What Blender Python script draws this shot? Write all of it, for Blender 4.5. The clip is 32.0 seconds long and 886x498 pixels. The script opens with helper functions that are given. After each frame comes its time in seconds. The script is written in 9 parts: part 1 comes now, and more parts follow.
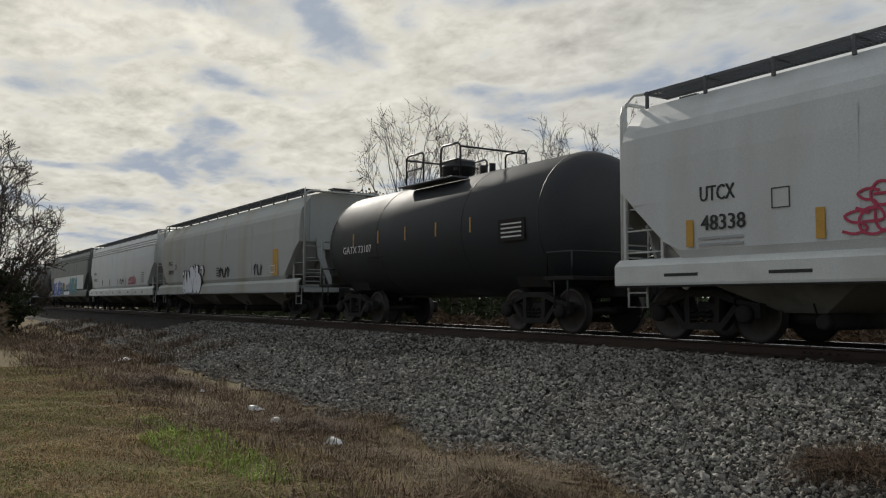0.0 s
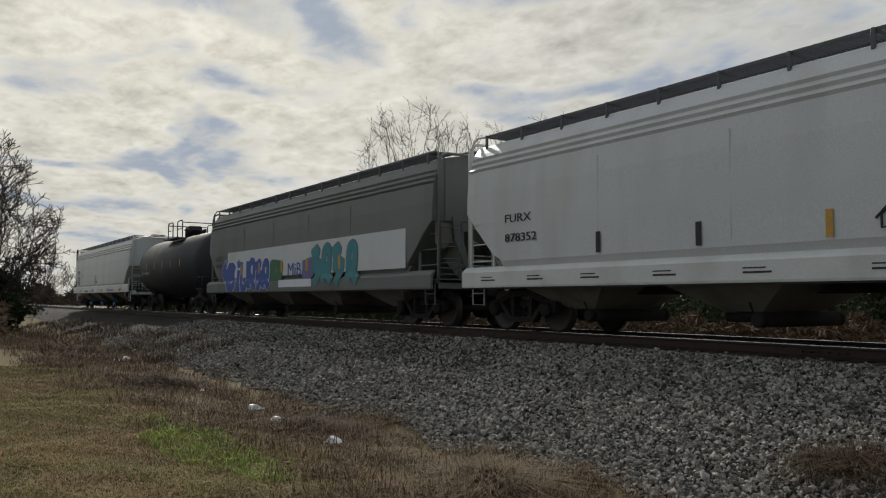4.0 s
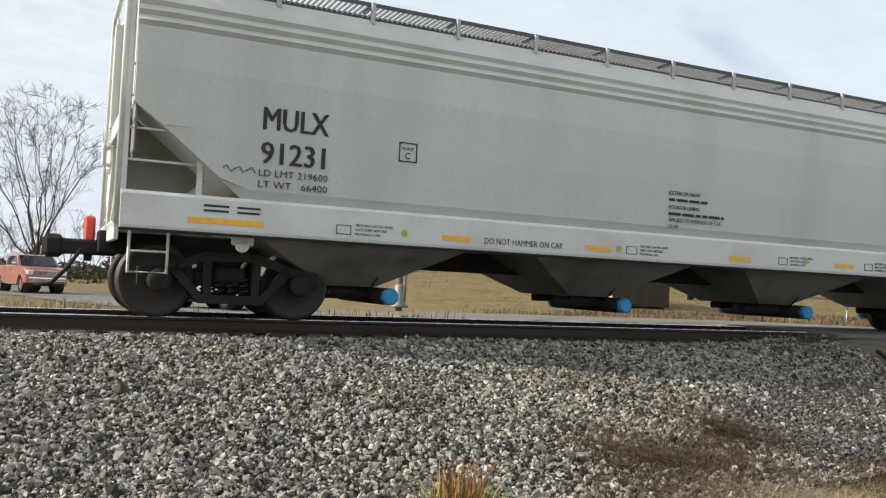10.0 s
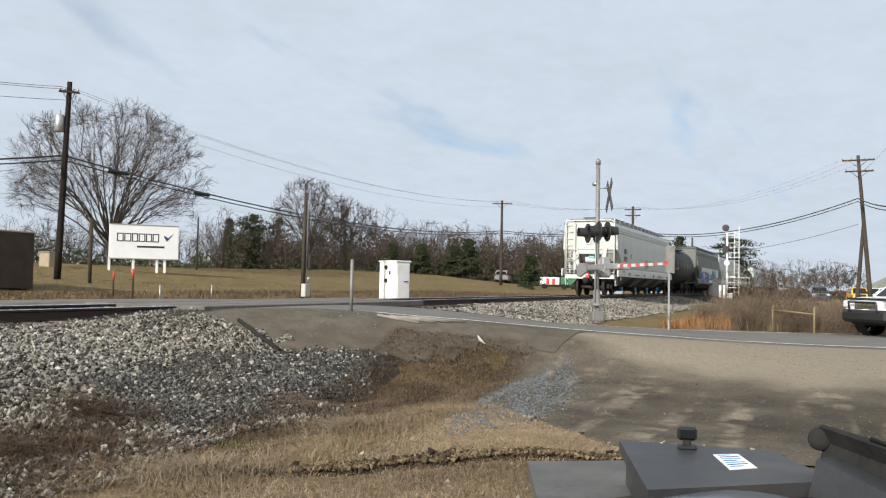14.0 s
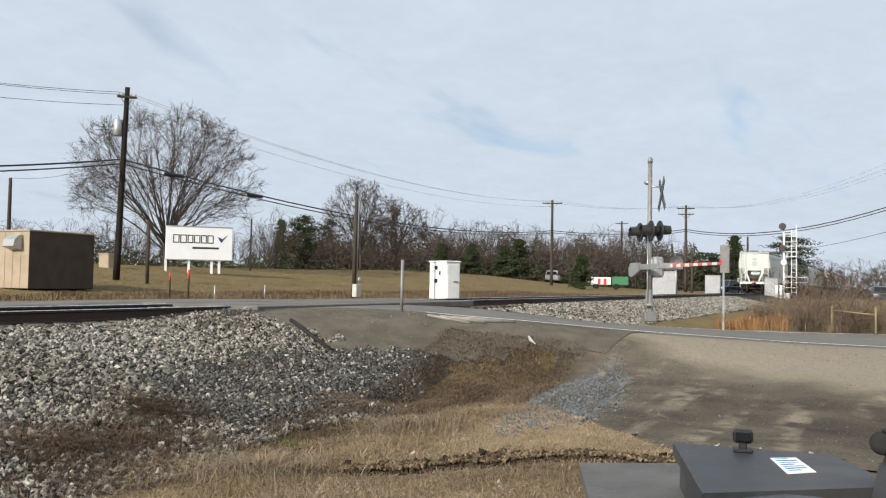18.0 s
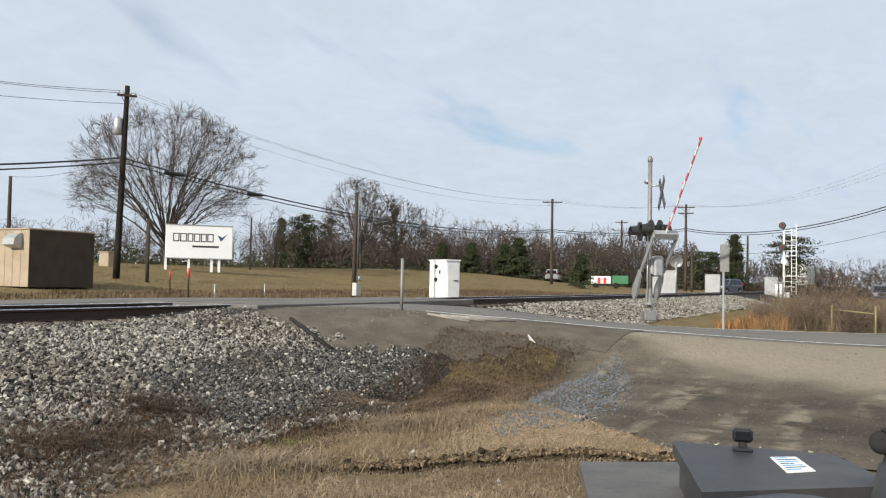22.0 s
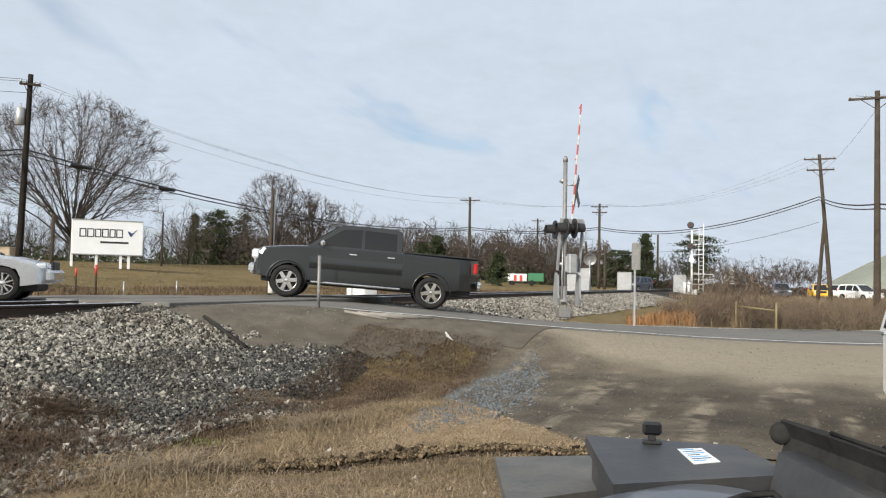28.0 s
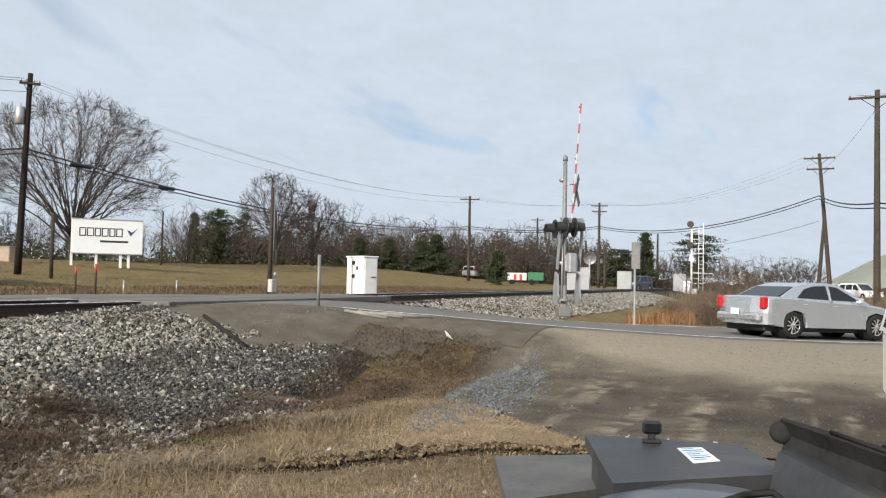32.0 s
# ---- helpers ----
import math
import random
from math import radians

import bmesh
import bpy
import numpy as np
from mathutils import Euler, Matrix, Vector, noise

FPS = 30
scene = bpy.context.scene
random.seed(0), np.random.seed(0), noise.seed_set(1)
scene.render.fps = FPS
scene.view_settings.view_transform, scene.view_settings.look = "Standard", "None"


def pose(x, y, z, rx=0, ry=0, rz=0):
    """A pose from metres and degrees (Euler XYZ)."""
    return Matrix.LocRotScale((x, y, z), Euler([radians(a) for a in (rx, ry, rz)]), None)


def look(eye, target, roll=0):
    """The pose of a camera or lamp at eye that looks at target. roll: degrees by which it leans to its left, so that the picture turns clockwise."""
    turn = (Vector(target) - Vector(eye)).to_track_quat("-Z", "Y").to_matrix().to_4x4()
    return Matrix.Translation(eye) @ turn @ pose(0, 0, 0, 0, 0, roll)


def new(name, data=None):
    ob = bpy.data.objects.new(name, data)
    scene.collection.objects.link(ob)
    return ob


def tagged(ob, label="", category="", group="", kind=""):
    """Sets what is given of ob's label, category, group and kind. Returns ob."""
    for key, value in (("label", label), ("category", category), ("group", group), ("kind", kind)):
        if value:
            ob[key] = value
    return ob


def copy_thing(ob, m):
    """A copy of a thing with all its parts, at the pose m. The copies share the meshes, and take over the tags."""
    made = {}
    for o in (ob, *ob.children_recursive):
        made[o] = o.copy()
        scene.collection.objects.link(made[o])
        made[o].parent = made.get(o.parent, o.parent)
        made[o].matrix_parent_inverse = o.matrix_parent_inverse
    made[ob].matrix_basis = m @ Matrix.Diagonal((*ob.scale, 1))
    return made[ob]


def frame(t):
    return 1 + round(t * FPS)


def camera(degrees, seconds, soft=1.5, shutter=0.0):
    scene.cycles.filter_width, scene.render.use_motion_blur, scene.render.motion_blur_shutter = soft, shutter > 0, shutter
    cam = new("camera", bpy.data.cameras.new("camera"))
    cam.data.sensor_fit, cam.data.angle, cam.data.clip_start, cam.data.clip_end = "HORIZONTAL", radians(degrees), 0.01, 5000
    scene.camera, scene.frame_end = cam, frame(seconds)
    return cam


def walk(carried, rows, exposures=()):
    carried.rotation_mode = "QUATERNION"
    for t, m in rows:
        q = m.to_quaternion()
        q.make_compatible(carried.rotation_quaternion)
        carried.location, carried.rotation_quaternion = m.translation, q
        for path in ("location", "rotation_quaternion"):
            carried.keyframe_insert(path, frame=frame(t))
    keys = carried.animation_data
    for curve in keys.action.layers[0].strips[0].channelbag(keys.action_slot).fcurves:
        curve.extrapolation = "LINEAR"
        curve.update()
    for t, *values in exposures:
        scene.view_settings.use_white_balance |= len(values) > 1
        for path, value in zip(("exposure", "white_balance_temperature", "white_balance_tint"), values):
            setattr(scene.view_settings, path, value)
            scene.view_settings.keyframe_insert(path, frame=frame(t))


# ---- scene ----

# ---- camera and its path ----
cam = camera(55.34, 32.0, soft=1.2)
PATH = [
    (0.0, pose(0.000, 0.000, 0.646, 93.53, -0.18, 57.66)),
    (0.5, pose(0.000, 0.000, 0.646, 93.53, -0.18, 57.66)),
    (1.0, pose(0.000, 0.000, 0.646, 93.53, -0.18, 57.66)),
    (1.5, pose(0.000, 0.000, 0.646, 93.53, -0.18, 57.66)),
    (2.0, pose(0.000, 0.000, 0.646, 93.52, -0.21, 57.66)),
    (2.5, pose(0.000, 0.000, 0.646, 93.51, -0.21, 57.66)),
    (3.0, pose(0.000, 0.000, 0.646, 93.49, -0.17, 57.66)),
    (3.5, pose(0.000, 0.000, 0.646, 93.47, -0.18, 57.66)),
    (5.5, pose(0.000, 0.000, 0.646, 93.47, -0.18, 57.66)),
    (6.0, pose(0.000, 0.000, 0.646, 93.46, -0.18, 57.68)),
    (6.5, pose(0.000, 0.000, 0.646, 93.45, -0.24, 57.61)),
    (7.0, pose(0.000, 0.000, 0.646, 93.43, -0.22, 57.58)),
    (7.5, pose(0.000, 0.000, 0.646, 93.39, -0.36, 57.19)),
    (8.0, pose(0.000, 0.000, 0.646, 93.36, -0.57, 52.57)),
    (8.5, pose(0.014, 0.014, 0.639, 93.11, -0.61, 42.25)),
    (9.0, pose(0.051, 0.051, 0.622, 92.83, -0.91, 25.10)),
    (9.5, pose(0.102, 0.102, 0.599, 92.55, -1.65, -0.25)),
    (10.0, pose(0.156, 0.157, 0.573, 92.37, -2.63, -25.04)),
    (10.5, pose(0.207, 0.207, 0.550, 92.42, -2.99, -47.58)),
    (11.0, pose(0.244, 0.244, 0.533, 92.41, -3.13, -63.27)),
    (11.5, pose(0.258, 0.259, 0.526, 92.40, -1.92, -71.78)),
    (12.0, pose(0.258, 0.259, 0.526, 92.38, -1.05, -72.86)),
    (12.5, pose(0.258, 0.259, 0.526, 92.30, -0.97, -69.13)),
    (13.0, pose(0.258, 0.259, 0.526, 92.30, -1.08, -66.38)),
    (13.5, pose(0.258, 0.259, 0.526, 92.30, -1.05, -65.98)),
    (14.0, pose(0.258, 0.259, 0.526, 92.30, -1.09, -65.89)),
    (14.5, pose(0.258, 0.259, 0.526, 92.31, -1.01, -65.06)),
    (15.0, pose(0.258, 0.259, 0.526, 92.32, -1.02, -63.37)),
    (15.5, pose(0.258, 0.259, 0.526, 92.30, -1.09, -62.67)),
    (17.5, pose(0.258, 0.259, 0.526, 92.26, -1.02, -62.50)),
    (19.0, pose(0.258, 0.259, 0.526, 92.22, -1.02, -62.49)),
    (21.0, pose(0.258, 0.259, 0.526, 92.18, -1.08, -62.51)),
    (23.0, pose(0.258, 0.259, 0.526, 92.16, -1.05, -62.50)),
    (23.5, pose(0.258, 0.259, 0.526, 92.14, -1.12, -63.01)),
    (24.0, pose(0.258, 0.259, 0.526, 92.15, -1.13, -64.43)),
    (24.5, pose(0.258, 0.259, 0.526, 92.13, -1.17, -65.80)),
    (25.0, pose(0.258, 0.259, 0.526, 92.14, -1.19, -67.15)),
    (25.5, pose(0.258, 0.259, 0.526, 92.10, -1.12, -67.87)),
    (27.5, pose(0.258, 0.259, 0.526, 92.10, -1.14, -68.07)),
    (28.0, pose(0.258, 0.259, 0.526, 92.10, -1.14, -68.07)),
    (30.0, pose(0.258, 0.259, 0.526, 92.06, -1.14, -68.08)),
    (32.0, pose(0.258, 0.259, 0.526, 92.04, -1.14, -68.08)),
]
EXPOSURES = [(0.0, -0.72, 6200, 10), (7.4, -0.72, 6200, 10), (8.0, -0.62, 6220, 10), (8.5, -0.33, 6250, 10), (9.0, 0.02, 6200, 10), (9.5, 0.55, 6250, 10), (10.0, 0.43, 6250, 10), (11.0, 0.12, 6200, 10), (12.0, -0.06, 6120, 10), (13.0, 0.16, 6120, 10), (32.0, 0.18, 6120, 10)]
walk(cam, PATH, EXPOSURES)

# ---- world, sun ----
SUN_YAW, SUN_ELEV = 76.0, 27.0
sun_way = Vector((-math.sin(radians(SUN_YAW)) * math.cos(radians(SUN_ELEV)),
                  math.cos(radians(SUN_YAW)) * math.cos(radians(SUN_ELEV)), math.sin(radians(SUN_ELEV))))


def make_world():
    w = bpy.data.worlds.new("sky")
    w.use_nodes = True
    scene.world = w
    nt = w.node_tree
    nt.nodes.clear()
    N, L = nt.nodes.new, nt.links.new

    def math_node(op, a, b=None, c=None):
        n = N("ShaderNodeMath")
        n.operation = op
        for i, v in enumerate((a, b, c)):
            if v is None:
                continue
            if isinstance(v, (int, float)):
                n.inputs[i].default_value = v
            else:
                L(v, n.inputs[i])
        return n.outputs[0]

    out, bg, sky, tc = N("ShaderNodeOutputWorld"), N("ShaderNodeBackground"), N("ShaderNodeTexSky"), N("ShaderNodeTexCoord")
    sky.sky_type, sky.sun_disc = "NISHITA", False
    sky.sun_elevation, sky.sun_rotation = radians(SUN_ELEV), radians(-SUN_YAW)
    sky.air_density, sky.dust_density, sky.ozone_density = 1.0, 1.5, 1.0
    way = tc.outputs["Generated"]
    sep = N("ShaderNodeSeparateXYZ")
    L(way, sep.inputs[0])
    # clouds lie on a flat layer: project the direction on it
    height = math_node("ADD", math_node("MAXIMUM", sep.outputs[2], 0.0), 0.16)
    comb = N("ShaderNodeCombineXYZ")
    L(math_node("DIVIDE", sep.outputs[0], height), comb.inputs[0])
    L(math_node("DIVIDE", sep.outputs[1], height), comb.inputs[1])

    def cloud(scale, detail, rough, stretch, turn, dist):
        m, n = N("ShaderNodeMapping"), N("ShaderNodeTexNoise")
        m.inputs["Scale"].default_value = stretch
        m.inputs["Rotation"].default_value = (0, 0, radians(turn))
        L(comb.outputs[0], m.inputs[0])
        L(m.outputs[0], n.inputs["Vector"])
        n.inputs["Scale"].default_value, n.inputs["Detail"].default_value = scale, detail
        n.inputs["Roughness"].default_value, n.inputs["Distortion"].default_value = rough, dist
        return n.outputs["Fac"]

    big = cloud(1.7, 3.0, 0.5, (1, 1, 1), 20, 0.5)
    puff = cloud(6.0, 5.0, 0.58, (1.0, 1.2, 1), 35, 0.3)
    ripple = cloud(17.0, 3.0, 0.6, (1.0, 1.3, 1), 62, 0.2)
    veils = cloud(1.3, 4.0, 0.55, (0.45, 1.6, 1), 100, 0.6)
    # broken sheet towards the sun, smooth veils away from it
    dot = N("ShaderNodeVectorMath")
    dot.operation = "DOT_PRODUCT"
    L(way, dot.inputs[0])
    dot.inputs[1].default_value = sun_way
    near = math_node("MAXIMUM", dot.outputs["Value"], 0.0)
    broken = math_node("ADD", math_node("MULTIPLY", big, 0.78), math_node("ADD", math_node("MULTIPLY", puff, 0.26), math_node("MULTIPLY", ripple, 0.06)))
    soft_sheet = math_node("ADD", math_node("MULTIPLY", veils, 0.75), math_node("MULTIPLY", puff, 0.05))
    lit = N("ShaderNodeMapRange")
    lit.interpolation_type = "SMOOTHSTEP"
    lit.inputs["From Min"].default_value, lit.inputs["From Max"].default_value = 0.25, 0.75
    L(near, lit.inputs["Value"])
    mass = N("ShaderNodeMix")
    L(lit.outputs[0], mass.inputs[0])
    L(math_node("ADD", soft_sheet, 0.205), mass.inputs[2])
    L(broken, mass.inputs[3])
    cover = N("ShaderNodeMapRange")
    cover.interpolation_type = "SMOOTHSTEP"
    cover.inputs["From Min"].default_value, cover.inputs["From Max"].default_value = 0.43, 0.56
    cover.inputs["To Min"].default_value, cover.inputs["To Max"].default_value = 0.15, 1.0
    L(mass.outputs[0], cover.inputs["Value"])
    # thin cloud glows round the sun
    glow = math_node("ADD", math_node("MULTIPLY", math_node("POWER", near, 3.0), 5.9), 6.15)
    lump = math_node("ADD", math_node("MULTIPLY", big, 0.35), math_node("ADD", math_node("MULTIPLY", puff, 0.45), math_node("MULTIPLY", ripple, 0.20)))
    depth = math_node("ADD", math_node("MULTIPLY", math_node("POWER", near, 1.5), 2.0), 0.34)
    thick = math_node("SUBTRACT", 1.0, math_node("MULTIPLY", math_node("SUBTRACT", lump, 0.5), depth))
    lum = math_node("MULTIPLY", glow, thick)
    tint = N("ShaderNodeMix")
    tint.data_type = "RGBA"
    tint.inputs[6].default_value, tint.inputs[7].default_value = (0.86, 0.93, 1.0, 1), (1.0, 0.93, 0.77, 1)
    L(math_node("POWER", near, 1.5), tint.inputs[0])
    body = N("ShaderNodeVectorMath")
    body.operation = "SCALE"
    L(tint.outputs[2], body.inputs[0])
    L(lum, body.inputs["Scale"])
    mix = N("ShaderNodeMix")
    mix.data_type = "RGBA"
    L(cover.outputs[0], mix.inputs[0])
    # haze keeps the blue between the clouds even
    veil = N("ShaderNodeVectorMath")
    veil.operation = "MINIMUM"
    L(sky.outputs[0], veil.inputs[0])
    veil.inputs[1].default_value = (4.3, 5.1, 6.4)
    L(veil.outputs[0], mix.inputs[6])
    L(body.outputs[0], mix.inputs[7])
    L(mix.outputs[2], bg.inputs[0])
    bg.inputs[1].default_value = 0.11
    L(bg.outputs[0], out.inputs[0])


make_world()
sun = new("sun", bpy.data.lights.new("sun", "SUN"))
sun.data.energy, sun.data.angle, sun.data.color = 4.6, radians(1.5), (1.0, 0.92, 0.79)
sun.matrix_world = look((0, 0, 60), Vector((0, 0, 60)) - sun_way)

# ---- mesh tools ----
class Mb:
    """Collects vertices and faces of one mesh."""

    def __init__(self):
        self.v, self.f, self.smooth = [], [], []

    def add(self, verts, faces, smooth=False):
        o = len(self.v)
        self.v += [tuple(p) for p in verts]
        self.f += [tuple(i + o for i in q) for q in faces]
        self.smooth += [smooth] * len(faces)
        return self

    def box(self, c, s, ch=0.0, m=None):
        """A box of centre c and size s, its edges chamfered by ch, turned by the matrix m about its centre."""
        h = [a / 2 for a in s]
        ch = min(ch, *(a * 0.9 for a in h))
        if ch <= 0:
            v = [(x * h[0], y * h[1], z * h[2]) for z in (-1, 1) for y in (-1, 1) for x in (-1, 1)]
            f = [(0, 2, 3, 1), (4, 5, 7, 6), (0, 1, 5, 4), (2, 6, 7, 3), (0, 4, 6, 2), (1, 3, 7, 5)]
        else:
            v, idx, f = [], {}, []
            for sx in (-1, 1):
                for sy in (-1, 1):
                    for sz in (-1, 1):
                        for ax in range(3):
                            p = [sx * h[0], sy * h[1], sz * h[2]]
                            for k in range(3):
                                if k != ax:
                                    p[k] -= (sx, sy, sz)[k] * ch
                            idx[sx, sy, sz, ax] = len(v)
                            v.append(tuple(p))
            for ax in range(3):
                a, b = [k for k in range(3) if k != ax]
                for s1 in (-1, 1):
                    q = []
                    for sa, sb in ((-1, -1), (1, -1), (1, 1), (-1, 1)):
                        k = [0, 0, 0]
                        k[ax], k[a], k[b] = s1, sa, sb
                        q.append(idx[(*k, ax)])
                    f.append(tuple(q) if (s1 > 0) == (ax != 1) else tuple(q[::-1]))
                for sa in (-1, 1):
                    for sb in (-1, 1):
                        e = []
                        for s1 in (-1, 1):
                            k = [0, 0, 0]
                            k[ax], k[a], k[b] = s1, sa, sb
                            e.append((idx[(*k, a)], idx[(*k, b)]))
                        f.append((e[0][0], e[0][1], e[1][1], e[1][0]))
            for sx in (-1, 1):
                for sy in (-1, 1):
                    for sz in (-1, 1):
                        f.append(tuple(idx[sx, sy, sz, k] for k in range(3)))
        if m is not None:
            v = [m @ Vector(p) for p in v]
        return self.add([(p[0] + c[0], p[1] + c[1], p[2] + c[2]) for p in v], f)

    def tube(self, pts, r, n=8, cap=True, smooth=True):
        """A round bar through the points; r one radius or one a point."""
        pts = [Vector(p) for p in pts]
        rs = r if isinstance(r, (list, tuple)) else [r] * len(pts)
        verts = []
        up = None
        for i, p in enumerate(pts):
            d = (pts[min(i + 1, len(pts) - 1)] - pts[max(i - 1, 0)]).normalized()
            if up is None:
                up = Vector((0, 0, 1)) if abs(d.z) < 0.9 else Vector((1, 0, 0))
            a = d.cross(up)
            a = a.normalized() if a.length > 1e-4 else Vector((0, 1, 0))
            b = d.cross(a)
            up = -b
            for k in range(n):
                w = 2 * math.pi * k / n
                verts.append(p + a * (rs[i] * math.cos(w)) + b * (rs[i] * math.sin(w)))
        f = [(i * n + k, i * n + (k + 1) % n, (i + 1) * n + (k + 1) % n, (i + 1) * n + k) for i in range(len(pts) - 1) for k in range(n)]
        self.add(verts, f, smooth)
        if cap:
            o = len(self.v) - len(verts)
            self.f += [tuple(o + k for k in range(n))[::-1], tuple(o + (len(pts) - 1) * n + k for k in range(n))]
            self.smooth += [False, False]
        return self

    def loft(self, rings, closed=True, cap=True, smooth=False):
        n = len(rings[0])
        f = []
        for i in range(len(rings) - 1):
            for k in range(n if closed else n - 1):
                f.append((i * n + k, i * n + (k + 1) % n, (i + 1) * n + (k + 1) % n, (i + 1) * n + k))
        o = len(self.v)
        self.add([p for r in rings for p in r], f, smooth)
        if cap and closed:
            self.f += [tuple(o + k for k in range(n))[::-1], tuple(o + (len(rings) - 1) * n + k for k in range(n))]
            self.smooth += [False, False]
        return self

    def prism(self, outline, a, b, axis=1):
        """An outline of (u, v) drawn out from a to b along an axis; u, v are the other two axes in order."""
        def at(u, v, w):
            return {0: (w, u, v), 1: (u, w, v), 2: (u, v, w)}[axis]
        return self.loft([[at(u, v, a) for u, v in outline], [at(u, v, b) for u, v in outline]])

    def turned(self, profile, centre, axis=1, n=24, smooth=True, ring=False):
        """A wheel-like form: profile of (offset along the axis, radius)."""
        rings = []
        for w, r in (list(profile) + [profile[0]] if ring else profile):
            hoop = []
            for k in range(n):
                t = 2 * math.pi * k / n
                c, s = r * math.cos(t), r * math.sin(t)
                p = {0: (w, c, s), 1: (c, w, s), 2: (c, s, w)}[axis]
                hoop.append((p[0] + centre[0], p[1] + centre[1], p[2] + centre[2]))
            rings.append(hoop)
        return self.loft(rings, smooth=smooth, cap=not ring)

    def data(self, name):
        me = bpy.data.meshes.new(name)
        me.from_pydata(self.v, [], self.f)
        me.polygons.foreach_set("use_smooth", self.smooth)
        bm = bmesh.new()
        bm.from_mesh(me)
        bmesh.ops.recalc_face_normals(bm, faces=bm.faces)
        bm.to_mesh(me)
        bm.free()
        return me


def fast_mesh(name, verts, faces, smooth=False):
    """A mesh from number arrays: verts (n, 3), faces (m, 3) or (m, 4)."""
    me = bpy.data.meshes.new(name)
    k = faces.shape[1]
    me.vertices.add(len(verts))
    me.vertices.foreach_set("co", np.asarray(verts, dtype=np.float32).ravel())
    me.loops.add(len(faces) * k)
    me.loops.foreach_set("vertex_index", np.asarray(faces, dtype=np.int32).ravel())
    me.polygons.add(len(faces))
    me.polygons.foreach_set("loop_start", np.arange(0, len(faces) * k, k, dtype=np.int32))
    me.polygons.foreach_set("use_smooth", np.full(len(faces), smooth))
    me.update(calc_edges=True)
    return me


def thing(name, m, label, category, group="", kind=""):
    ob = new(name)
    ob.matrix_basis = m
    ob.empty_display_size = 0.2
    return tagged(ob, label, category, group, kind)


def part(name, mb, material, parent, label="", m=None):
    me = mb.data(name) if isinstance(mb, Mb) else mb
    if material is not None:
        me.materials.append(material)
    ob = new(name, me)
    if parent is not None:
        ob.parent = parent
    if m is not None:
        ob.matrix_basis = m
    return tagged(ob, label) if label else ob


def solid(name, mb, material, label, category, group="", kind="", m=None):
    ob = part(name, mb, material, None, "", m)
    return tagged(ob, label, category, group, kind)


def words(text, size, material, parent, m, name="lettering", depth=0.002, align="LEFT", label=""):
    """Raised painted words: flat in x and y of m, the built-in font."""
    cu = bpy.data.curves.new(name, "FONT")
    cu.body, cu.size, cu.extrude, cu.align_x = text, size, depth, align
    cu.resolution_u, cu.offset = 2, 0.0
    tmp = bpy.data.objects.new(name, cu)
    scene.collection.objects.link(tmp)
    me = bpy.data.meshes.new_from_object(tmp.evaluated_get(bpy.context.evaluated_depsgraph_get()))
    bpy.data.objects.remove(tmp)
    bpy.data.curves.remove(cu)
    me.materials.append(material)
    ob = new(name, me)
    ob.parent = parent
    ob.matrix_basis = m
    return tagged(ob, label) if label else ob

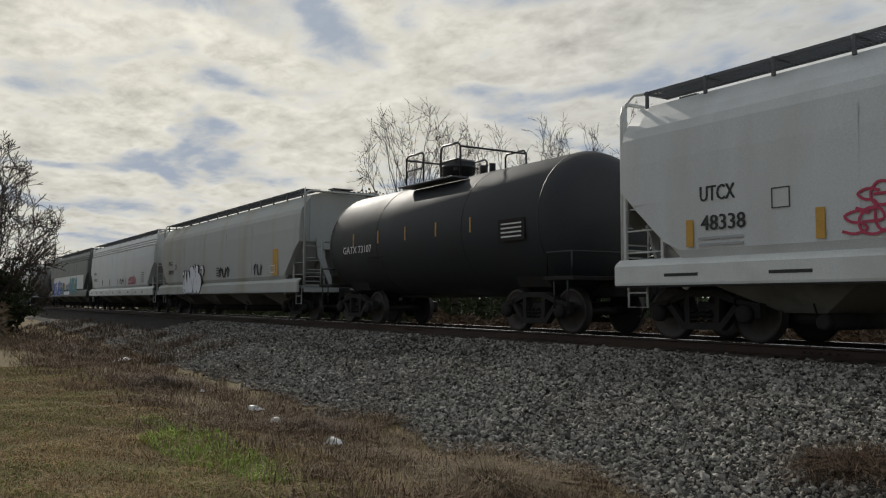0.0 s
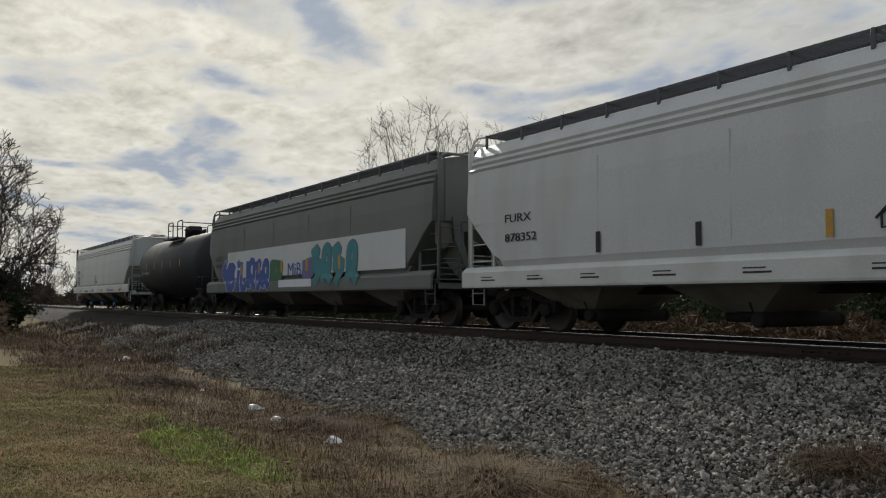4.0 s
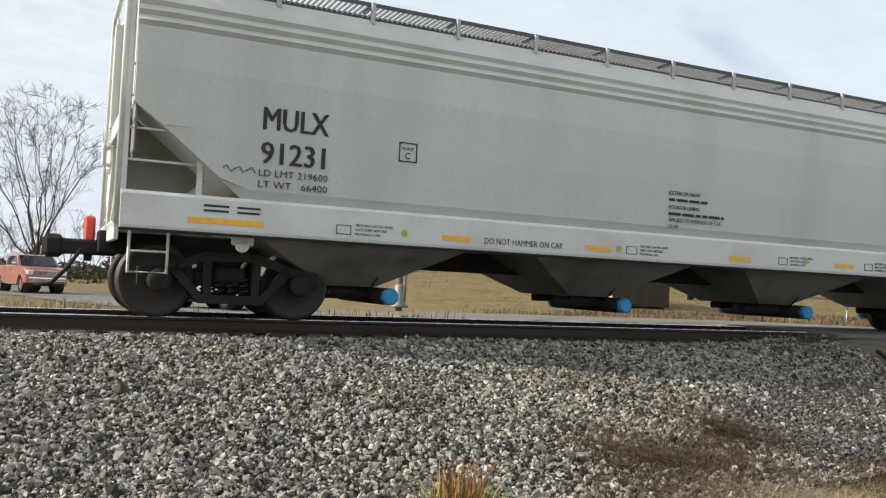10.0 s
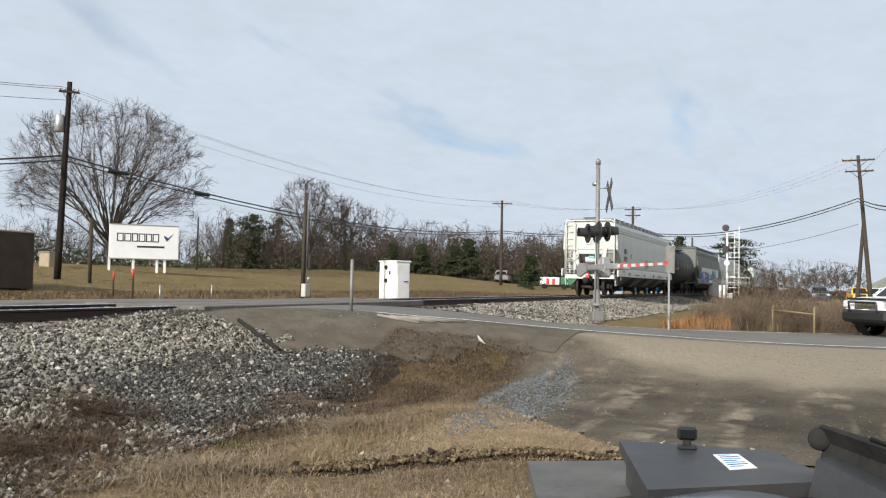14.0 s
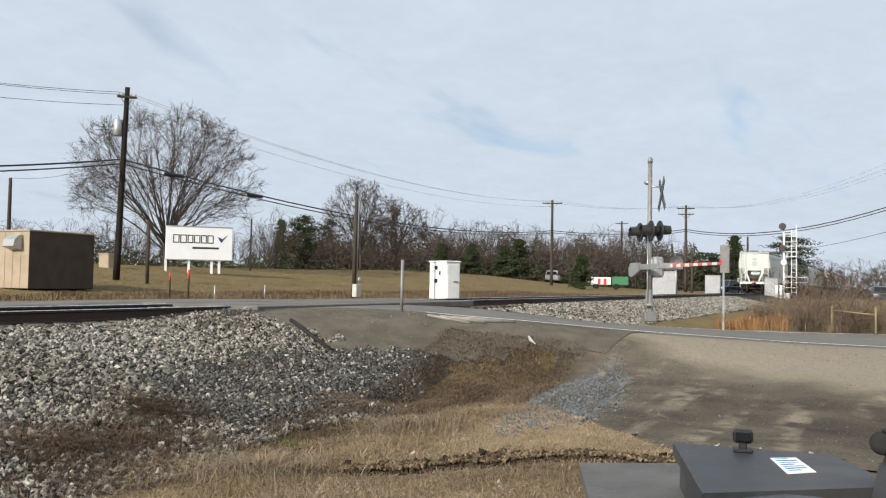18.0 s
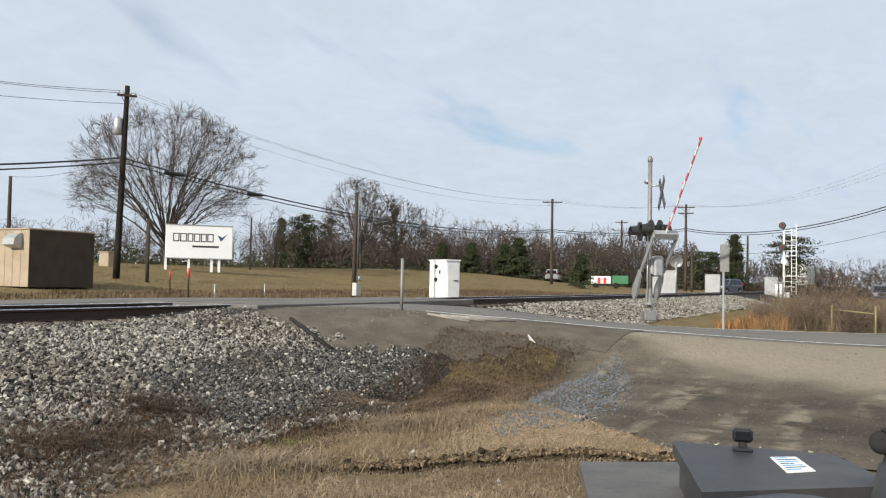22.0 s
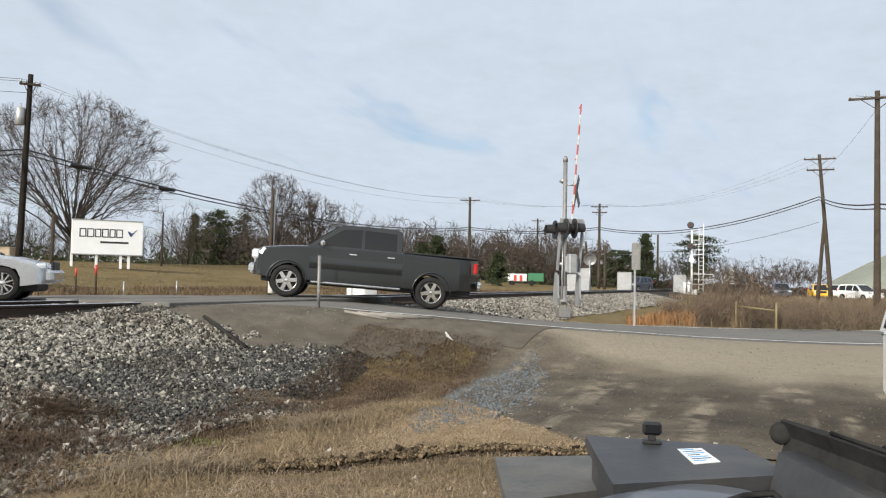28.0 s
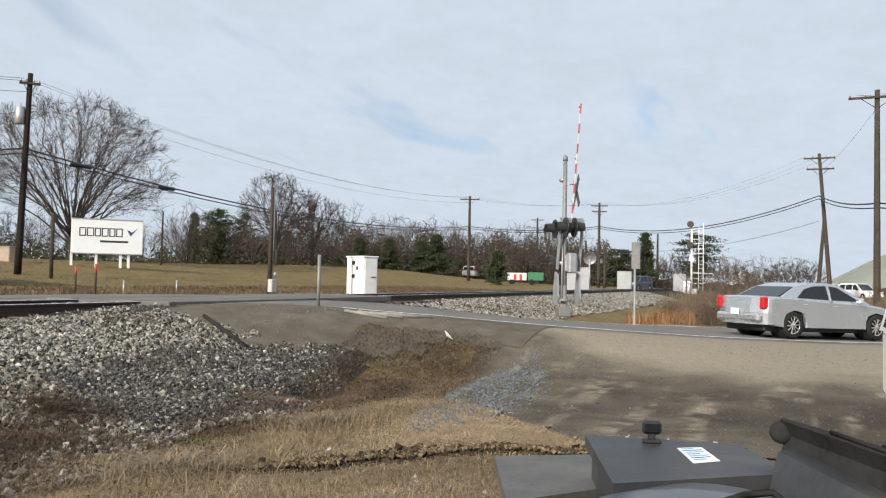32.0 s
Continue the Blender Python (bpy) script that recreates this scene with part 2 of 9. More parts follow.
# ---- materials ----
def surface(name, a, b, scale=4.0, rough=0.6, metal=0.0, bump=0.15, fine=40.0, stain=None, stain_scale=0.6, stain_amount=0.35,
            streak=False, spec=0.5, per_piece=0.0, coat=0.0, rough_var=0.15, bump_dist=0.01, island=False):
    """Colour from a to b by noise at two scales, with stains, roughness that varies and fine relief."""
    m = bpy.data.materials.new(name)
    m.use_nodes = True
    nt = m.node_tree
    N, L = nt.nodes.new, nt.links.new
    p = nt.nodes["Principled BSDF"]
    tc = N("ShaderNodeTexCoord")

    def noise_at(s, detail=4.0, stretch=None):
        n = N("ShaderNodeTexNoise")
        n.inputs["Scale"].default_value, n.inputs["Detail"].default_value = s, detail
        if stretch:
            mp = N("ShaderNodeMapping")
            mp.inputs["Scale"].default_value = stretch
            L(tc.outputs["Object"], mp.inputs[0])
            L(mp.outputs[0], n.inputs["Vector"])
        else:
            L(tc.outputs["Object"], n.inputs["Vector"])
        return n.outputs["Fac"]

    def ramp(v, lo, hi):
        r = N("ShaderNodeMapRange")
        r.inputs["From Min"].default_value, r.inputs["From Max"].default_value = lo, hi
        L(v, r.inputs["Value"])
        return r.outputs[0]

    def mix(f, x, y, mode="MIX"):
        n = N("ShaderNodeMix")
        n.data_type, n.blend_type = "RGBA", mode
        for i, v in ((0, f), (6, x), (7, y)):
            if isinstance(v, (int, float)):
                n.inputs[i].default_value = v
            elif isinstance(v, tuple):
                n.inputs[i].default_value = (*v, 1)
            else:
                L(v, n.inputs[i])
        return n.outputs[2]

    big, small = noise_at(scale), noise_at(fine, 3.0)
    col = mix(ramp(big, 0.32, 0.68), a, b)
    col = mix(ramp(small, 0.25, 0.75), col, mix(0.5, col, tuple(min(1, c * 1.35) for c in b)))
    if stain:
        s = noise_at(stain_scale, 5.0, (1.0, 1.0, 0.16) if streak else None)
        col = mix(mix(ramp(s, 0.5, 0.72), (0.0, 0.0, 0.0), (stain_amount,) * 3), col, stain)
    if per_piece:
        v = N("ShaderNodeNewGeometry").outputs["Random Per Island"] if island else N("ShaderNodeObjectInfo").outputs["Random"]
        g = N("ShaderNodeMapRange")
        g.inputs["To Min"].default_value, g.inputs["To Max"].default_value = 1 - per_piece, 1 + per_piece
        L(v, g.inputs["Value"])
        s = N("ShaderNodeVectorMath")
        s.operation = "SCALE"
        L(col, s.inputs[0])
        L(g.outputs[0], s.inputs["Scale"])
        col = s.outputs[0]
    L(col, p.inputs["Base Color"])
    r = N("ShaderNodeMapRange")
    r.inputs["To Min"].default_value, r.inputs["To Max"].default_value = max(0.02, rough - rough_var), min(1, rough + rough_var)
    L(big, r.inputs["Value"])
    L(r.outputs[0], p.inputs["Roughness"])
    p.inputs["Metallic"].default_value = metal
    p.inputs["Specular IOR Level"].default_value = spec if rough < 0.8 else min(spec, 0.08)
    p.inputs["Coat Weight"].default_value = coat
    p.inputs["Coat Roughness"].default_value = 0.06
    if bump:
        bp = N("ShaderNodeBump")
        bp.inputs["Strength"].default_value, bp.inputs["Distance"].default_value = bump, bump_dist
        L(small, bp.inputs["Height"])
        L(bp.outputs[0], p.inputs["Normal"])
    return m


def glowing(name, colour, strength):
    m = bpy.data.materials.new(name)
    m.use_nodes = True
    p = m.node_tree.nodes["Principled BSDF"]
    p.inputs["Base Color"].default_value = (*colour, 1)
    p.inputs["Emission Color"].default_value = (*colour, 1)
    p.inputs["Emission Strength"].default_value = strength
    return m


M = {
    "ground": surface("dry_grass_ground", (0.112, 0.084, 0.042), (0.19, 0.143, 0.071), 1.6, 0.95, bump=0.9, fine=18, stain=(0.115, 0.098, 0.042), stain_scale=0.5, stain_amount=0.8, bump_dist=0.05),
    # bed near black: the shade in the stones' gaps is in its colour
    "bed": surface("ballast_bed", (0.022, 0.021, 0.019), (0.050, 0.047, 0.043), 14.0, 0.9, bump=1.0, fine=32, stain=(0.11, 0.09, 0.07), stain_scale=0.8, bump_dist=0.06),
    "stone": surface("ballast_stone", (0.068, 0.065, 0.060), (0.275, 0.257, 0.222), 9.0, 0.85, bump=0.4, fine=60, stain=(0.10, 0.082, 0.062), stain_scale=0.5, stain_amount=0.5, per_piece=0.9, island=True),
    "darkstone": surface("dark_ballast_stone", (0.042, 0.042, 0.040), (0.112, 0.109, 0.101), 3.0, 0.85, bump=0.4, fine=60, stain=(0.10, 0.085, 0.065), stain_scale=0.6, stain_amount=0.5, per_piece=0.6, island=True),
    "asphalt": surface("worn_asphalt", (0.115, 0.109, 0.10), (0.18, 0.17, 0.155), 2.2, 0.85, bump=0.5, fine=120, stain=(0.10, 0.095, 0.09), stain_scale=0.5, stain_amount=0.6, bump_dist=0.006),
    "drive": surface("gravel_drive", (0.046, 0.039, 0.031), (0.125, 0.106, 0.081), 1.7, 0.92, bump=1.0, fine=16, stain=(0.04, 0.034, 0.028), stain_scale=0.5, stain_amount=0.7, bump_dist=0.03),
    "sand": surface("packed_sandy_gravel", (0.20, 0.172, 0.130), (0.275, 0.24, 0.185), 0.8, 0.92, bump=0.6, fine=50, stain=(0.15, 0.125, 0.095), stain_scale=0.5, stain_amount=0.6, bump_dist=0.012),
    "shoulder": surface("shoulder_earth", (0.07, 0.061, 0.049), (0.135, 0.117, 0.093), 2.6, 0.95, bump=0.8, fine=40, stain=(0.07, 0.055, 0.042), stain_scale=0.7, bump_dist=0.02),
    "bluegravel": surface("blue_gravel", (0.085, 0.095, 0.105), (0.16, 0.175, 0.19), 9.0, 0.9, bump=1.0, fine=40, bump_dist=0.03),
    "roadpaint": surface("road_paint", (0.62, 0.62, 0.6), (0.75, 0.75, 0.72), 6, 0.7, stain=(0.25, 0.24, 0.23), stain_scale=3),
    "railside": surface("rusty_rail", (0.03, 0.021, 0.016), (0.05, 0.032, 0.023), 8, 0.75, 0.3, bump=0.3),
    "railtop": surface("polished_rail_head", (0.55, 0.54, 0.53), (0.66, 0.65, 0.64), 8, 0.25, 1.0, bump=0.05),
    "tie": surface("creosoted_tie", (0.055, 0.042, 0.033), (0.10, 0.08, 0.065), 6, 0.9, bump=0.6, fine=30, per_piece=0.3),
    "hopper": surface("hopper_grey_paint", (0.47, 0.487, 0.46), (0.51, 0.527, 0.495), 0.5, 0.5, bump=0.05, stain=(0.36, 0.36, 0.32), stain_scale=0.8, stain_amount=0.45, streak=True),
    "hopper_white": surface("hopper_white_paint", (0.50, 0.52, 0.52), (0.56, 0.575, 0.57), 0.5, 0.5, bump=0.05, stain=(0.42, 0.41, 0.38), stain_scale=0.8, stain_amount=0.5, streak=True),
    "hopper_tan": surface("hopper_dull_grey_paint", (0.33, 0.345, 0.33), (0.38, 0.392, 0.37), 0.5, 0.6, bump=0.06, stain=(0.30, 0.24, 0.13), stain_scale=0.7, stain_amount=0.6, streak=True),
    "hopper_dark": surface("hopper_dark_grey_paint", (0.115, 0.127, 0.119), (0.150, 0.163, 0.152), 0.5, 0.6, bump=0.06, stain=(0.10, 0.095, 0.08), stain_scale=0.7, stain_amount=0.5, streak=True),
    "sill": surface("sill_light_paint", (0.54, 0.555, 0.53), (0.60, 0.61, 0.585), 1.0, 0.5, bump=0.05, stain=(0.40, 0.38, 0.34), stain_scale=1.0, stain_amount=0.5),
    "tank": surface("tank_black_paint", (0.020, 0.022, 0.025), (0.030, 0.032, 0.036), 1.0, 0.62, bump=0.05, stain=(0.035, 0.032, 0.03), stain_scale=0.7, stain_amount=0.5, streak=True, spec=0.3),
    "iron": surface("dark_truck_iron", (0.022, 0.022, 0.022), (0.038, 0.036, 0.034), 5, 0.8, 0.2, bump=0.3, stain=(0.05, 0.03, 0.02), stain_scale=2),
    # bay paint: shade under sills and slopes put into its colour
    "bay": surface("shade_dark_bay_paint", (0.14, 0.136, 0.118), (0.21, 0.205, 0.18), 0.8, 0.75, bump=0.1, stain=(0.045, 0.04, 0.035), stain_scale=1.0, stain_amount=0.8),
    "wheelsteel": surface("rolled_wheel_steel", (0.03, 0.026, 0.024), (0.055, 0.047, 0.042), 5, 0.6, 0.5, bump=0.1),
    "grating": surface("galvanised_grating", (0.07, 0.072, 0.075), (0.12, 0.123, 0.127), 6, 0.6, 0.5, bump=0.1),
    "galv": surface("galvanised_steel", (0.30, 0.305, 0.31), (0.41, 0.415, 0.42), 6, 0.45, 0.6, bump=0.05, stain=(0.3, 0.28, 0.26), stain_scale=2),
    "black": surface("black_paint", (0.012, 0.012, 0.012), (0.022, 0.022, 0.022), 5, 0.5, bump=0.05),
    "ink": surface("stencil_black", (0.018, 0.018, 0.018), (0.03, 0.03, 0.03), 9, 0.7, bump=0),
    "inkwhite": surface("stencil_white", (0.6, 0.6, 0.58), (0.7, 0.7, 0.68), 9, 0.7, bump=0),
    "dullyellow": surface("dull_yellow_paint", (0.15, 0.125, 0.06), (0.20, 0.165, 0.08), 5, 0.6, bump=0.05, stain=(0.2, 0.13, 0.06), stain_scale=4),
    "orangeworn": surface("worn_reflective_yellow", (0.40, 0.22, 0.06), (0.50, 0.30, 0.10), 7, 0.6, bump=0),
    "orange": surface("reflective_yellow", (0.75, 0.36, 0.03), (0.85, 0.44, 0.05), 9, 0.4, bump=0),
    "blue": surface("blue_paint", (0.03, 0.22, 0.50), (0.05, 0.30, 0.60), 9, 0.5, bump=0),
    "red": surface("red_paint", (0.42, 0.03, 0.03), (0.55, 0.05, 0.04), 9, 0.5, bump=0.05),
    "wood": surface("weathered_pole_wood", (0.036, 0.029, 0.023), (0.075, 0.06, 0.047), 3, 0.9, bump=0.5, fine=30, stain=(0.05, 0.04, 0.03), stain_scale=1.5, streak=True),
    "wire": surface("cable_black", (0.012, 0.012, 0.013), (0.02, 0.02, 0.021), 3, 0.6, bump=0),
    "bark": surface("grey_bark", (0.038, 0.033, 0.029), (0.072, 0.062, 0.054), 4, 0.95, bump=0.5, fine=25),
    "white": surface("white_paint", (0.70, 0.70, 0.68), (0.78, 0.78, 0.76), 2, 0.5, bump=0.05, stain=(0.5, 0.48, 0.44), stain_scale=1.5, stain_amount=0.4),
    "signwhite": surface("sign_panel_white", (0.72, 0.73, 0.74), (0.78, 0.79, 0.80), 2, 0.4, bump=0.02),
    "navy": surface("navy_lettering", (0.03, 0.05, 0.12), (0.04, 0.06, 0.14), 9, 0.5, bump=0),
    "tanwall": surface("tan_panel_wall", (0.30, 0.245, 0.18), (0.36, 0.295, 0.22), 3, 0.85, bump=0.4, fine=18, stain=(0.22, 0.16, 0.10), stain_scale=1.2),
    # wall brown darkened for the hut's sides away from the sun
    "brownshade": surface("shade_brown_panel_wall", (0.046, 0.036, 0.028), (0.072, 0.056, 0.043), 2, 0.85, bump=0.02, fine=20, stain=(0.09, 0.07, 0.05), stain_scale=0.9, streak=True),
    "concrete": surface("concrete", (0.36, 0.35, 0.33), (0.48, 0.47, 0.44), 4, 0.9, bump=0.4, fine=50),
    "rubber": surface("tyre_rubber", (0.015, 0.015, 0.015), (0.03, 0.029, 0.028), 8, 0.85, bump=0.3),
    "drygrass": surface("dry_stems", (0.15, 0.115, 0.075), (0.235, 0.185, 0.125), 2, 0.9, bump=0, per_piece=0.35, island=True),
    "deadweed": surface("dark_dead_weeds", (0.060, 0.042, 0.029), (0.125, 0.088, 0.060), 2, 0.95, bump=0, per_piece=0.4, island=True),
    "fieldgrass": surface("field_stubble", (0.135, 0.105, 0.054), (0.20, 0.158, 0.084), 2, 0.95, bump=0, per_piece=0.35, island=True),
    "mastgrey": surface("weathered_mast_steel", (0.15, 0.15, 0.145), (0.25, 0.245, 0.235), 5, 0.6, 0.4, bump=0.08, stain=(0.10, 0.085, 0.07), stain_scale=2, stain_amount=0.6, streak=True),
    "greyboard": surface("weathered_board", (0.17, 0.155, 0.135), (0.27, 0.25, 0.22), 5, 0.9, bump=0.4, fine=40),
    "tarred": surface("tarred_pole_wood", (0.012, 0.010, 0.009), (0.028, 0.023, 0.019), 3, 0.85, bump=0.5, fine=30),
    "rustgrass": surface("rusty_stems", (0.22, 0.115, 0.05), (0.32, 0.18, 0.085), 2, 0.9, bump=0, per_piece=0.3, island=True),
    "greygrass": surface("grey_weeds", (0.13, 0.099, 0.066), (0.23, 0.178, 0.12), 2, 0.95, bump=0, per_piece=0.35, island=True),
    "greengrass": surface("green_grass_blades", (0.12, 0.165, 0.035), (0.20, 0.26, 0.055), 2, 0.8, bump=0, per_piece=0.3, island=True),
    "needle": surface("evergreen_foliage", (0.026, 0.034, 0.018), (0.052, 0.062, 0.032), 1.5, 0.9, bump=0, per_piece=0.4, island=True),
    "hill": surface("green_stockpile", (0.19, 0.20, 0.165), (0.25, 0.26, 0.215), 0.05, 0.95, bump=0.2, fine=0.6),
    "twig": surface("twig_haze", (0.050, 0.041, 0.034), (0.090, 0.072, 0.058), 0.6, 0.95, bump=0, per_piece=0.3, island=True),
}


def drive_material():
    """Dark gravel with pale packed sand towards the road and long ruts of traffic."""
    m = M["drive"]
    nt = m.node_tree
    N, L = nt.nodes.new, nt.links.new
    p = nt.nodes["Principled BSDF"]
    base = p.inputs["Base Color"].links[0].from_socket
    tc, sep = N("ShaderNodeTexCoord"), N("ShaderNodeSeparateXYZ")
    L(tc.outputs["Object"], sep.inputs[0])

    def op(kind, a, b):
        n = N("ShaderNodeMath")
        n.operation = kind
        for i, v in enumerate((a, b)):
            if isinstance(v, (int, float)):
                n.inputs[i].default_value = v
            else:
                L(v, n.inputs[i])
        return n.outputs[0]

    def noise(scale, stretch, turn, detail=5.0):
        mp, n = N("ShaderNodeMapping"), N("ShaderNodeTexNoise")
        mp.inputs["Scale"].default_value, mp.inputs["Rotation"].default_value = stretch, (0, 0, radians(turn))
        L(tc.outputs["Object"], mp.inputs[0])
        L(mp.outputs[0], n.inputs["Vector"])
        n.inputs["Scale"].default_value, n.inputs["Detail"].default_value = scale, detail
        return n.outputs["Fac"]

    def ramp(v, a, b, top=1.0):
        r = N("ShaderNodeMapRange")
        r.interpolation_type = "SMOOTHSTEP"
        r.inputs["From Min"].default_value, r.inputs["From Max"].default_value, r.inputs["To Max"].default_value = a, b, top
        L(v, r.inputs["Value"])
        return r.outputs[0]
    reach = op("ADD", sep.outputs[0], op("MULTIPLY", op("SUBTRACT", noise(0.5, (1, 1, 1), 0), 0.5), 5.0))
    reach = op("SUBTRACT", reach, op("MULTIPLY", op("MAXIMUM", op("SUBTRACT", sep.outputs[1], 2.0), 0.0), 0.55))
    ruts = op("MULTIPLY", ramp(noise(1.0, (0.2, 1.9, 1), -38, 6.0), 0.50, 0.66, 0.8), ramp(noise(2.2, (1, 1, 1), 0, 6.0), 0.42, 0.62))
    mix = N("ShaderNodeMix")
    mix.data_type = "RGBA"
    L(op("MAXIMUM", ramp(reach, 13.4, 15.6), ruts), mix.inputs[0])
    L(base, mix.inputs[6])
    grain = N("ShaderNodeMix")
    grain.data_type = "RGBA"
    L(noise(9.0, (1, 1, 1), 0, 6.0), grain.inputs[0])
    grain.inputs[6].default_value, grain.inputs[7].default_value = (0.20, 0.170, 0.126, 1), (0.31, 0.268, 0.205, 1)
    L(grain.outputs[2], mix.inputs[7])
    L(mix.outputs[2], p.inputs["Base Color"])


drive_material()

# ---- ground, road, track ----
TRACK_Y = 12.13
NEAR_Y = [-400, -60, -10, 0, 3.4, 4.5, 5.4, 6.4, 9.9, 10.6, 12.1]
NEAR_Z = [-2.0, -1.1, -1.0, -0.95, -1.0, -1.10, -1.22, -1.12, -0.36, -0.25, -0.22]
FAR_Y = [12.1, 13.7, 14.4, 16.6, 20.0]
FAR_Z = [-0.22, -0.24, -0.34, -0.60, -0.50]
RIGHT_Y = [14.4, 17, 28, 36, 43, 52, 80, 200, 900]
RIGHT_Z = [-0.34, -0.26, -0.14, 0.3, 0.95, 1.4, 1.7, 1.5, 0.0]
# the road's middle line: x, y, z
ROAD = [(190, -180, -1.2), (60, -37, -1.05), (34, -8.2, -0.95), (26.3, 0.4, -0.82), (23.0, 3.9, -0.64), (21.0, 6.2, -0.44), (19.4, 8.7, -0.20), (18.4, 10.6, -0.05), (17.3, 12.3, 0.0),
        (15.2, 15.4, -0.03), (11.6, 20.0, -0.2), (7.2, 25.4, -0.42), (4.6, 34, -0.62), (2.4, 45, -0.78), (-1.6, 57, -0.9), (-9, 69, -1.0), (-24, 84, -1.2), (-60, 110, -1.6), (-140, 170, -2)]
ROAD_W = 3.9


def spline(pts, steps):
    out = []
    for i in range(len(pts) - 1):
        p0, p1, p2, p3 = (np.array(pts[max(0, min(len(pts) - 1, i + k))], float) for k in (-1, 0, 1, 2))
        for s in range(steps):
            t = s / steps
            d = np.linalg.norm(p2 - p1)
            m1 = (p2 - p0) * d / (np.linalg.norm(p2 - p1) + np.linalg.norm(p1 - p0) + 1e-9) if i else p2 - p1
            m2 = (p3 - p1) * d / (np.linalg.norm(p3 - p2) + np.linalg.norm(p2 - p1) + 1e-9) if i < len(pts) - 2 else p2 - p1
            out.append((2 * t**3 - 3 * t**2 + 1) * p1 + (t**3 - 2 * t**2 + t) * m1 + (-2 * t**3 + 3 * t**2) * p2 + (t**3 - t**2) * m2)
    out.append(np.array(pts[-1], float))
    return np.array(out)


LINE = spline(ROAD, 10)
ARC = np.concatenate([[0], np.cumsum(np.linalg.norm(np.diff(LINE[:, :2], axis=0), axis=1))])


def smooth01(u):
    u = np.clip(u, 0, 1)
    return u * u * (3 - 2 * u)


def road_at(x, y):
    """Distance from the road's middle and the road's height there, for arrays."""
    best, zz = np.full(np.shape(x), 1e9), np.zeros(np.shape(x))
    for a, b in zip(LINE[:-1], LINE[1:]):
        d = b - a
        k = np.clip(((x - a[0]) * d[0] + (y - a[1]) * d[1]) / (d[0]**2 + d[1]**2), 0, 1)
        r = np.hypot(x - a[0] - k * d[0], y - a[1] - k * d[1])
        zz = np.where(r < best, a[2] + k * d[2], zz)
        best = np.minimum(best, r)
    return best, zz


def rough_noise(x, y, s):
    return np.sin(x * 1.3 * s + 1.7 * np.sin(y * 0.9 * s)) * np.sin(y * 1.1 * s + 1.3 * np.sin(x * 0.7 * s + 2))


def height(x, y):
    x, y = np.asarray(x, float), np.asarray(y, float)
    near = np.interp(y, NEAR_Y, NEAR_Z)
    far_l = -0.45 - 0.012 * np.clip(y - 17, 0, 60)
    far_r = np.interp(y, RIGHT_Y, RIGHT_Z) * (1 - 0.6 * smooth01((x - 70) / 60)) + 0.8 * np.exp(-((x - 96) / 20)**2 - ((y - 48) / 12)**2)
    w = smooth01((x - 4) / 22)
    field = far_l * (1 - w) + far_r * w
    blend = smooth01((y - 14.2) / 3)
    far = np.interp(y, FAR_Y, FAR_Z) * (1 - blend) + field * blend
    z = np.where(y < TRACK_Y, near, far)
    # the bank falls less towards the horizon on either side
    bumps = 0.035 * rough_noise(x, y, 1.1) + 0.02 * rough_noise(x + 7, y - 3, 3.1)
    z = z + bumps * smooth01((np.abs(y - TRACK_Y) - 2.5) / 2)
    # washed-out hollow below the road bank
    z = z - 0.28 * np.exp(-((x - 11.0) / 1.0)**2 - ((y - 6.55) / 0.5)**2)
    # yard beside the road
    yard = smooth01((x - 7.5) / 4) * smooth01((5.6 - y) / 2.5) * smooth01((y + 40) / 10)
    z = z * (1 - yard) + (-1.07 + 0.27 * smooth01((x - 10.5) / 8) + 0.012 * rough_noise(x, y, 2)) * yard
    d, rz = road_at(x, y)
    k = 1 - smooth01((d - ROAD_W - 0.3) / 3.2)
    return z * (1 - k) + (rz - 0.07) * k


def axis_steps(lo, hi, fine_lo, fine_hi, step, grow=1.16):
    mid = list(np.arange(fine_lo, fine_hi + 1e-6, step))
    s, p = step, fine_hi
    while p < hi:
        s *= grow
        p += s
        mid.append(p)
    s, p = step, fine_lo
    while p > lo:
        s *= grow
        p -= s
        mid.insert(0, p)
    return np.array(mid)


def sheet(name, xs, ys, lift, material, keep=None, smooth=True):
    X, Y = np.meshgrid(xs, ys)
    Z = height(X, Y) + lift
    n, m = len(xs), len(ys)
    idx = np.arange(n * m).reshape(m, n)
    q = np.stack([idx[:-1, :-1], idx[:-1, 1:], idx[1:, 1:], idx[1:, :-1]], -1).reshape(-1, 4)
    if keep is not None:
        cx = (X[:-1, :-1] + X[1:, 1:]).ravel() / 2
        cy = (Y[:-1, :-1] + Y[1:, 1:]).ravel() / 2
        q = q[keep(cx, cy)]
        used = np.unique(q)
        back = np.full(n * m, -1)
        back[used] = np.arange(len(used))
        q = back[q]
        V = np.stack([X.ravel(), Y.ravel(), Z.ravel()], -1)[used]
    else:
        V = np.stack([X.ravel(), Y.ravel(), Z.ravel()], -1)
    me = fast_mesh(name, V, q, smooth)
    me.materials.append(material)
    return new(name, me)


ground = tagged(sheet("ground", axis_steps(-1600, 1600, -26, 34, 0.4), axis_steps(-1200, 1600, -8, 24, 0.4), 0.0, M["ground"]),
                "dry winter grass and bare earth with a ditch", "ground", kind="structure")


def edge_wobble(x, y):
    return 0.22 * rough_noise(x, y, 1.7) + 0.12 * rough_noise(x, y, 5.1)


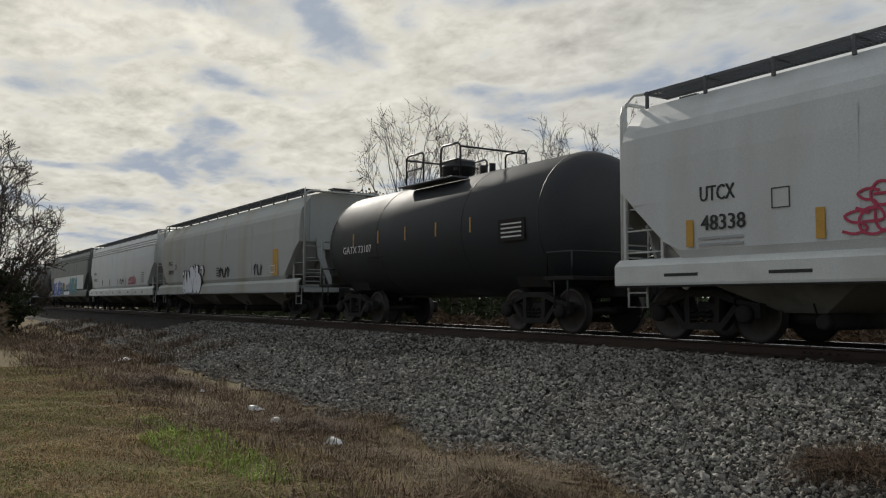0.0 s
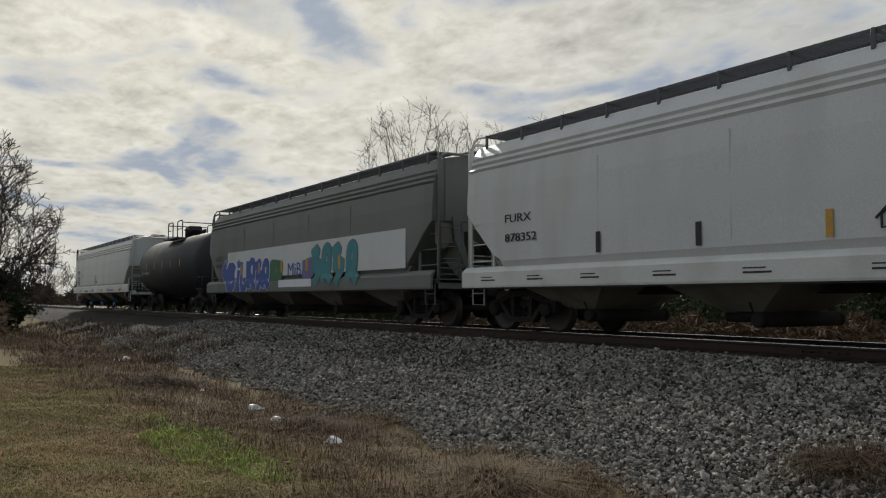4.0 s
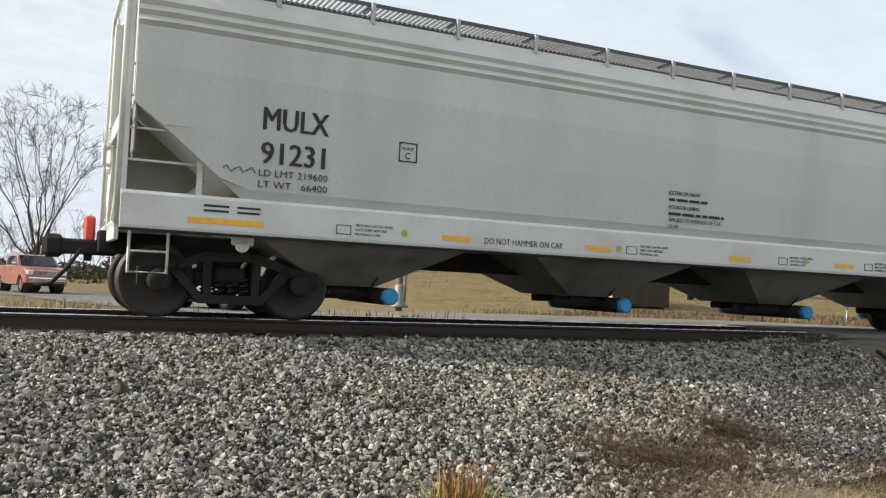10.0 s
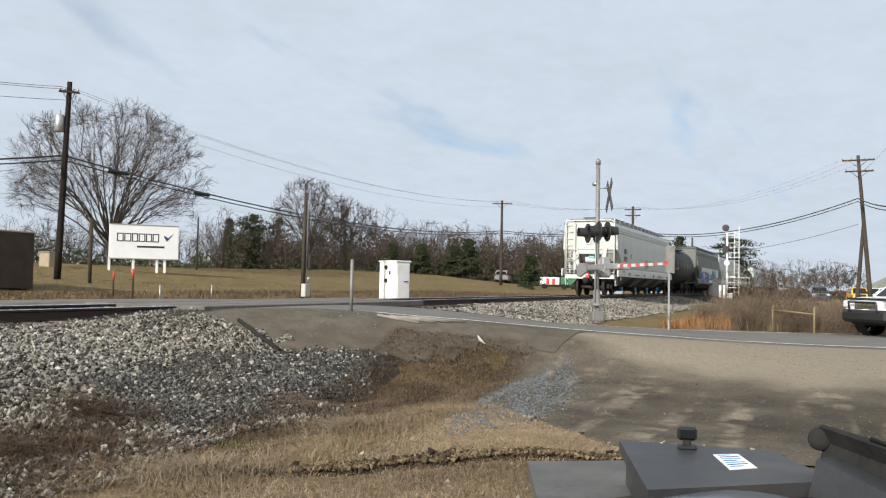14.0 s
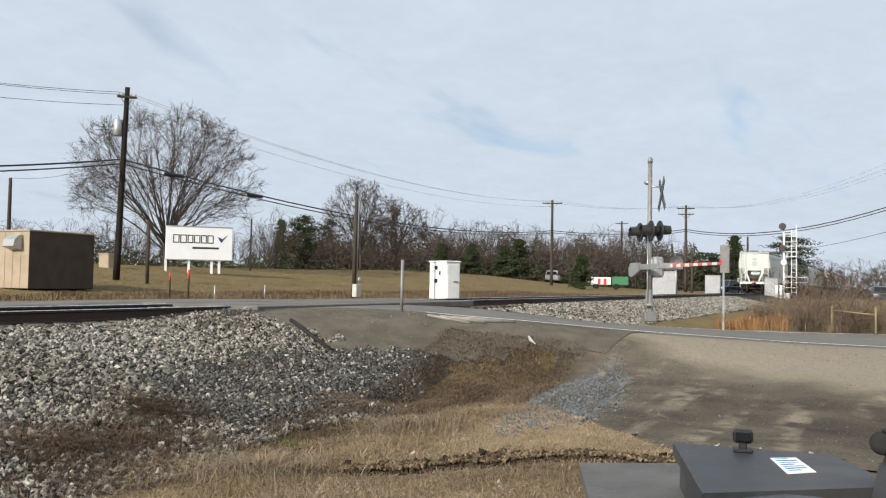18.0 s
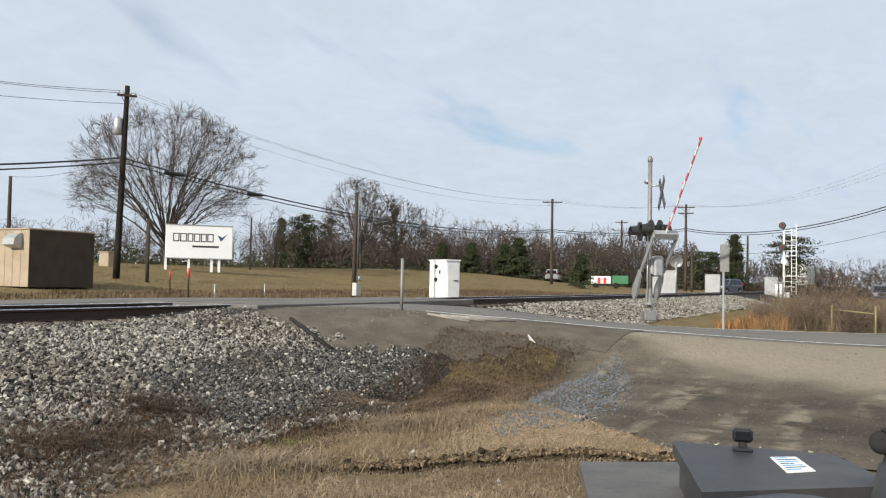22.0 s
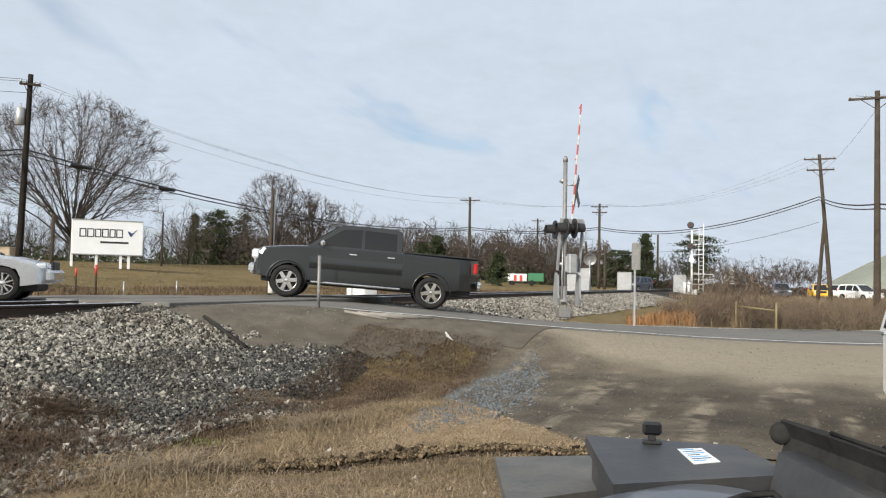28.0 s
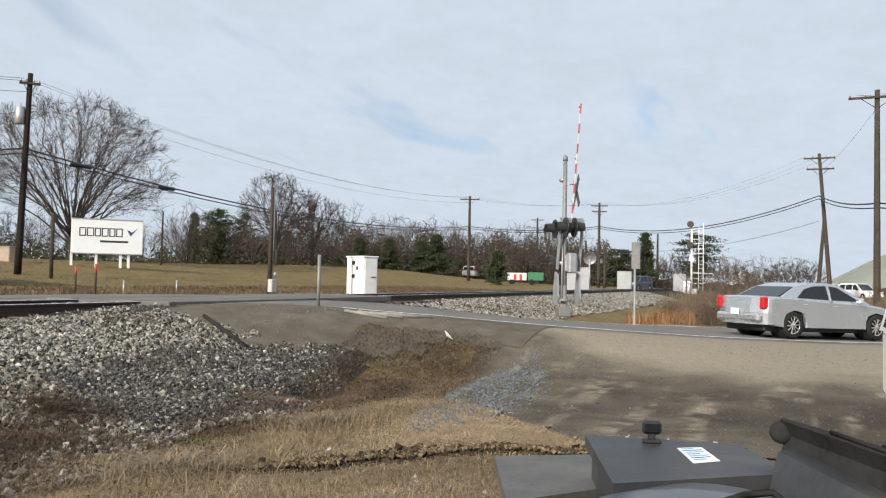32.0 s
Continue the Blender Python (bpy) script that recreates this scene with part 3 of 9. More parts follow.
# bed sheet whose dark colour shows as shade between the scattered stones
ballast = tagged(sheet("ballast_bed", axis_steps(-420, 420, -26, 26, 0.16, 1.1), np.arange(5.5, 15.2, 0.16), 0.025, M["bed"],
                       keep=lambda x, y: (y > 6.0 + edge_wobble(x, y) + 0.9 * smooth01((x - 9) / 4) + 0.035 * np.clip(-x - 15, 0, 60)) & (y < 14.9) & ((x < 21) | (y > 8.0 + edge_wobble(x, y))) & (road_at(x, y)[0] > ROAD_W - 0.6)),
                 "railway bank under the stones, darkened for the shade between them", "ballast", kind="structure")
drive = tagged(sheet("gravel_drive", np.arange(4.5, 30, 0.15), np.arange(-20, 8, 0.15), 0.02, M["drive"],
                     keep=lambda x, y: (x > 8.2 + 1.15 * np.clip(y - 2.0, 0, 9) + edge_wobble(x, y)) & (y < 5.2 + edge_wobble(x, y) + 0.3 * (x - 13)) & (road_at(x, y)[0] > ROAD_W - 0.8)),
               "dusty brown gravel yard with darker tyre tracks", "driveway", kind="structure")

shoulder = tagged(sheet("road_shoulder", np.arange(9, 24, 0.12), np.arange(2, 14, 0.12), 0.031, M["shoulder"],
                        keep=lambda x, y: (road_at(x, y)[0] > ROAD_W - 0.8) & (road_at(x, y)[0] < ROAD_W + 1.9 + 0.7 * smooth01((y - 6.2) / 0.8) * smooth01((10.2 - y) / 1.6) + 1.5 * edge_wobble(x, y)) & (y < 10.4) & (x < 18.5) & (y > 4.6)),
                  "bare grey-brown earth beside the road", "road shoulder", kind="structure")


def ribbon(name, offset_a, offset_b, lift, material, s0=0.0, s1=1e9, across=6, curve=None, thick=0.0):
    pts = LINE if curve is None else curve
    arc = np.concatenate([[0], np.cumsum(np.linalg.norm(np.diff(pts[:, :2], axis=0), axis=1))])
    t = np.gradient(pts[:, :2], axis=0)
    t /= np.linalg.norm(t, axis=1)[:, None]
    nrm = np.stack([-t[:, 1], t[:, 0]], -1)
    keep = (arc >= s0) & (arc <= s1)
    rows = []
    for p, n in zip(pts[keep], nrm[keep]):
        rows.append([(p[0] + n[0] * o, p[1] + n[1] * o, p[2] + lift - 0.012 * abs(o) * (1 if thick == 0 else 0)) for o in np.linspace(offset_a, offset_b, across)])
    mb = Mb()
    mb.loft(rows, closed=False, cap=False, smooth=True)
    if thick:
        k = len(rows[0])
        mb.loft([[r[0], (r[0][0], r[0][1], r[0][2] - thick)] for r in rows], closed=False, cap=False)
        mb.loft([[(r[-1][0], r[-1][1], r[-1][2] - thick), r[-1]] for r in rows], closed=False, cap=False)
    me = mb.data(name)
    me.materials.append(material)
    return new(name, me)


road = tagged(ribbon("road", -ROAD_W, ROAD_W, 0.0, M["asphalt"], across=9), "worn grey asphalt road over the crossing", "road", kind="structure")
# painted edge line on the yard's side: on the left of the line's direction
CROSS = ARC[np.argmin(np.hypot(LINE[:, 0] - 17.3, LINE[:, 1] - 12.3))]
tagged(ribbon("edge_line", 3.26, 3.40, 0.016, M["roadpaint"], 0, CROSS - 2.4, 2), "white painted road edge line", "road marking", kind="structure")
tagged(ribbon("edge_line", -3.40, -3.26, 0.016, M["roadpaint"], 0, CROSS - 2.4, 2), "white painted road edge line", "road marking", kind="structure")


def make_track():
    track = thing("railway_track", pose(0, TRACK_Y, 0), "rusty steel rails on dark wooden ties", "railway track", kind="structure")
    prof = [(-0.07, -0.186), (0.07, -0.186), (0.07, -0.172), (0.012, -0.15), (0.009, -0.05), (0.036, -0.038), (0.036, -0.006),
            (-0.036, -0.006), (-0.036, -0.038), (-0.009, -0.05), (-0.012, -0.15), (-0.07, -0.172)]
    head = [(-0.035, -0.006), (0.035, -0.006), (0.033, -0.001), (0.02, 0.002), (-0.02, 0.002), (-0.033, -0.001)]
    for s in (-1, 1):
        y = s * 0.7525
        rail = part("rail", Mb().prism([(y + u, v) for u, v in prof], -400, 400, 0), M["railside"], track, "rusty steel rail")
        part("rail_head", Mb().prism([(y + u, v) for u, v in head], -400, 400, 0), M["railtop"], rail, "polished running surface")
        for k in range(-6, 5):
            mb = Mb().box((k * 11.9 + 4.4, y - 0.03 * s, -0.1), (0.9, 0.05, 0.09), 0.01)
            for b in range(6):
                mb.tube([(k * 11.9 + 4.05 + 0.14 * b, y - 0.09, -0.1), (k * 11.9 + 4.05 + 0.14 * b, y + 0.09, -0.1)], 0.016, 6)
            part("joint_bar", mb, M["railside"], rail)
    return track


track = make_track()
# crossing panels between and beside the rails
crossing = thing("crossing_panels", pose(17.4, TRACK_Y, 0), "worn asphalt and rubber panels set in the level crossing", "level crossing", kind="structure")
for y0, y1 in ((-0.67, 0.67), (-1.5, -0.83), (0.83, 1.5)):
    part("crossing_panel", Mb().box((0, (y0 + y1) / 2, -0.06), (9.4, y1 - y0, 0.15), 0.015), M["asphalt"], crossing)

# ---- poles and wires ----
EYE = (0.26, 0.26, 0.526)


def spot(yaw, r, z=None):
    """Ground place at a bearing from the standing point."""
    x, y = EYE[0] - math.sin(radians(yaw)) * r, EYE[1] + math.cos(radians(yaw)) * r
    return (x, y, float(height(x, y)) if z is None else z)


def ground_z(x, y):
    return float(height(x, y))


def make_pole(place, tall, label, lean=(0, 0), arms=(), r=(0.16, 0.1), can=None, lamp=False, turn=0.0, mat="wood"):
    """A wooden pole; arms: (height, half width). Returns the pole and its top in the world."""
    x, y, z = place
    ob = thing("utility_pole", pose(x, y, z - 0.1, 0, 0, turn), label, "utility pole", "poles along the road")
    n = 6
    pts = [(lean[0] * k / n, lean[1] * k / n, (tall + 0.1) * k / n) for k in range(n + 1)]
    part("pole", Mb().tube(pts, [r[0] + (r[1] - r[0]) * k / n for k in range(n + 1)], 10), M[mat], ob)

    def on(h):
        return (lean[0] * h / tall, lean[1] * h / tall, h)
    for h, w in arms:
        p = on(h)
        arm = part("crossarm", Mb().box((p[0], p[1] - 0.16, p[2]), (2 * w, 0.1, 0.12), 0.01).tube([(p[0] - w * 0.6, p[1] - 0.12, h), (p[0], p[1] - 0.1, h - 0.6)], 0.02, 5).tube([(p[0] + w * 0.6, p[1] - 0.12, h), (p[0], p[1] - 0.1, h - 0.6)], 0.02, 5), M["wood"], ob)
        for k in (-1, -0.45, 0.45, 1):
            part("insulator", Mb().turned([(h + 0.06, 0.03), (h + 0.12, 0.05), (h + 0.16, 0.045), (h + 0.22, 0.03)], (p[0] + k * (w - 0.08), p[1] - 0.16, 0), 2, 8), M["galv"], arm)
    if can:
        p = on(can)
        part("transformer", Mb().turned([(can - 0.45, 0.2), (can - 0.42, 0.23), (can + 0.4, 0.23), (can + 0.45, 0.16)], (p[0] - 0.36, p[1], 0), 2, 14).tube([(p[0] - 0.36, p[1], can + 0.4), (p[0] - 0.36, p[1], can + 0.65)], 0.04, 6), M["galv"], ob, "grey transformer can")
    if lamp:
        p = on(tall - 0.3)
        part("lamp_arm", Mb().tube([p, (0.5, 0, tall + 0.15), (0.9, 0, tall + 0.2)], 0.03, 6), M["galv"], ob)
        part("lamp_head", Mb().turned([(tall - 0.05, 0.06), (tall + 0.02, 0.16), (tall + 0.2, 0.13), (tall + 0.26, 0.05)], (0.95, 0, 0), 2, 12), M["galv"], ob)
    ct, st = math.cos(radians(turn)), math.sin(radians(turn))
    return ob, (x + lean[0] * ct - lean[1] * st, y + lean[0] * st + lean[1] * ct, z + tall)


def wire(a, b, sag, r=0.012, name="overhead_wire", label="thin sagging overhead wire"):
    a, b = Vector(a), Vector(b)
    n = 18
    pts = []
    for k in range(n + 1):
        u = k / n
        p = a.lerp(b, u)
        p.z -= 4 * sag * u * (1 - u)
        pts.append(p)
    return solid(name, Mb().tube(pts, r, 5), M["wire"], label, "wire", "overhead wires")


pole_a, top_a = make_pole(spot(-41.35, 48), 10.3, "tall leaning dark wooden pole with a transformer can", lean=(0.26, 0.0), arms=((9.85, 0.5),), can=8.2, turn=-41, mat="tarred", r=(0.19, 0.13))
pole_b, top_b = make_pole(spot(-69.8, 100), 10.0, "far wooden pole with a crossarm", arms=((9.7, 1.15),), turn=-70, r=(0.2, 0.14))
pole_c, top_c = make_pole(spot(-78.5, 105), 10.4, "far wooden pole with two crossarms", arms=((10.1, 1.0), (9.4, 0.9)), turn=-78, r=(0.2, 0.14))
pole_d, top_d = make_pole(spot(-49.6, 72), 4.4, "thin leaning pole behind the sign", lean=(0.2, 0.1), r=(0.09, 0.06))
pole_r, top_r = make_pole(spot(-95.25, 49), 11.6, "brown wooden pole with a wide crossarm", arms=((11.3, 1.35),), turn=-95, r=(0.19, 0.13))
pole_s, top_s = make_pole(spot(-92.75, 76), 12.3, "wooden pole with two crossarms", lean=(-0.95, 0.0), arms=((12.0, 1.2), (11.1, 1.05)), turn=-93, r=(0.2, 0.13))
pole_s2, top_s2 = make_pole(spot(-91.95, 77), 7.4, "leaning wooden push pole", lean=(0.55, 0.0), r=(0.19, 0.12), turn=-92)
pole_e, top_e = make_pole(spot(-74.4, 150), 11.4, "distant wooden pole with a crossarm", arms=((11.1, 1.1),), turn=-70, r=(0.22, 0.15))
pole_f, top_f = make_pole(spot(-82.3, 130), 8.0, "distant bare wooden pole", r=(0.2, 0.13))
pole_g, top_g = make_pole(spot(-71.9, 190), 8.6, "distant wooden pole with a crossarm", arms=((8.3, 1.2),), turn=-70, r=(0.22, 0.15))
pole_h, top_h = make_pole(spot(81.2, 150), 9.2, "distant wooden pole with a crossarm", arms=((8.9, 1.3),), turn=81, r=(0.22, 0.15))
pole_i, top_i = make_pole(spot(-29.0, 58), 9.0, "dark pole with a security lamp", lamp=True, r=(0.16, 0.1))
pole_j, top_j = make_pole(spot(-35.2, 70), 6.2, "short wooden pole behind the hut", r=(0.16, 0.12))
pole_k, top_k = make_pole(spot(-77.9, 98), 5.4, "short leaning wooden pole", lean=(0.0, 0.5), r=(0.17, 0.13))
pole_l, top_l = make_pole(spot(-78.9, 100), 5.0, "short wooden pole beyond the crossing", r=(0.17, 0.13))
left_end = spot(-24.0, 40, 8.6)
for k, (dx, dz) in enumerate(((0.5, 0.1), (-0.5, 0.05), (0.0, -0.55))):
    wire((top_a[0] + dx, top_a[1], top_a[2] + dz - 0.4), (left_end[0] + dx, left_end[1], left_end[2] + dz), 0.25)
    wire((top_a[0] + dx, top_a[1], top_a[2] + dz - 0.4), (top_b[0] + dx, top_b[1], top_b[2] + dz - 0.2), 1.5, 0.008)
comm_a = (top_a[0], top_a[1] + 0.25, top_a[2] - 3.85)
comm_b = (top_b[0], top_b[1], top_b[2] - 3.6)
for dz, r in ((0.0, 0.045), (-0.24, 0.036)):
    wire((comm_a[0], comm_a[1], comm_a[2] + dz), (comm_b[0], comm_b[1], comm_b[2] + dz), 1.5, r, "telephone_cable", "thick black telephone cable")
    wire((comm_a[0], comm_a[1], comm_a[2] + dz), (left_end[0], left_end[1], 4.4 + dz), 0.2, r, "telephone_cable", "thick black telephone cable")
    wire((comm_b[0], comm_b[1], comm_b[2] + dz), (top_c[0], top_c[1], top_c[2] - 2.9 + dz), 0.5, r, "telephone_cable", "thick black telephone cable")
    wire((top_c[0], top_c[1], top_c[2] - 2.9 + dz), (top_s[0], top_s[1], top_s[2] - 3.5 + dz), 1.5, r, "telephone_cable", "thick black telephone cable")
    wire((top_s[0], top_s[1], top_s[2] - 3.5 + dz), (top_r[0], top_r[1], top_r[2] - 5.9 + dz), 0.3, r, "telephone_cable", "thick black telephone cable")
    wire((top_r[0], top_r[1], top_r[2] - 5.9 + dz), (56, -40, 4.4 + dz), 0.4, r, "telephone_cable", "thick black telephone cable")
wire((top_c[0], top_c[1], top_c[2] - 5.6), (top_s[0], top_s[1], top_s[2] - 5.6), 1.2, 0.018)
for dy in (-1.0, 0.0, 1.0):
    wire((top_b[0], top_b[1] + dy, top_b[2] - 0.1), (top_c[0], top_c[1] + dy, top_c[2] - 0.1), 0.6, 0.007)
    wire((top_r[0], top_r[1] + dy, top_r[2] - 0.2), (58, -42 + dy, 10.2), 0.6)
    wire((top_c[0], top_c[1] + dy, top_c[2] - 0.1), (top_s[0], top_s[1] + dy, top_s[2] - 0.2), 1.6, 0.006)
wire((top_s[0], top_s[1], top_s[2] - 1.6), (top_r[0], top_r[1], top_r[2] - 0.9), 0.3, 0.008)
wire(top_j, (comm_a[0], comm_a[1], comm_a[2]), 0.4)
# splice boxes hung on the cable
for u in (0.06, 0.17):
    p = Vector(comm_a).lerp(Vector(comm_b), u)
    p.z -= 4 * 1.5 * u * (1 - u) + 0.08
    d = (Vector(comm_b) - Vector(comm_a)).normalized() * 0.75
    solid("cable_splice", Mb().tube([p - d, p - d * 0.85, p + d * 0.85, p + d], [0.05, 0.12, 0.12, 0.05], 10), M["wire"], "black splice case hung on the cable", "cable box", "splices on the cable")

# ---- the train ----
# cars from the rear end forwards: kind, body length, paint, and so on; u runs forwards from the rear sill end
CAR_SIDE = 1.60
SPEED = 11.5


def rear_x(t):
    return 0.81 + SPEED * (t - 10.0)


def make_truck(car, x, name="truck"):
    tr = part(name, Mb().box((0, 0, 0.52), (0.42, 1.9, 0.26), 0.04).box((0, 0, 0.66), (0.5, 0.5, 0.16), 0.03), M["iron"], car, "dark cast steel freight truck", pose(x, 0, 0))
    for s in (-1, 1):
        y = s * 0.99
        mb = Mb()
        for q in (-1, 1):
            # pedestal jaw, sloping top chord, tension member and column, with open windows between
            mb.prism([(q * 1.14, 0.40), (q * 1.14, 0.62), (q * 0.66, 0.70), (q * 0.66, 0.58), (q * 1.0, 0.53), (q * 1.02, 0.40)], y - 0.075, y + 0.075, 1)
            mb.prism([(q * 0.70, 0.60), (q * 0.70, 0.71), (q * 0.34, 0.84), (q * 0.0, 0.84), (q * 0.0, 0.73), (q * 0.30, 0.73)], y - 0.075, y + 0.075, 1)
            mb.prism([(q * 0.78, 0.60), (q * 0.66, 0.62), (q * 0.36, 0.30), (q * 0.0, 0.30), (q * 0.0, 0.19), (q * 0.40, 0.19)], y - 0.075, y + 0.075, 1)
            mb.prism([(q * 0.25, 0.28), (q * 0.35, 0.28), (q * 0.37, 0.75), (q * 0.26, 0.75)], y - 0.07, y + 0.07, 1)
        part("side_frame", mb, M["iron"], tr)
        for k in (-0.16, 0, 0.16):
            coil = [(k + 0.058 * math.cos(a * 0.9), y + s * 0.03 + 0.058 * math.sin(a * 0.9), 0.30 + 0.0105 * a) for a in range(21)]
            part("spring", Mb().tube(coil, 0.016, 5), M["iron"], tr)
        for wx in (-0.889, 0.889):
            part("bearing", Mb().turned([(y + s * 0.06, 0.15), (y + s * 0.16, 0.145), (y + s * 0.19, 0.11), (y + s * 0.2, 0.04)], (wx, 0, 0.457), 1, 16), M["iron"], tr)
    sets = []
    for wx in (-0.889, 0.889):
        mb = Mb().tube([(0, -0.95, 0), (0, 0.95, 0)], 0.085, 10)
        for s in (-1, 1):
            prof = [(0.80, 0.06), (0.80, 0.2), (0.755, 0.30), (0.80, 0.395), (0.815, 0.45), (0.80, 0.457), (0.70, 0.461), (0.69, 0.487), (0.67, 0.487), (0.66, 0.40), (0.71, 0.30), (0.68, 0.16), (0.68, 0.08)]
            mb.turned([(s * w, r) for w, r in prof], (0, 0, 0), 1, 32)
        sets.append(part("wheelset", mb, M["wheelsteel"], tr, "steel wheels on an axle", pose(wx, 0, 0.457)))
    return tr, sets


def ladder(mb, x, y, z0, z1, along, width=0.42, step=0.36):
    """Upright ladder; along: the unit direction of its rungs."""
    ax, ay = along
    for k in (0, 1):
        mb.tube([(x + ax * width * k, y + ay * width * k, z0), (x + ax * width * k, y + ay * width * k, z1)], 0.022, 6)
    z = z0 + 0.12
    while z < z1:
        mb.tube([(x, y, z), (x + ax * width, y + ay * width, z)], 0.016, 6)
        z += step
    return mb


def hopper_section(roof=4.09, side=CAR_SIDE, seam=3.46, ribs=True):
    half = [(side - 0.10, 1.46), (side - 0.02, 1.62), (side, 2.3), (side - 0.01, 3.0), (side - 0.05, seam)]
    if ribs:
        for k in range(3):
            z = seam + 0.02 + k * 0.135
            half += [(side - 0.10 - 0.035 * k, z), (side - 0.052 - 0.045 * k, z + 0.055)]
        half += [(side - 0.20, seam + 0.44), (side - 0.34, roof + 0.0), (side - 0.7, roof + 0.08), (0.35, roof + 0.13)]
    else:
        half += [(side - 0.10, seam + 0.16), (side - 0.22, seam + 0.34), (side - 0.45, roof + 0.0), (side - 0.8, roof + 0.09), (0.35, roof + 0.13)]
    return [(-y, z) for y, z in half] + [(y, z) for y, z in reversed(half)]


def make_hopper(name, label, length, paint, sill_paint, ribs=True, bays=4, new_car=False, seam=3.46, slope_u=1.5, slope_z=2.56, drop=0.14):
    """A covered hopper car: x from 0 at its rear end to its length, y across, z up from the rail."""
    car = thing(name, pose(0, 0, 0), label, "hopper car", "freight cars of the train")
    L = length
    drop = 0.0 if new_car else drop
    foot = 1.46 - drop
    sec = [(y, z - drop if z < 1.7 else z) for y, z in hopper_section(ribs=ribs, seam=seam)]
    # body: full section in the middle, cut back under the sloping end sheets
    mb = Mb()
    back_in = 0.0           # how far the end sheets stand in from the sill ends
    e = 0.14 + back_in

    def ring(x, cut):
        k = 1 - 0.03 * (1 - smooth01((min(x, L - x) - e) / 0.4))
        return [(x, y * k, max(z, cut)) for y, z in sec]
    rings = [ring(e, slope_z)]
    n = 4
    for k in range(1, n + 1):
        x = e + (slope_u - e) * k / n
        rings.append(ring(x, slope_z + (foot - slope_z) * k / n))
    for k in range(1, 8):
        rings.append(ring(slope_u + (L - 2 * slope_u) * k / 8, foot))
    for k in range(n, -1, -1):
        x = L - (e + (slope_u - e) * k / n)
        rings.append(ring(x, slope_z + (foot - slope_z) * k / n))
    mb.loft(rings)
    body = part("body", mb, paint, car)
    # weld seams down the sides
    for k in range(1, 1 if new_car else 5):
        x = slope_u + (L - 2 * slope_u) * k / 5
        for s in (-1, 1):
            part("weld_seam", Mb().box((x, s * (CAR_SIDE - 0.006), 2.45), (0.03, 0.016, 1.7), 0.006), paint, body)
    for s in (-1, 1):
        part("side_sill", Mb().prism([(s * 1.56, 1.06 - drop), (s * 1.62, 1.06 - drop), (s * 1.63, 1.10 - drop), (s * 1.63, foot - drop * 0.5), (s * 1.60, foot + 0.04 - drop * 0.5), (s * 1.50, foot + 0.05), (s * 1.50, foot), (s * 1.57, foot - 0.02 - drop * 0.5)], 0.05, L - 0.05, 0), sill_paint, car, "light painted side sill")
        part("sill_flange", Mb().box((L / 2, s * 1.58, 1.045 - drop), (L - 0.1, 0.12, 0.03)), M["iron"], car)
    part("centre_sill", Mb().box((L / 2, 0, 0.92), (L + 0.2, 0.36, 0.3), 0.02), M["iron"], car)
    # hopper bays, the shade beneath the car put into their paint
    span = L - 2.3
    w = span / bays
    for k in range(bays):
        a, b = 1.15 + w * k, 1.15 + w * (k + 1)
        c = (a + b) / 2
        low = 0.48
        lo = [(c - 0.36, -0.75, low), (c + 0.36, -0.75, low), (c + 0.36, 0.75, low), (c - 0.36, 0.75, low)]
        mid = [(a + 0.13 * w, -1.5, 1.05), (b - 0.13 * w, -1.5, 1.05), (b - 0.13 * w, 1.5, 1.05), (a + 0.13 * w, 1.5, 1.05)]
        hi = [(a + 0.01, -1.5, 1.5), (b - 0.01, -1.5, 1.5), (b - 0.01, 1.5, 1.5), (a + 0.01, 1.5, 1.5)]
        bay = part("hopper_bay", Mb().loft([lo, mid, hi]), M["bay"], car, "sloped discharge hopper in paint darkened for shade")
        out = Mb().tube([(c + 0.5, -0.95, 0.36), (c + 0.5, 0.95, 0.36)], 0.12, 12).tube([(c - 0.5, -0.5, 0.38), (c + 0.5, -0.5, 0.38)], 0.08, 12)
        out.box((c, -0.55, 0.42), (0.5, 0.12, 0.12), 0.02).box((c, 0.55, 0.42), (0.5, 0.12, 0.12), 0.02)
        part("outlet_gate", out, M["iron"], bay)
        for s in (-1, 1):
            part("outlet_cap", Mb().turned([(s * 0.94, 0.12), (s * 1.06, 0.12), (s * 1.08, 0.09)], (c + 0.5, 0, 0.36), 1, 14), M["blue"] if new_car else M["iron"], bay, "blue outlet cap" if new_car else "")
            part("gate_lever", Mb().tube([(c + 0.25, s * 0.8, 0.4), (c + 0.32, s * 1.0, 0.62)], 0.015, 5), M["iron"], bay)
    # ends: slope sheets, posts, ladders, platform, coupler
    for s, x0 in ((1, 0.0), (-1, L)):
        def X(u):
            return x0 + s * (u + back_in)
        part("end_sheet", Mb().box((X(0.14 - 0.01), 0, (slope_z + 4.04) / 2), (0.02, 2.36, 4.0 - slope_z)), paint, car)
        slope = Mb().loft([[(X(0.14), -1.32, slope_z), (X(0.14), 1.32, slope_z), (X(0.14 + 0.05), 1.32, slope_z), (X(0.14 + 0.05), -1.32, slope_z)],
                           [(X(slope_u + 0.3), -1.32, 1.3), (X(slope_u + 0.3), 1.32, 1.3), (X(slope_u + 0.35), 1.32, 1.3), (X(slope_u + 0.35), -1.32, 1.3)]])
        # dark bay paint instead of car paint stands for the slope's shade
        part("slope_sheet", slope, M["bay"], car, "slope sheet with its shade painted in")
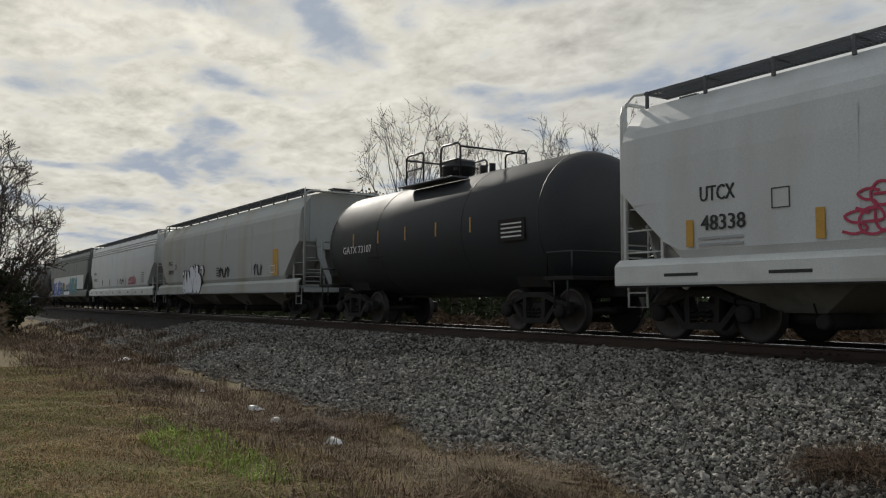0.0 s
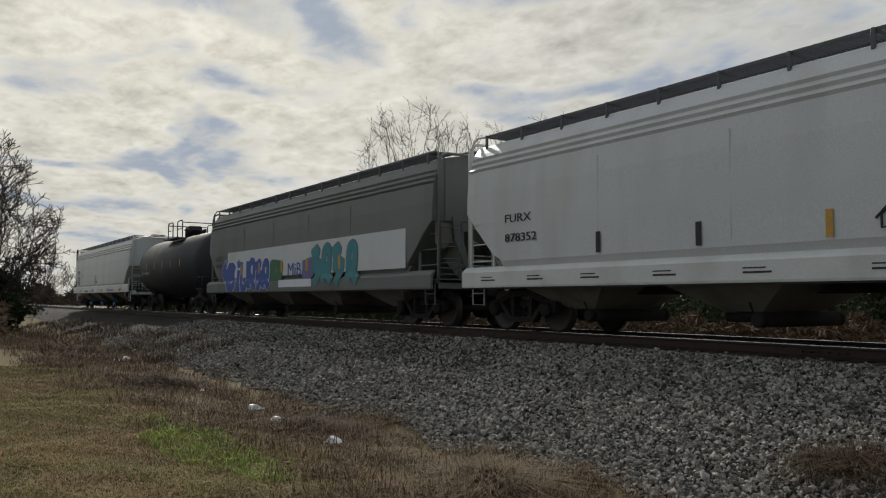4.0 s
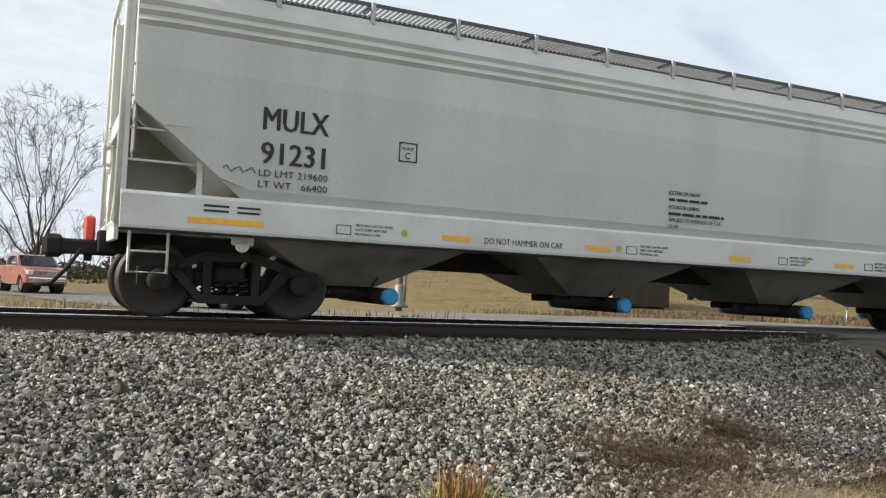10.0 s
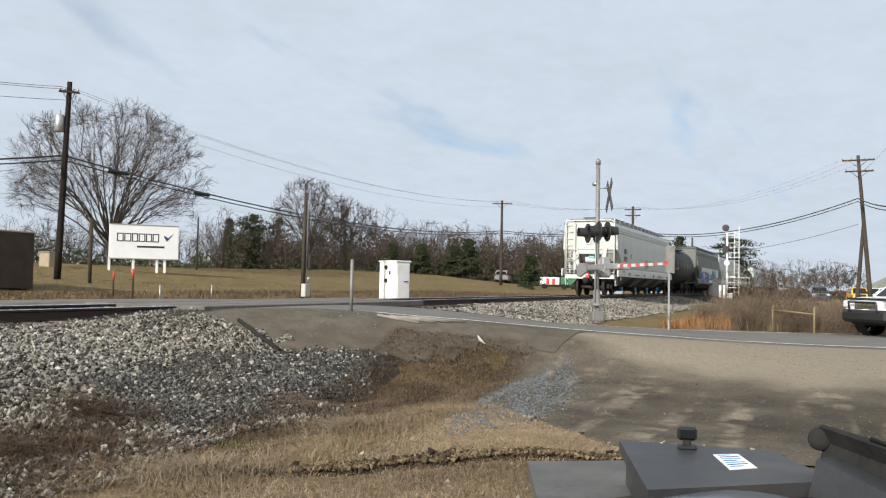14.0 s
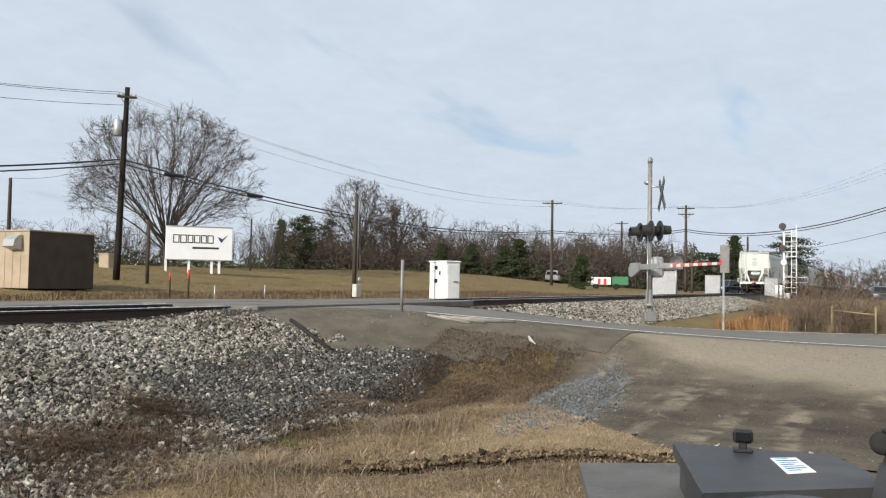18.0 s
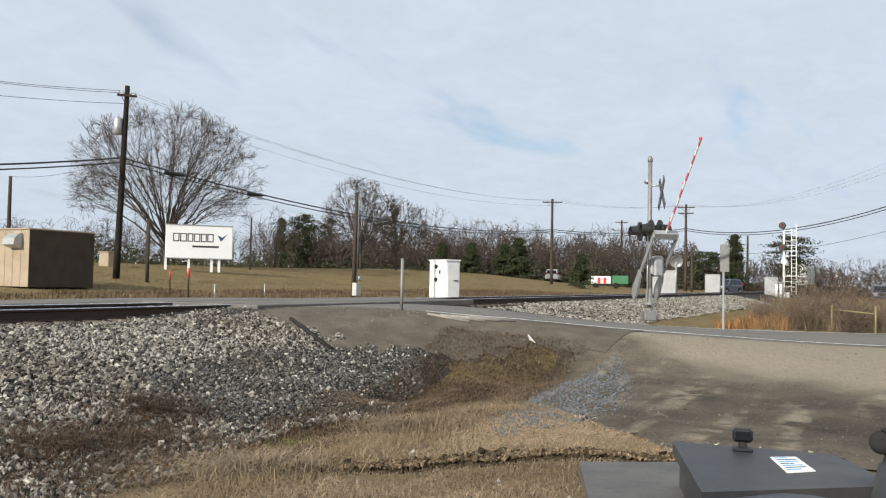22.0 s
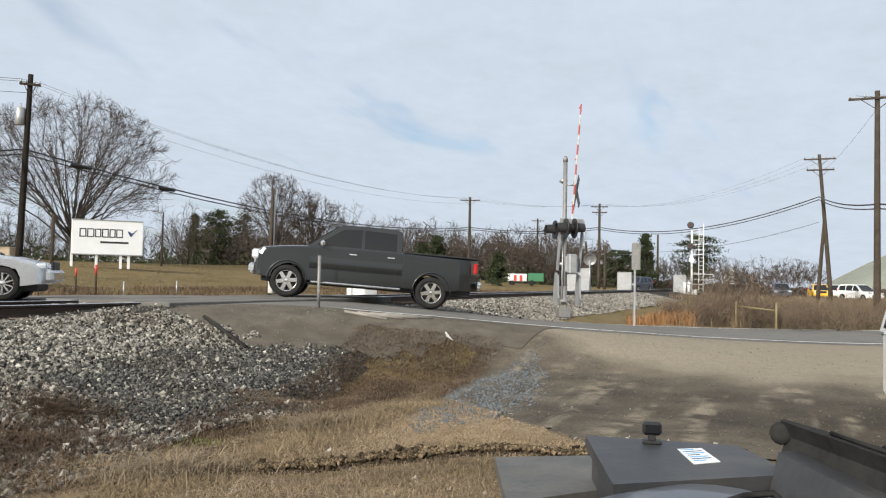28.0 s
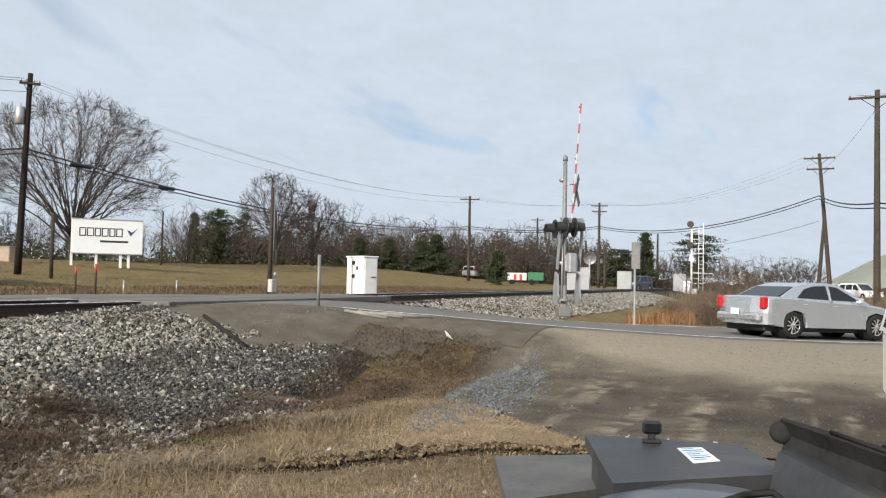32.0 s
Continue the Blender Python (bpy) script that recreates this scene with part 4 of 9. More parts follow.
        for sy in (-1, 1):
            # dark plate added for the shade in the end opening
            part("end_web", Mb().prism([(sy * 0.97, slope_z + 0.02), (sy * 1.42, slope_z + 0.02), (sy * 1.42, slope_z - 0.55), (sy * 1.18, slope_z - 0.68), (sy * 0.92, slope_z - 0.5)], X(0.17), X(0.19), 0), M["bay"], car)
        part("end_platform", Mb().box((X(0.42), 0, 1.1), (0.84, 2.82, 0.09), 0.01).box((X(0.03), 0, 1.04), (0.06, 2.82, 0.24), 0.01), sill_paint, car)
        for y in (-1.38, 1.38):
            part("corner_post", Mb().box((X(0.08), y, 2.62), (0.07, 0.07, 3.0), 0.01), sill_paint, car)
            part("side_brace", Mb().box((X(0.95), y * 1.0, 1.95), (0.07, 0.06, 1.7), 0.01), sill_paint, car)
            sy = 1 if y > 0 else -1
            lad = Mb()
            for k in range(5):
                z = 1.5 + 0.38 * k
                lad.tube([(X(0.08), y, z), (X(0.92), y, z)] if k < 4 else [(X(0.08), y, z), (X(0.5), y, z)], 0.016, 6)
            part("side_ladder", lad, sill_paint, car)
            rail = Mb()
            rail.tube([(X(0.08), y, 3.95), (X(0.1), y, 4.16), (X(0.24), y * 0.95, 4.31), (X(0.75), y * 0.8, 4.31)], 0.025, 8)
            part("roof_grab_rail", rail, sill_paint, car)
            st = Mb().tube([(X(0.18), y * 1.03, 1.06), (X(0.18), y * 1.03, 0.55), (X(0.62), y * 1.03, 0.55), (X(0.62), y * 1.03, 1.06)], 0.022, 6)
            st.tube([(X(0.18), y * 1.03, 0.8), (X(0.62), y * 1.03, 0.8)], 0.016, 6)
            part("stirrup_step", st, sill_paint, car)
            part("jacking_ring", Mb().box((X(1.5), y * 1.05, 1.0), (0.28, 0.04, 0.14), 0.02).turned([(y * 1.05 - 0.02, 0.085), (y * 1.05 + 0.02, 0.085)], (X(1.5), 0, 0.93), 1, 12), sill_paint, car)
        for sy in (-1, 1):
            # a stiff post down the end sheet, then a tapered leg to the platform
            if sy > 0:
                part("end_post", Mb().box((X(0.14 - 0.07), 0.86, 3.30), (0.12, 0.09, 1.5), 0.01), paint, car)
            leg = Mb().loft([[(X(0.02), sy * 0.36, 1.14), (X(0.02), sy * 0.50, 1.14), (X(0.10), sy * 0.50, 1.14), (X(0.10), sy * 0.36, 1.14)],
                             [(X(0.06), sy * 0.66, 2.02), (X(0.06), sy * 0.92, 2.10), (X(0.13), sy * 0.92, 2.10), (X(0.13), sy * 0.66, 2.02)],
                             [(X(0.07), sy * 0.72, slope_z + 0.12), (X(0.07), sy * 0.98, slope_z + 0.12), (X(0.13), sy * 0.98, slope_z + 0.12), (X(0.13), sy * 0.72, slope_z + 0.12)]])
            part("end_leg", leg, paint, car)
            # gusset plates framing the bay under the slope, shade painted into their colour
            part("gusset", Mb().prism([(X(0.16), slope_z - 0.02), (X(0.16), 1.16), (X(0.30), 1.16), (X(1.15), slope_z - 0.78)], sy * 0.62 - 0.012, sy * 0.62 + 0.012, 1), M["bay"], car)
        part("crossover_board", Mb().box((X(0.06), 0, slope_z - 0.14), (0.06, 1.5, 0.22), 0.01), paint, car)
        hoop = [(X(0.02), -1.40, 1.12), (X(0.02), -1.40, 3.95), (X(0.02), -1.35, 4.13), (X(0.02), -1.21, 4.20), (X(0.02), 1.21, 4.20), (X(0.02), 1.35, 4.13), (X(0.02), 1.40, 3.95), (X(0.02), 1.40, 1.12)]
        part("end_hoop", Mb().tube(hoop, 0.035, 8), sill_paint, car, "bent pipe hoop round the car end")
        part("end_ladder", ladder(Mb(), X(0.07), -1.36, 1.15, 2.62, (0, 1), 0.55, 0.38), sill_paint, car)
        part("end_ladder", ladder(Mb(), X(0.05), 0.92, 1.15, 4.15, (0, 1), 0.42, 0.38), sill_paint, car)
        for z in (1.42, 1.55, 1.95):
            for sy in (-1, 1):
                part("hand_rail", Mb().tube([(X(0.1), sy * 1.36, z), (X(0.1), sy * 0.6, z)], 0.016, 6), sill_paint, car)
        cp = Mb().box((X(-0.2), 0, 0.84), (0.7, 0.16, 0.2), 0.03).box((X(-0.62), 0.04, 0.84), (0.26, 0.3, 0.3), 0.06)
        part("coupler", cp, M["iron"], car, "rusty knuckle coupler")
        part("air_hose", Mb().tube([(X(-0.3), -0.3, 0.8), (X(-0.45), -0.36, 0.55), (X(-0.62), -0.3, 0.36), (X(-0.8), -0.2, 0.34)], 0.025, 6), M["rubber"], car)
    part("brake_wheel", Mb().turned([(0.0, 0.27), (0.03, 0.28), (0.03, 0.24), (0.0, 0.24)], (-0.06, 0.86, 2.30), 0, 20, True, True).tube([(-0.06, 0.86, 2.30), (0.1, 0.86, 2.30)], 0.05, 8).box((-0.045, 0.86, 2.30), (0.02, 0.5, 0.04)).box((-0.045, 0.86, 2.30), (0.02, 0.04, 0.5)).box((0.06, 0.86, 2.1), (0.12, 0.22, 0.34), 0.04).box((0.08, 0.86, 1.6), (0.1, 0.16, 0.4), 0.04).tube([(0.06, 0.86, 1.9), (0.06, 0.86, 1.2)], 0.03, 6), sill_paint, car)
    part("air_reservoir", Mb().turned([(-0.45, 0.1), (-0.42, 0.2), (0.42, 0.2), (0.45, 0.1)], (0.5, -0.1, 2.02), 1, 16), sill_paint, car)
    # running boards along the roof
    for s in (-1, 1):
        y = s * 0.98
        rb = part("running_board", Mb().box((L / 2, y - 0.28, 4.30), (L - 0.9, 0.03, 0.05)).box((L / 2, y + 0.28, 4.30), (L - 0.9, 0.03, 0.05)), M["grating"], car, "galvanised roof walkway")
        g = Mb()
        x = 0.45
        while x < L - 0.45:
            g.box((x, y, 4.30), (0.012, 0.55, 0.035))
            x += 0.075
        part("grating", g, M["grating"], rb)
        x = 0.55
        bracket = Mb().box((0, s * 1.30, 4.17), (0.06, 0.05, 0.30), 0.008).box((0, s * 1.12, 4.28), (0.05, 0.4, 0.03)).data("board_bracket")
        bracket.materials.append(M["galv"] if new_car else M["grating"])
        while x < L - 0.4:
            part("board_bracket", bracket, None, rb, "", pose(x, 0, 0))
            x += 1.28
    part("roof_hatch_cover", Mb().box((L / 2, 0, 4.24), (L - 1.2, 0.62, 0.12), 0.04), paint, car)
    for x in (0.55, L - 0.55):
        part("end_walkway", Mb().box((x, 0.1, 4.30), (0.45, 0.9, 0.03), 0.005).box((x, 0.1, 4.38), (0.4, 0.75, 0.04), 0.005), M["grating"], car)
    trucks = [make_truck(car, x) for x in (1.47, L - 1.47)]
    return car, body, trucks


def make_tank(name, label, length=17.0):
    car = thing(name, pose(0, 0, 0), label, "tank car", "freight cars of the train")
    L, R, zc = length, 1.51, 2.30
    prof = [(0.25, 0.05), (0.28, 0.5), (0.36, 0.95), (0.5, 1.24), (0.7, 1.42), (0.95, R)]
    rings = prof + [(L - x, r) for x, r in reversed(prof)]
    tank = part("tank", Mb().turned(rings, (0, 0, zc), 0, 40), M["tank"], car, "glossy black cylindrical tank")
    for x in (1.0, 3.8, L - 3.8, L - 1.0):
        part("weld_band", Mb().turned([(x - 0.02, R + 0.002), (x - 0.02, R + 0.006), (x + 0.02, R + 0.006), (x + 0.02, R + 0.002)], (0, 0, zc), 0, 40, True, True), M["tank"], tank)
    part("centre_sill", Mb().box((L / 2, 0, 0.9), (L + 0.1, 0.4, 0.32), 0.02), M["iron"], car)
    for s, x0 in ((1, 0.0), (-1, L)):
        def X(u):
            return x0 + s * u
        part("end_platform", Mb().box((X(0.45), 0, 1.1), (0.9, 2.9, 0.08), 0.01), M["iron"], car)
        part("saddle", Mb().loft([[(X(1.3), -0.9, 0.95), (X(2.4), -0.9, 0.95), (X(2.4), 0.9, 0.95), (X(1.3), 0.9, 0.95)], [(X(1.4), -1.2, 1.6), (X(2.3), -1.2, 1.6), (X(2.3), 1.2, 1.6), (X(1.4), 1.2, 1.6)]]), M["iron"], car)
        rail = Mb()
        for y in (-1.4, 1.4):
            rail.tube([(X(0.1), y, 1.1), (X(0.1), y, 1.62), (X(0.85), y, 1.62), (X(0.85), y, 1.1)], 0.02, 6)
        rail.tube([(X(0.1), -1.4, 1.62), (X(0.1), 1.4, 1.62)], 0.02, 6)
        part("end_rail", rail, M["black"], car)
        part("coupler", Mb().box((X(-0.35), 0, 0.84), (0.75, 0.16, 0.2), 0.03).box((X(-0.75), 0.04, 0.84), (0.26, 0.3, 0.3), 0.06), M["iron"], car)
        for y in (-1.42, 1.42):
            part("stirrup_step", Mb().tube([(X(0.2), y, 1.1), (X(0.2), y, 0.5), (X(0.6), y, 0.5), (X(0.6), y, 1.1)], 0.02, 6), M["black"], car)
    for s in (-1, 1):
        for k in range(1, 6):
            x = 2.2 + (L - 4.4) * k / 5
            part("reflector", Mb().box((x - 1.2, s * 1.512, 2.36), (0.045, 0.02, 0.34)), M["orangeworn"], car, "worn yellow reflective strip")
    c = L / 2
    part("manway", Mb().turned([(zc + R - 0.1, 0.42), (zc + R + 0.28, 0.42), (zc + R + 0.3, 0.46), (zc + R + 0.36, 0.46), (zc + R + 0.38, 0.3)], (c - 0.3, 0, 0), 2, 20), M["black"], car)
    for dx in (0.55, 0.95, -1.0):
        part("valve", Mb().tube([(c + dx, 0.2, zc + R - 0.05), (c + dx, 0.2, zc + R + 0.3)], 0.08, 10), M["iron"], car)
    for s in (-1, 1):
        part("loading_deck", Mb().box((c, s * 1.0, zc + R - 0.18), (2.6, 0.5, 0.04), 0.005), M["grating"], car)
    # two railed bays with rounded corners, open between them at the manway
    zt = zc + R - 0.15
    for sx in (-1, 1):
        g = Mb()
        for y in (-1.0, 1.0):
            g.tube([(c + sx * 0.42, y, zt), (c + sx * 0.42, y, zt + 0.74), (c + sx * 0.5, y, zt + 0.82), (c + sx * 1.2, y, zt + 0.82), (c + sx * 1.3, y, zt + 0.72), (c + sx * 1.3, y, zt)], 0.028, 6)
            g.tube([(c + sx * 0.42, y, zt + 0.42), (c + sx * 1.3, y, zt + 0.42)], 0.02, 6)
        g.tube([(c + sx * 1.3, -1.0, zt + 0.72), (c + sx * 1.3, 1.0, zt + 0.72)], 0.026, 6)
        part("guard_rail", g, M["black"], car)
    part("housing", Mb().box((c - 0.3, 0, zc + R + 0.34), (0.7, 0.66, 0.36), 0.05), M["black"], car, "black valve housing")
    trucks = [make_truck(car, x) for x in (1.7, L - 1.7)]
    return car, tank, trucks


GAP = 1.25          # between the sill ends of coupled cars
cars = []


def hook(car, length, trucks):
    at = cars[-1][1] + cars[-1][2] + GAP if cars else 0.0
    cars.append((car, at, length, trucks))


HL, TL = 18.3, 12.4
mulx, mulx_body, tr = make_hopper("hopper_car", "clean light grey covered hopper car with black lettering", HL, M["hopper"], M["sill"], new_car=True)
hook(mulx, HL, tr)
tank_a, tank_a_body, tr = make_tank("tank_car", "black tank car with a railed loading deck", TL)
hook(tank_a, TL, tr)
acfx, acfx_body, tr = make_hopper("hopper_car", "dark grey covered hopper car with blue and teal graffiti", 17.9, M["hopper_dark"], M["hopper_dark"])
hook(acfx, 17.9, tr)
furx, furx_body, tr = make_hopper("hopper_car", "white covered hopper car with small red and black graffiti", 17.65, M["hopper_white"], M["sill"])
hook(furx, 17.65, tr)
utcx, utcx_body, tr = make_hopper("hopper_car", "dull grey covered hopper car with large white bubble graffiti", 17.7, M["hopper_tan"], M["hopper_tan"], ribs=False)
hook(utcx, 17.7, tr)
tank_b, tank_b_body, tr = make_tank("tank_car", "black tank car with white stencilled marks", 11.75)
hook(tank_b, 11.75, tr)
utcx2, utcx2_body, tr = make_hopper("hopper_car", "pale grey covered hopper car with red scribbled graffiti", 18.4, M["hopper_white"], M["sill"], ribs=False)
hook(utcx2, 18.4, tr)
# the cars ahead, seen only as the train draws away
ahead = [("hopper_car", "grey covered hopper car further ahead", 17.7, M["hopper_tan"], utcx), ("hopper_car", "white covered hopper car further ahead", 17.65, M["hopper_white"], furx),
         ("hopper_car", "dull grey covered hopper car further ahead", 17.7, M["hopper_tan"], utcx), ("hopper_car", "grey covered hopper car further ahead", 18.3, M["hopper"], mulx)]
for name, label, length, paint, like in ahead:
    at = cars[-1][1] + cars[-1][2] + GAP
    twin = copy_thing(like, pose(0, TRACK_Y, 0))
    tagged(twin, label)
    cars.append((twin, at, length, []))


def train_motion():
    # the wheels of the last car roll
    for _, sets in cars[0][3]:
        for w in sets:
            base = w.matrix_basis.copy()
            walk(w, [(k / 30, base @ Euler((0, SPEED * k / 30 / 0.457, 0)).to_matrix().to_4x4()) for k in range(0, 961)])
    for car, at, length, trucks in cars:
        rows = []
        for t in (0.0, 8.0, 16.0, 24.0, 32.0):
            rows.append((t, pose(rear_x(t) + at, TRACK_Y, 0)))
        walk(car, rows)

# ---- lettering and graffiti on the cars ----
SIDE_Y = -1.606


def letter(car, text, u0, u1, z0, cap, material, y=SIDE_Y, name="lettering"):
    """Stencilled words on the side towards the yard, fitted from u0 to u1 and to their height."""
    ob = words(text, 1.0, material, car, pose(0, 0, 0), name, 0.0015)
    v = np.array([p.co for p in ob.data.vertices])
    lo, hi = v.min(0), v.max(0)
    ob.data.transform(Matrix.Translation((-lo[0], -lo[1], 0)))
    ob.data.transform(Matrix.Diagonal(((u1 - u0) / (hi[0] - lo[0]), cap / (hi[1] - lo[1]), 1, 1)))
    ob.matrix_basis = pose(u0, y, z0, 90, 0, 0)
    if cap > 0.15 and material is not M["inkwhite"]:
        # the stencil's heavy strokes
        twin = ob.data.copy()
        twin.transform(Matrix.Translation((0.016, 0, 0.0012)))
        heavy = new(name, twin)
        heavy.parent = car
        heavy.matrix_basis = ob.matrix_basis
    return ob


def bar(car, u0, u1, z0, z1, material, y=SIDE_Y, name="stencil_bar", label=""):
    return part(name, Mb().box(((u0 + u1) / 2, y, (z0 + z1) / 2), (u1 - u0, 0.006, z1 - z0)), material, car, label)


def frame_mark(car, u0, u1, z0, z1, w, material, y=SIDE_Y):
    mb = Mb()
    for a, b, c, d in ((u0, u1, z0, z0 + w), (u0, u1, z1 - w, z1), (u0, u0 + w, z0, z1), (u1 - w, u1, z0, z1)):
        mb.box(((a + b) / 2, y, (c + d) / 2), (b - a, 0.006, d - c))
    return part("plate_mark", mb, material, car)


def word_bars(car, u0, u1, z0, z1, material, seed, y=SIDE_Y):
    """A line of small writing: plain bars of the words' lengths."""
    rng = random.Random(seed)
    u = u0
    while u < u1 - 0.03:
        w = min(rng.uniform(0.09, 0.24), u1 - u)
        bar(car, u, u + w, z0, z1, material, y)
        u += w + 0.035


SILL_Y = -1.634
# the last car
letter(mulx, "MULX", 1.64, 2.47, 2.38, 0.28, M["ink"])
letter(mulx, "91231", 1.63, 2.44, 1.96, 0.27, M["ink"])
letter(mulx, "LD LMT 219600", 1.62, 2.50, 1.80, 0.085, M["ink"])
letter(mulx, "LT WT   66400", 1.62, 2.50, 1.66, 0.085, M["ink"])
frame_mark(mulx, 3.46, 3.72, 2.17, 2.43, 0.014, M["ink"])
letter(mulx, "PLATE", 3.51, 3.67, 2.33, 0.035, M["ink"])
letter(mulx, "C", 3.55, 3.62, 2.21, 0.085, M["ink"])
letter(mulx, "EXTERIOR PAINT", 7.99, 8.62, 2.12, 0.06, M["ink"])
word_bars(mulx, 7.99, 8.78, 2.025, 2.065, M["ink"], 1)
letter(mulx, "INTERIOR LINING", 7.99, 8.60, 1.90, 0.06, M["ink"])
word_bars(mulx, 7.99, 9.10, 1.805, 1.845, M["ink"], 2)
letter(mulx, "APPLIED TO INTERIOR OF CAR", 7.99, 9.05, 1.70, 0.06, M["ink"])
letter(mulx, "10-19", 7.99, 8.18, 1.60, 0.06, M["ink"])
letter(mulx, "DO NOT HAMMER ON CAR", 4.78, 6.06, 1.155, 0.085, M["ink"], SILL_Y)
letter(mulx, "DO NOT HAMMER ON CAR", 13.2, 14.45, 1.155, 0.085, M["ink"], SILL_Y)
for u0, u1 in ((0.80, 1.71), (4.13, 4.56), (6.45, 6.90), (9.22, 9.67), (11.6, 12.05), (15.1, 15.55), (16.7, 17.5)):
    bar(mulx, u0, u1, 1.165, 1.235, M["orange"], SILL_Y, "reflector", "yellow reflective strip")
for u in (2.8, 7.35, 10.45, 12.5, 15.9):
    for k in range(3):
        letter(mulx, ("SECURE GATES AND", "HATCHES BEFORE", "MOVING CAR")[k % 3], u + 0.1, u + 0.62 - 0.09 * k, 1.262 - 0.058 * k, 0.034, M["ink"], SILL_Y)
    frame_mark(mulx, u - 0.16, u + 0.04, 1.15, 1.27, 0.008, M["ink"], SILL_Y)
greenish = surface("olive_sticker", (0.30, 0.34, 0.04), (0.36, 0.40, 0.06), 9, 0.5, bump=0)
for u in (3.58, 7.05, 10.9):
    part("sticker", Mb().turned([(SILL_Y - 0.004, 0.045), (SILL_Y, 0.045)], (u, 0, 1.22), 1, 12), greenish, mulx)
for k in range(2):
    bar(mulx, 0.98, 1.28, 1.31 + 0.06 * k, 1.335 + 0.06 * k, M["ink"], SILL_Y)
    bar(mulx, 1.38, 1.66, 1.31 + 0.06 * k, 1.335 + 0.06 * k, M["ink"], SILL_Y)
scrawl = [(1.18 + 0.05 * k, SIDE_Y, 1.86 + 0.04 * math.sin(k * 2.1)) for k in range(9)]
part("chalk_scrawl", Mb().tube(scrawl, 0.006, 4), M["ink"], mulx)
# its rear end wall
for k, (w, z) in enumerate(((0.46, 3.52), (0.42, 3.40), (0.30, 3.26), (0.5, 3.14), (0.5, 3.04), (0.44, 2.94), (0.44, 2.84))):
    if k > 1:
        part("stencil_bar", Mb().box((0.112, 0.0, z), (0.006, w, 0.016)), M["ink"], mulx)
for text, z, cap in (("MULX", 3.52, 0.11), ("91231", 3.36, 0.11)):
    ob = letter(mulx, text, 0, 0.44, 0, cap, M["ink"])
    ob.matrix_basis = Matrix.Translation((0.11, 0.22, z)) @ Euler((radians(90), 0, radians(-90))).to_matrix().to_4x4()
eot = part("end_device", Mb().box((-0.2, 0.05, 1.02), (0.14, 0.2, 0.46), 0.03), surface("marker_red", (0.55, 0.06, 0.05), (0.65, 0.09, 0.07), 5, 0.5, bump=0.05), mulx, "red end-of-train device hung on the coupler")
part("marker_lamp", Mb().turned([(-0.3, 0.04), (-0.27, 0.055)], (0, 0.05, 1.14), 0, 12), M["white"], eot)
part("clamp", Mb().box((-0.2, 0.05, 0.76), (0.1, 0.1, 0.2), 0.01), M["iron"], eot)
part("blue_tag", Mb().box((0.27, -0.05, 2.22), (0.02, 0.32, 0.24), 0.004, Euler((0.1, 0.35, 0)).to_matrix()), surface("pale_blue_tag", (0.15, 0.42, 0.55), (0.2, 0.5, 0.62), 5, 0.6, bump=0), mulx, "pale blue tag")


def stroke(car, pts, r, material, y, name="graffiti_stroke"):
    """A flat sprayed line through points of (u, z)."""
    left, right = [], []
    for i, (u, z) in enumerate(pts):
        a, b = pts[max(0, i - 1)], pts[min(len(pts) - 1, i + 1)]
        d = Vector((b[0] - a[0], b[1] - a[1]))
        d = d.normalized() if d.length > 1e-6 else Vector((1, 0))
        left.append((u - d.y * r, y, z + d.x * r))
        right.append((u + d.y * r, y, z - d.x * r))
    mb = Mb()
    back = [[(p[0], y + 0.004, p[2]) for p in row] for row in (left, right)]
    mb.loft([[l, q, (q[0], y + 0.004, q[2]), (l[0], y + 0.004, l[2])] for l, q in zip(left, right)])
    return part(name, mb, material, car)


def blob(car, u, z, w, h, seed, fill, line, y, lobes=3, name="graffiti_letter"):
    """A fat sprayed letter with a dark outline."""
    rng = random.Random(seed)
    ph, k2 = rng.uniform(0, 6), rng.uniform(0.06, 0.14)

    def outline(g):
        return [(u + (w / 2 + g) * math.copysign(abs(math.cos(a)) ** 0.75, math.cos(a)) * (1 + k2 * math.sin(lobes * a + ph)), z + (h / 2 + g) * math.copysign(abs(math.sin(a)) ** 0.75, math.sin(a)) * (1 + k2 * math.cos((lobes - 1) * a + ph))) for a in [2 * math.pi * k / 26 for k in range(26)]]
    ob = part(name, Mb().prism(outline(0.035), y, y + 0.003, 1), line, car)
    part("fill", Mb().prism(outline(0.0), y - 0.004, y, 1), fill, ob)
    part("counter", Mb().prism([(u + w * 0.08 * math.cos(a) * 1.2, z + h * 0.14 * math.sin(a)) for a in [2 * math.pi * k / 10 for k in range(10)]], y - 0.006, y - 0.003, 1), line, ob)
    return ob


SPRAY_WHITE = surface("spray_white", (0.62, 0.63, 0.66), (0.70, 0.71, 0.74), 6, 0.6, bump=0)
SPRAY_BLUE = surface("spray_blue", (0.03, 0.07, 0.25), (0.05, 0.10, 0.34), 4, 0.6, bump=0)
SPRAY_TEAL = surface("spray_teal", (0.02, 0.16, 0.19), (0.05, 0.24, 0.27), 3, 0.6, bump=0)
SPRAY_VIOLET = surface("spray_violet", (0.12, 0.10, 0.22), (0.17, 0.14, 0.28), 3, 0.6, bump=0)
SPRAY_RED = surface("spray_red", (0.35, 0.03, 0.07), (0.45, 0.05, 0.10), 6, 0.6, bump=0)
SPRAY_GREEN = surface("spray_green", (0.03, 0.10, 0.05), (0.05, 0.15, 0.07), 3, 0.6, bump=0)
RUSTY = surface("rusty_streak", (0.42, 0.24, 0.04), (0.52, 0.30, 0.06), 6, 0.7, bump=0)


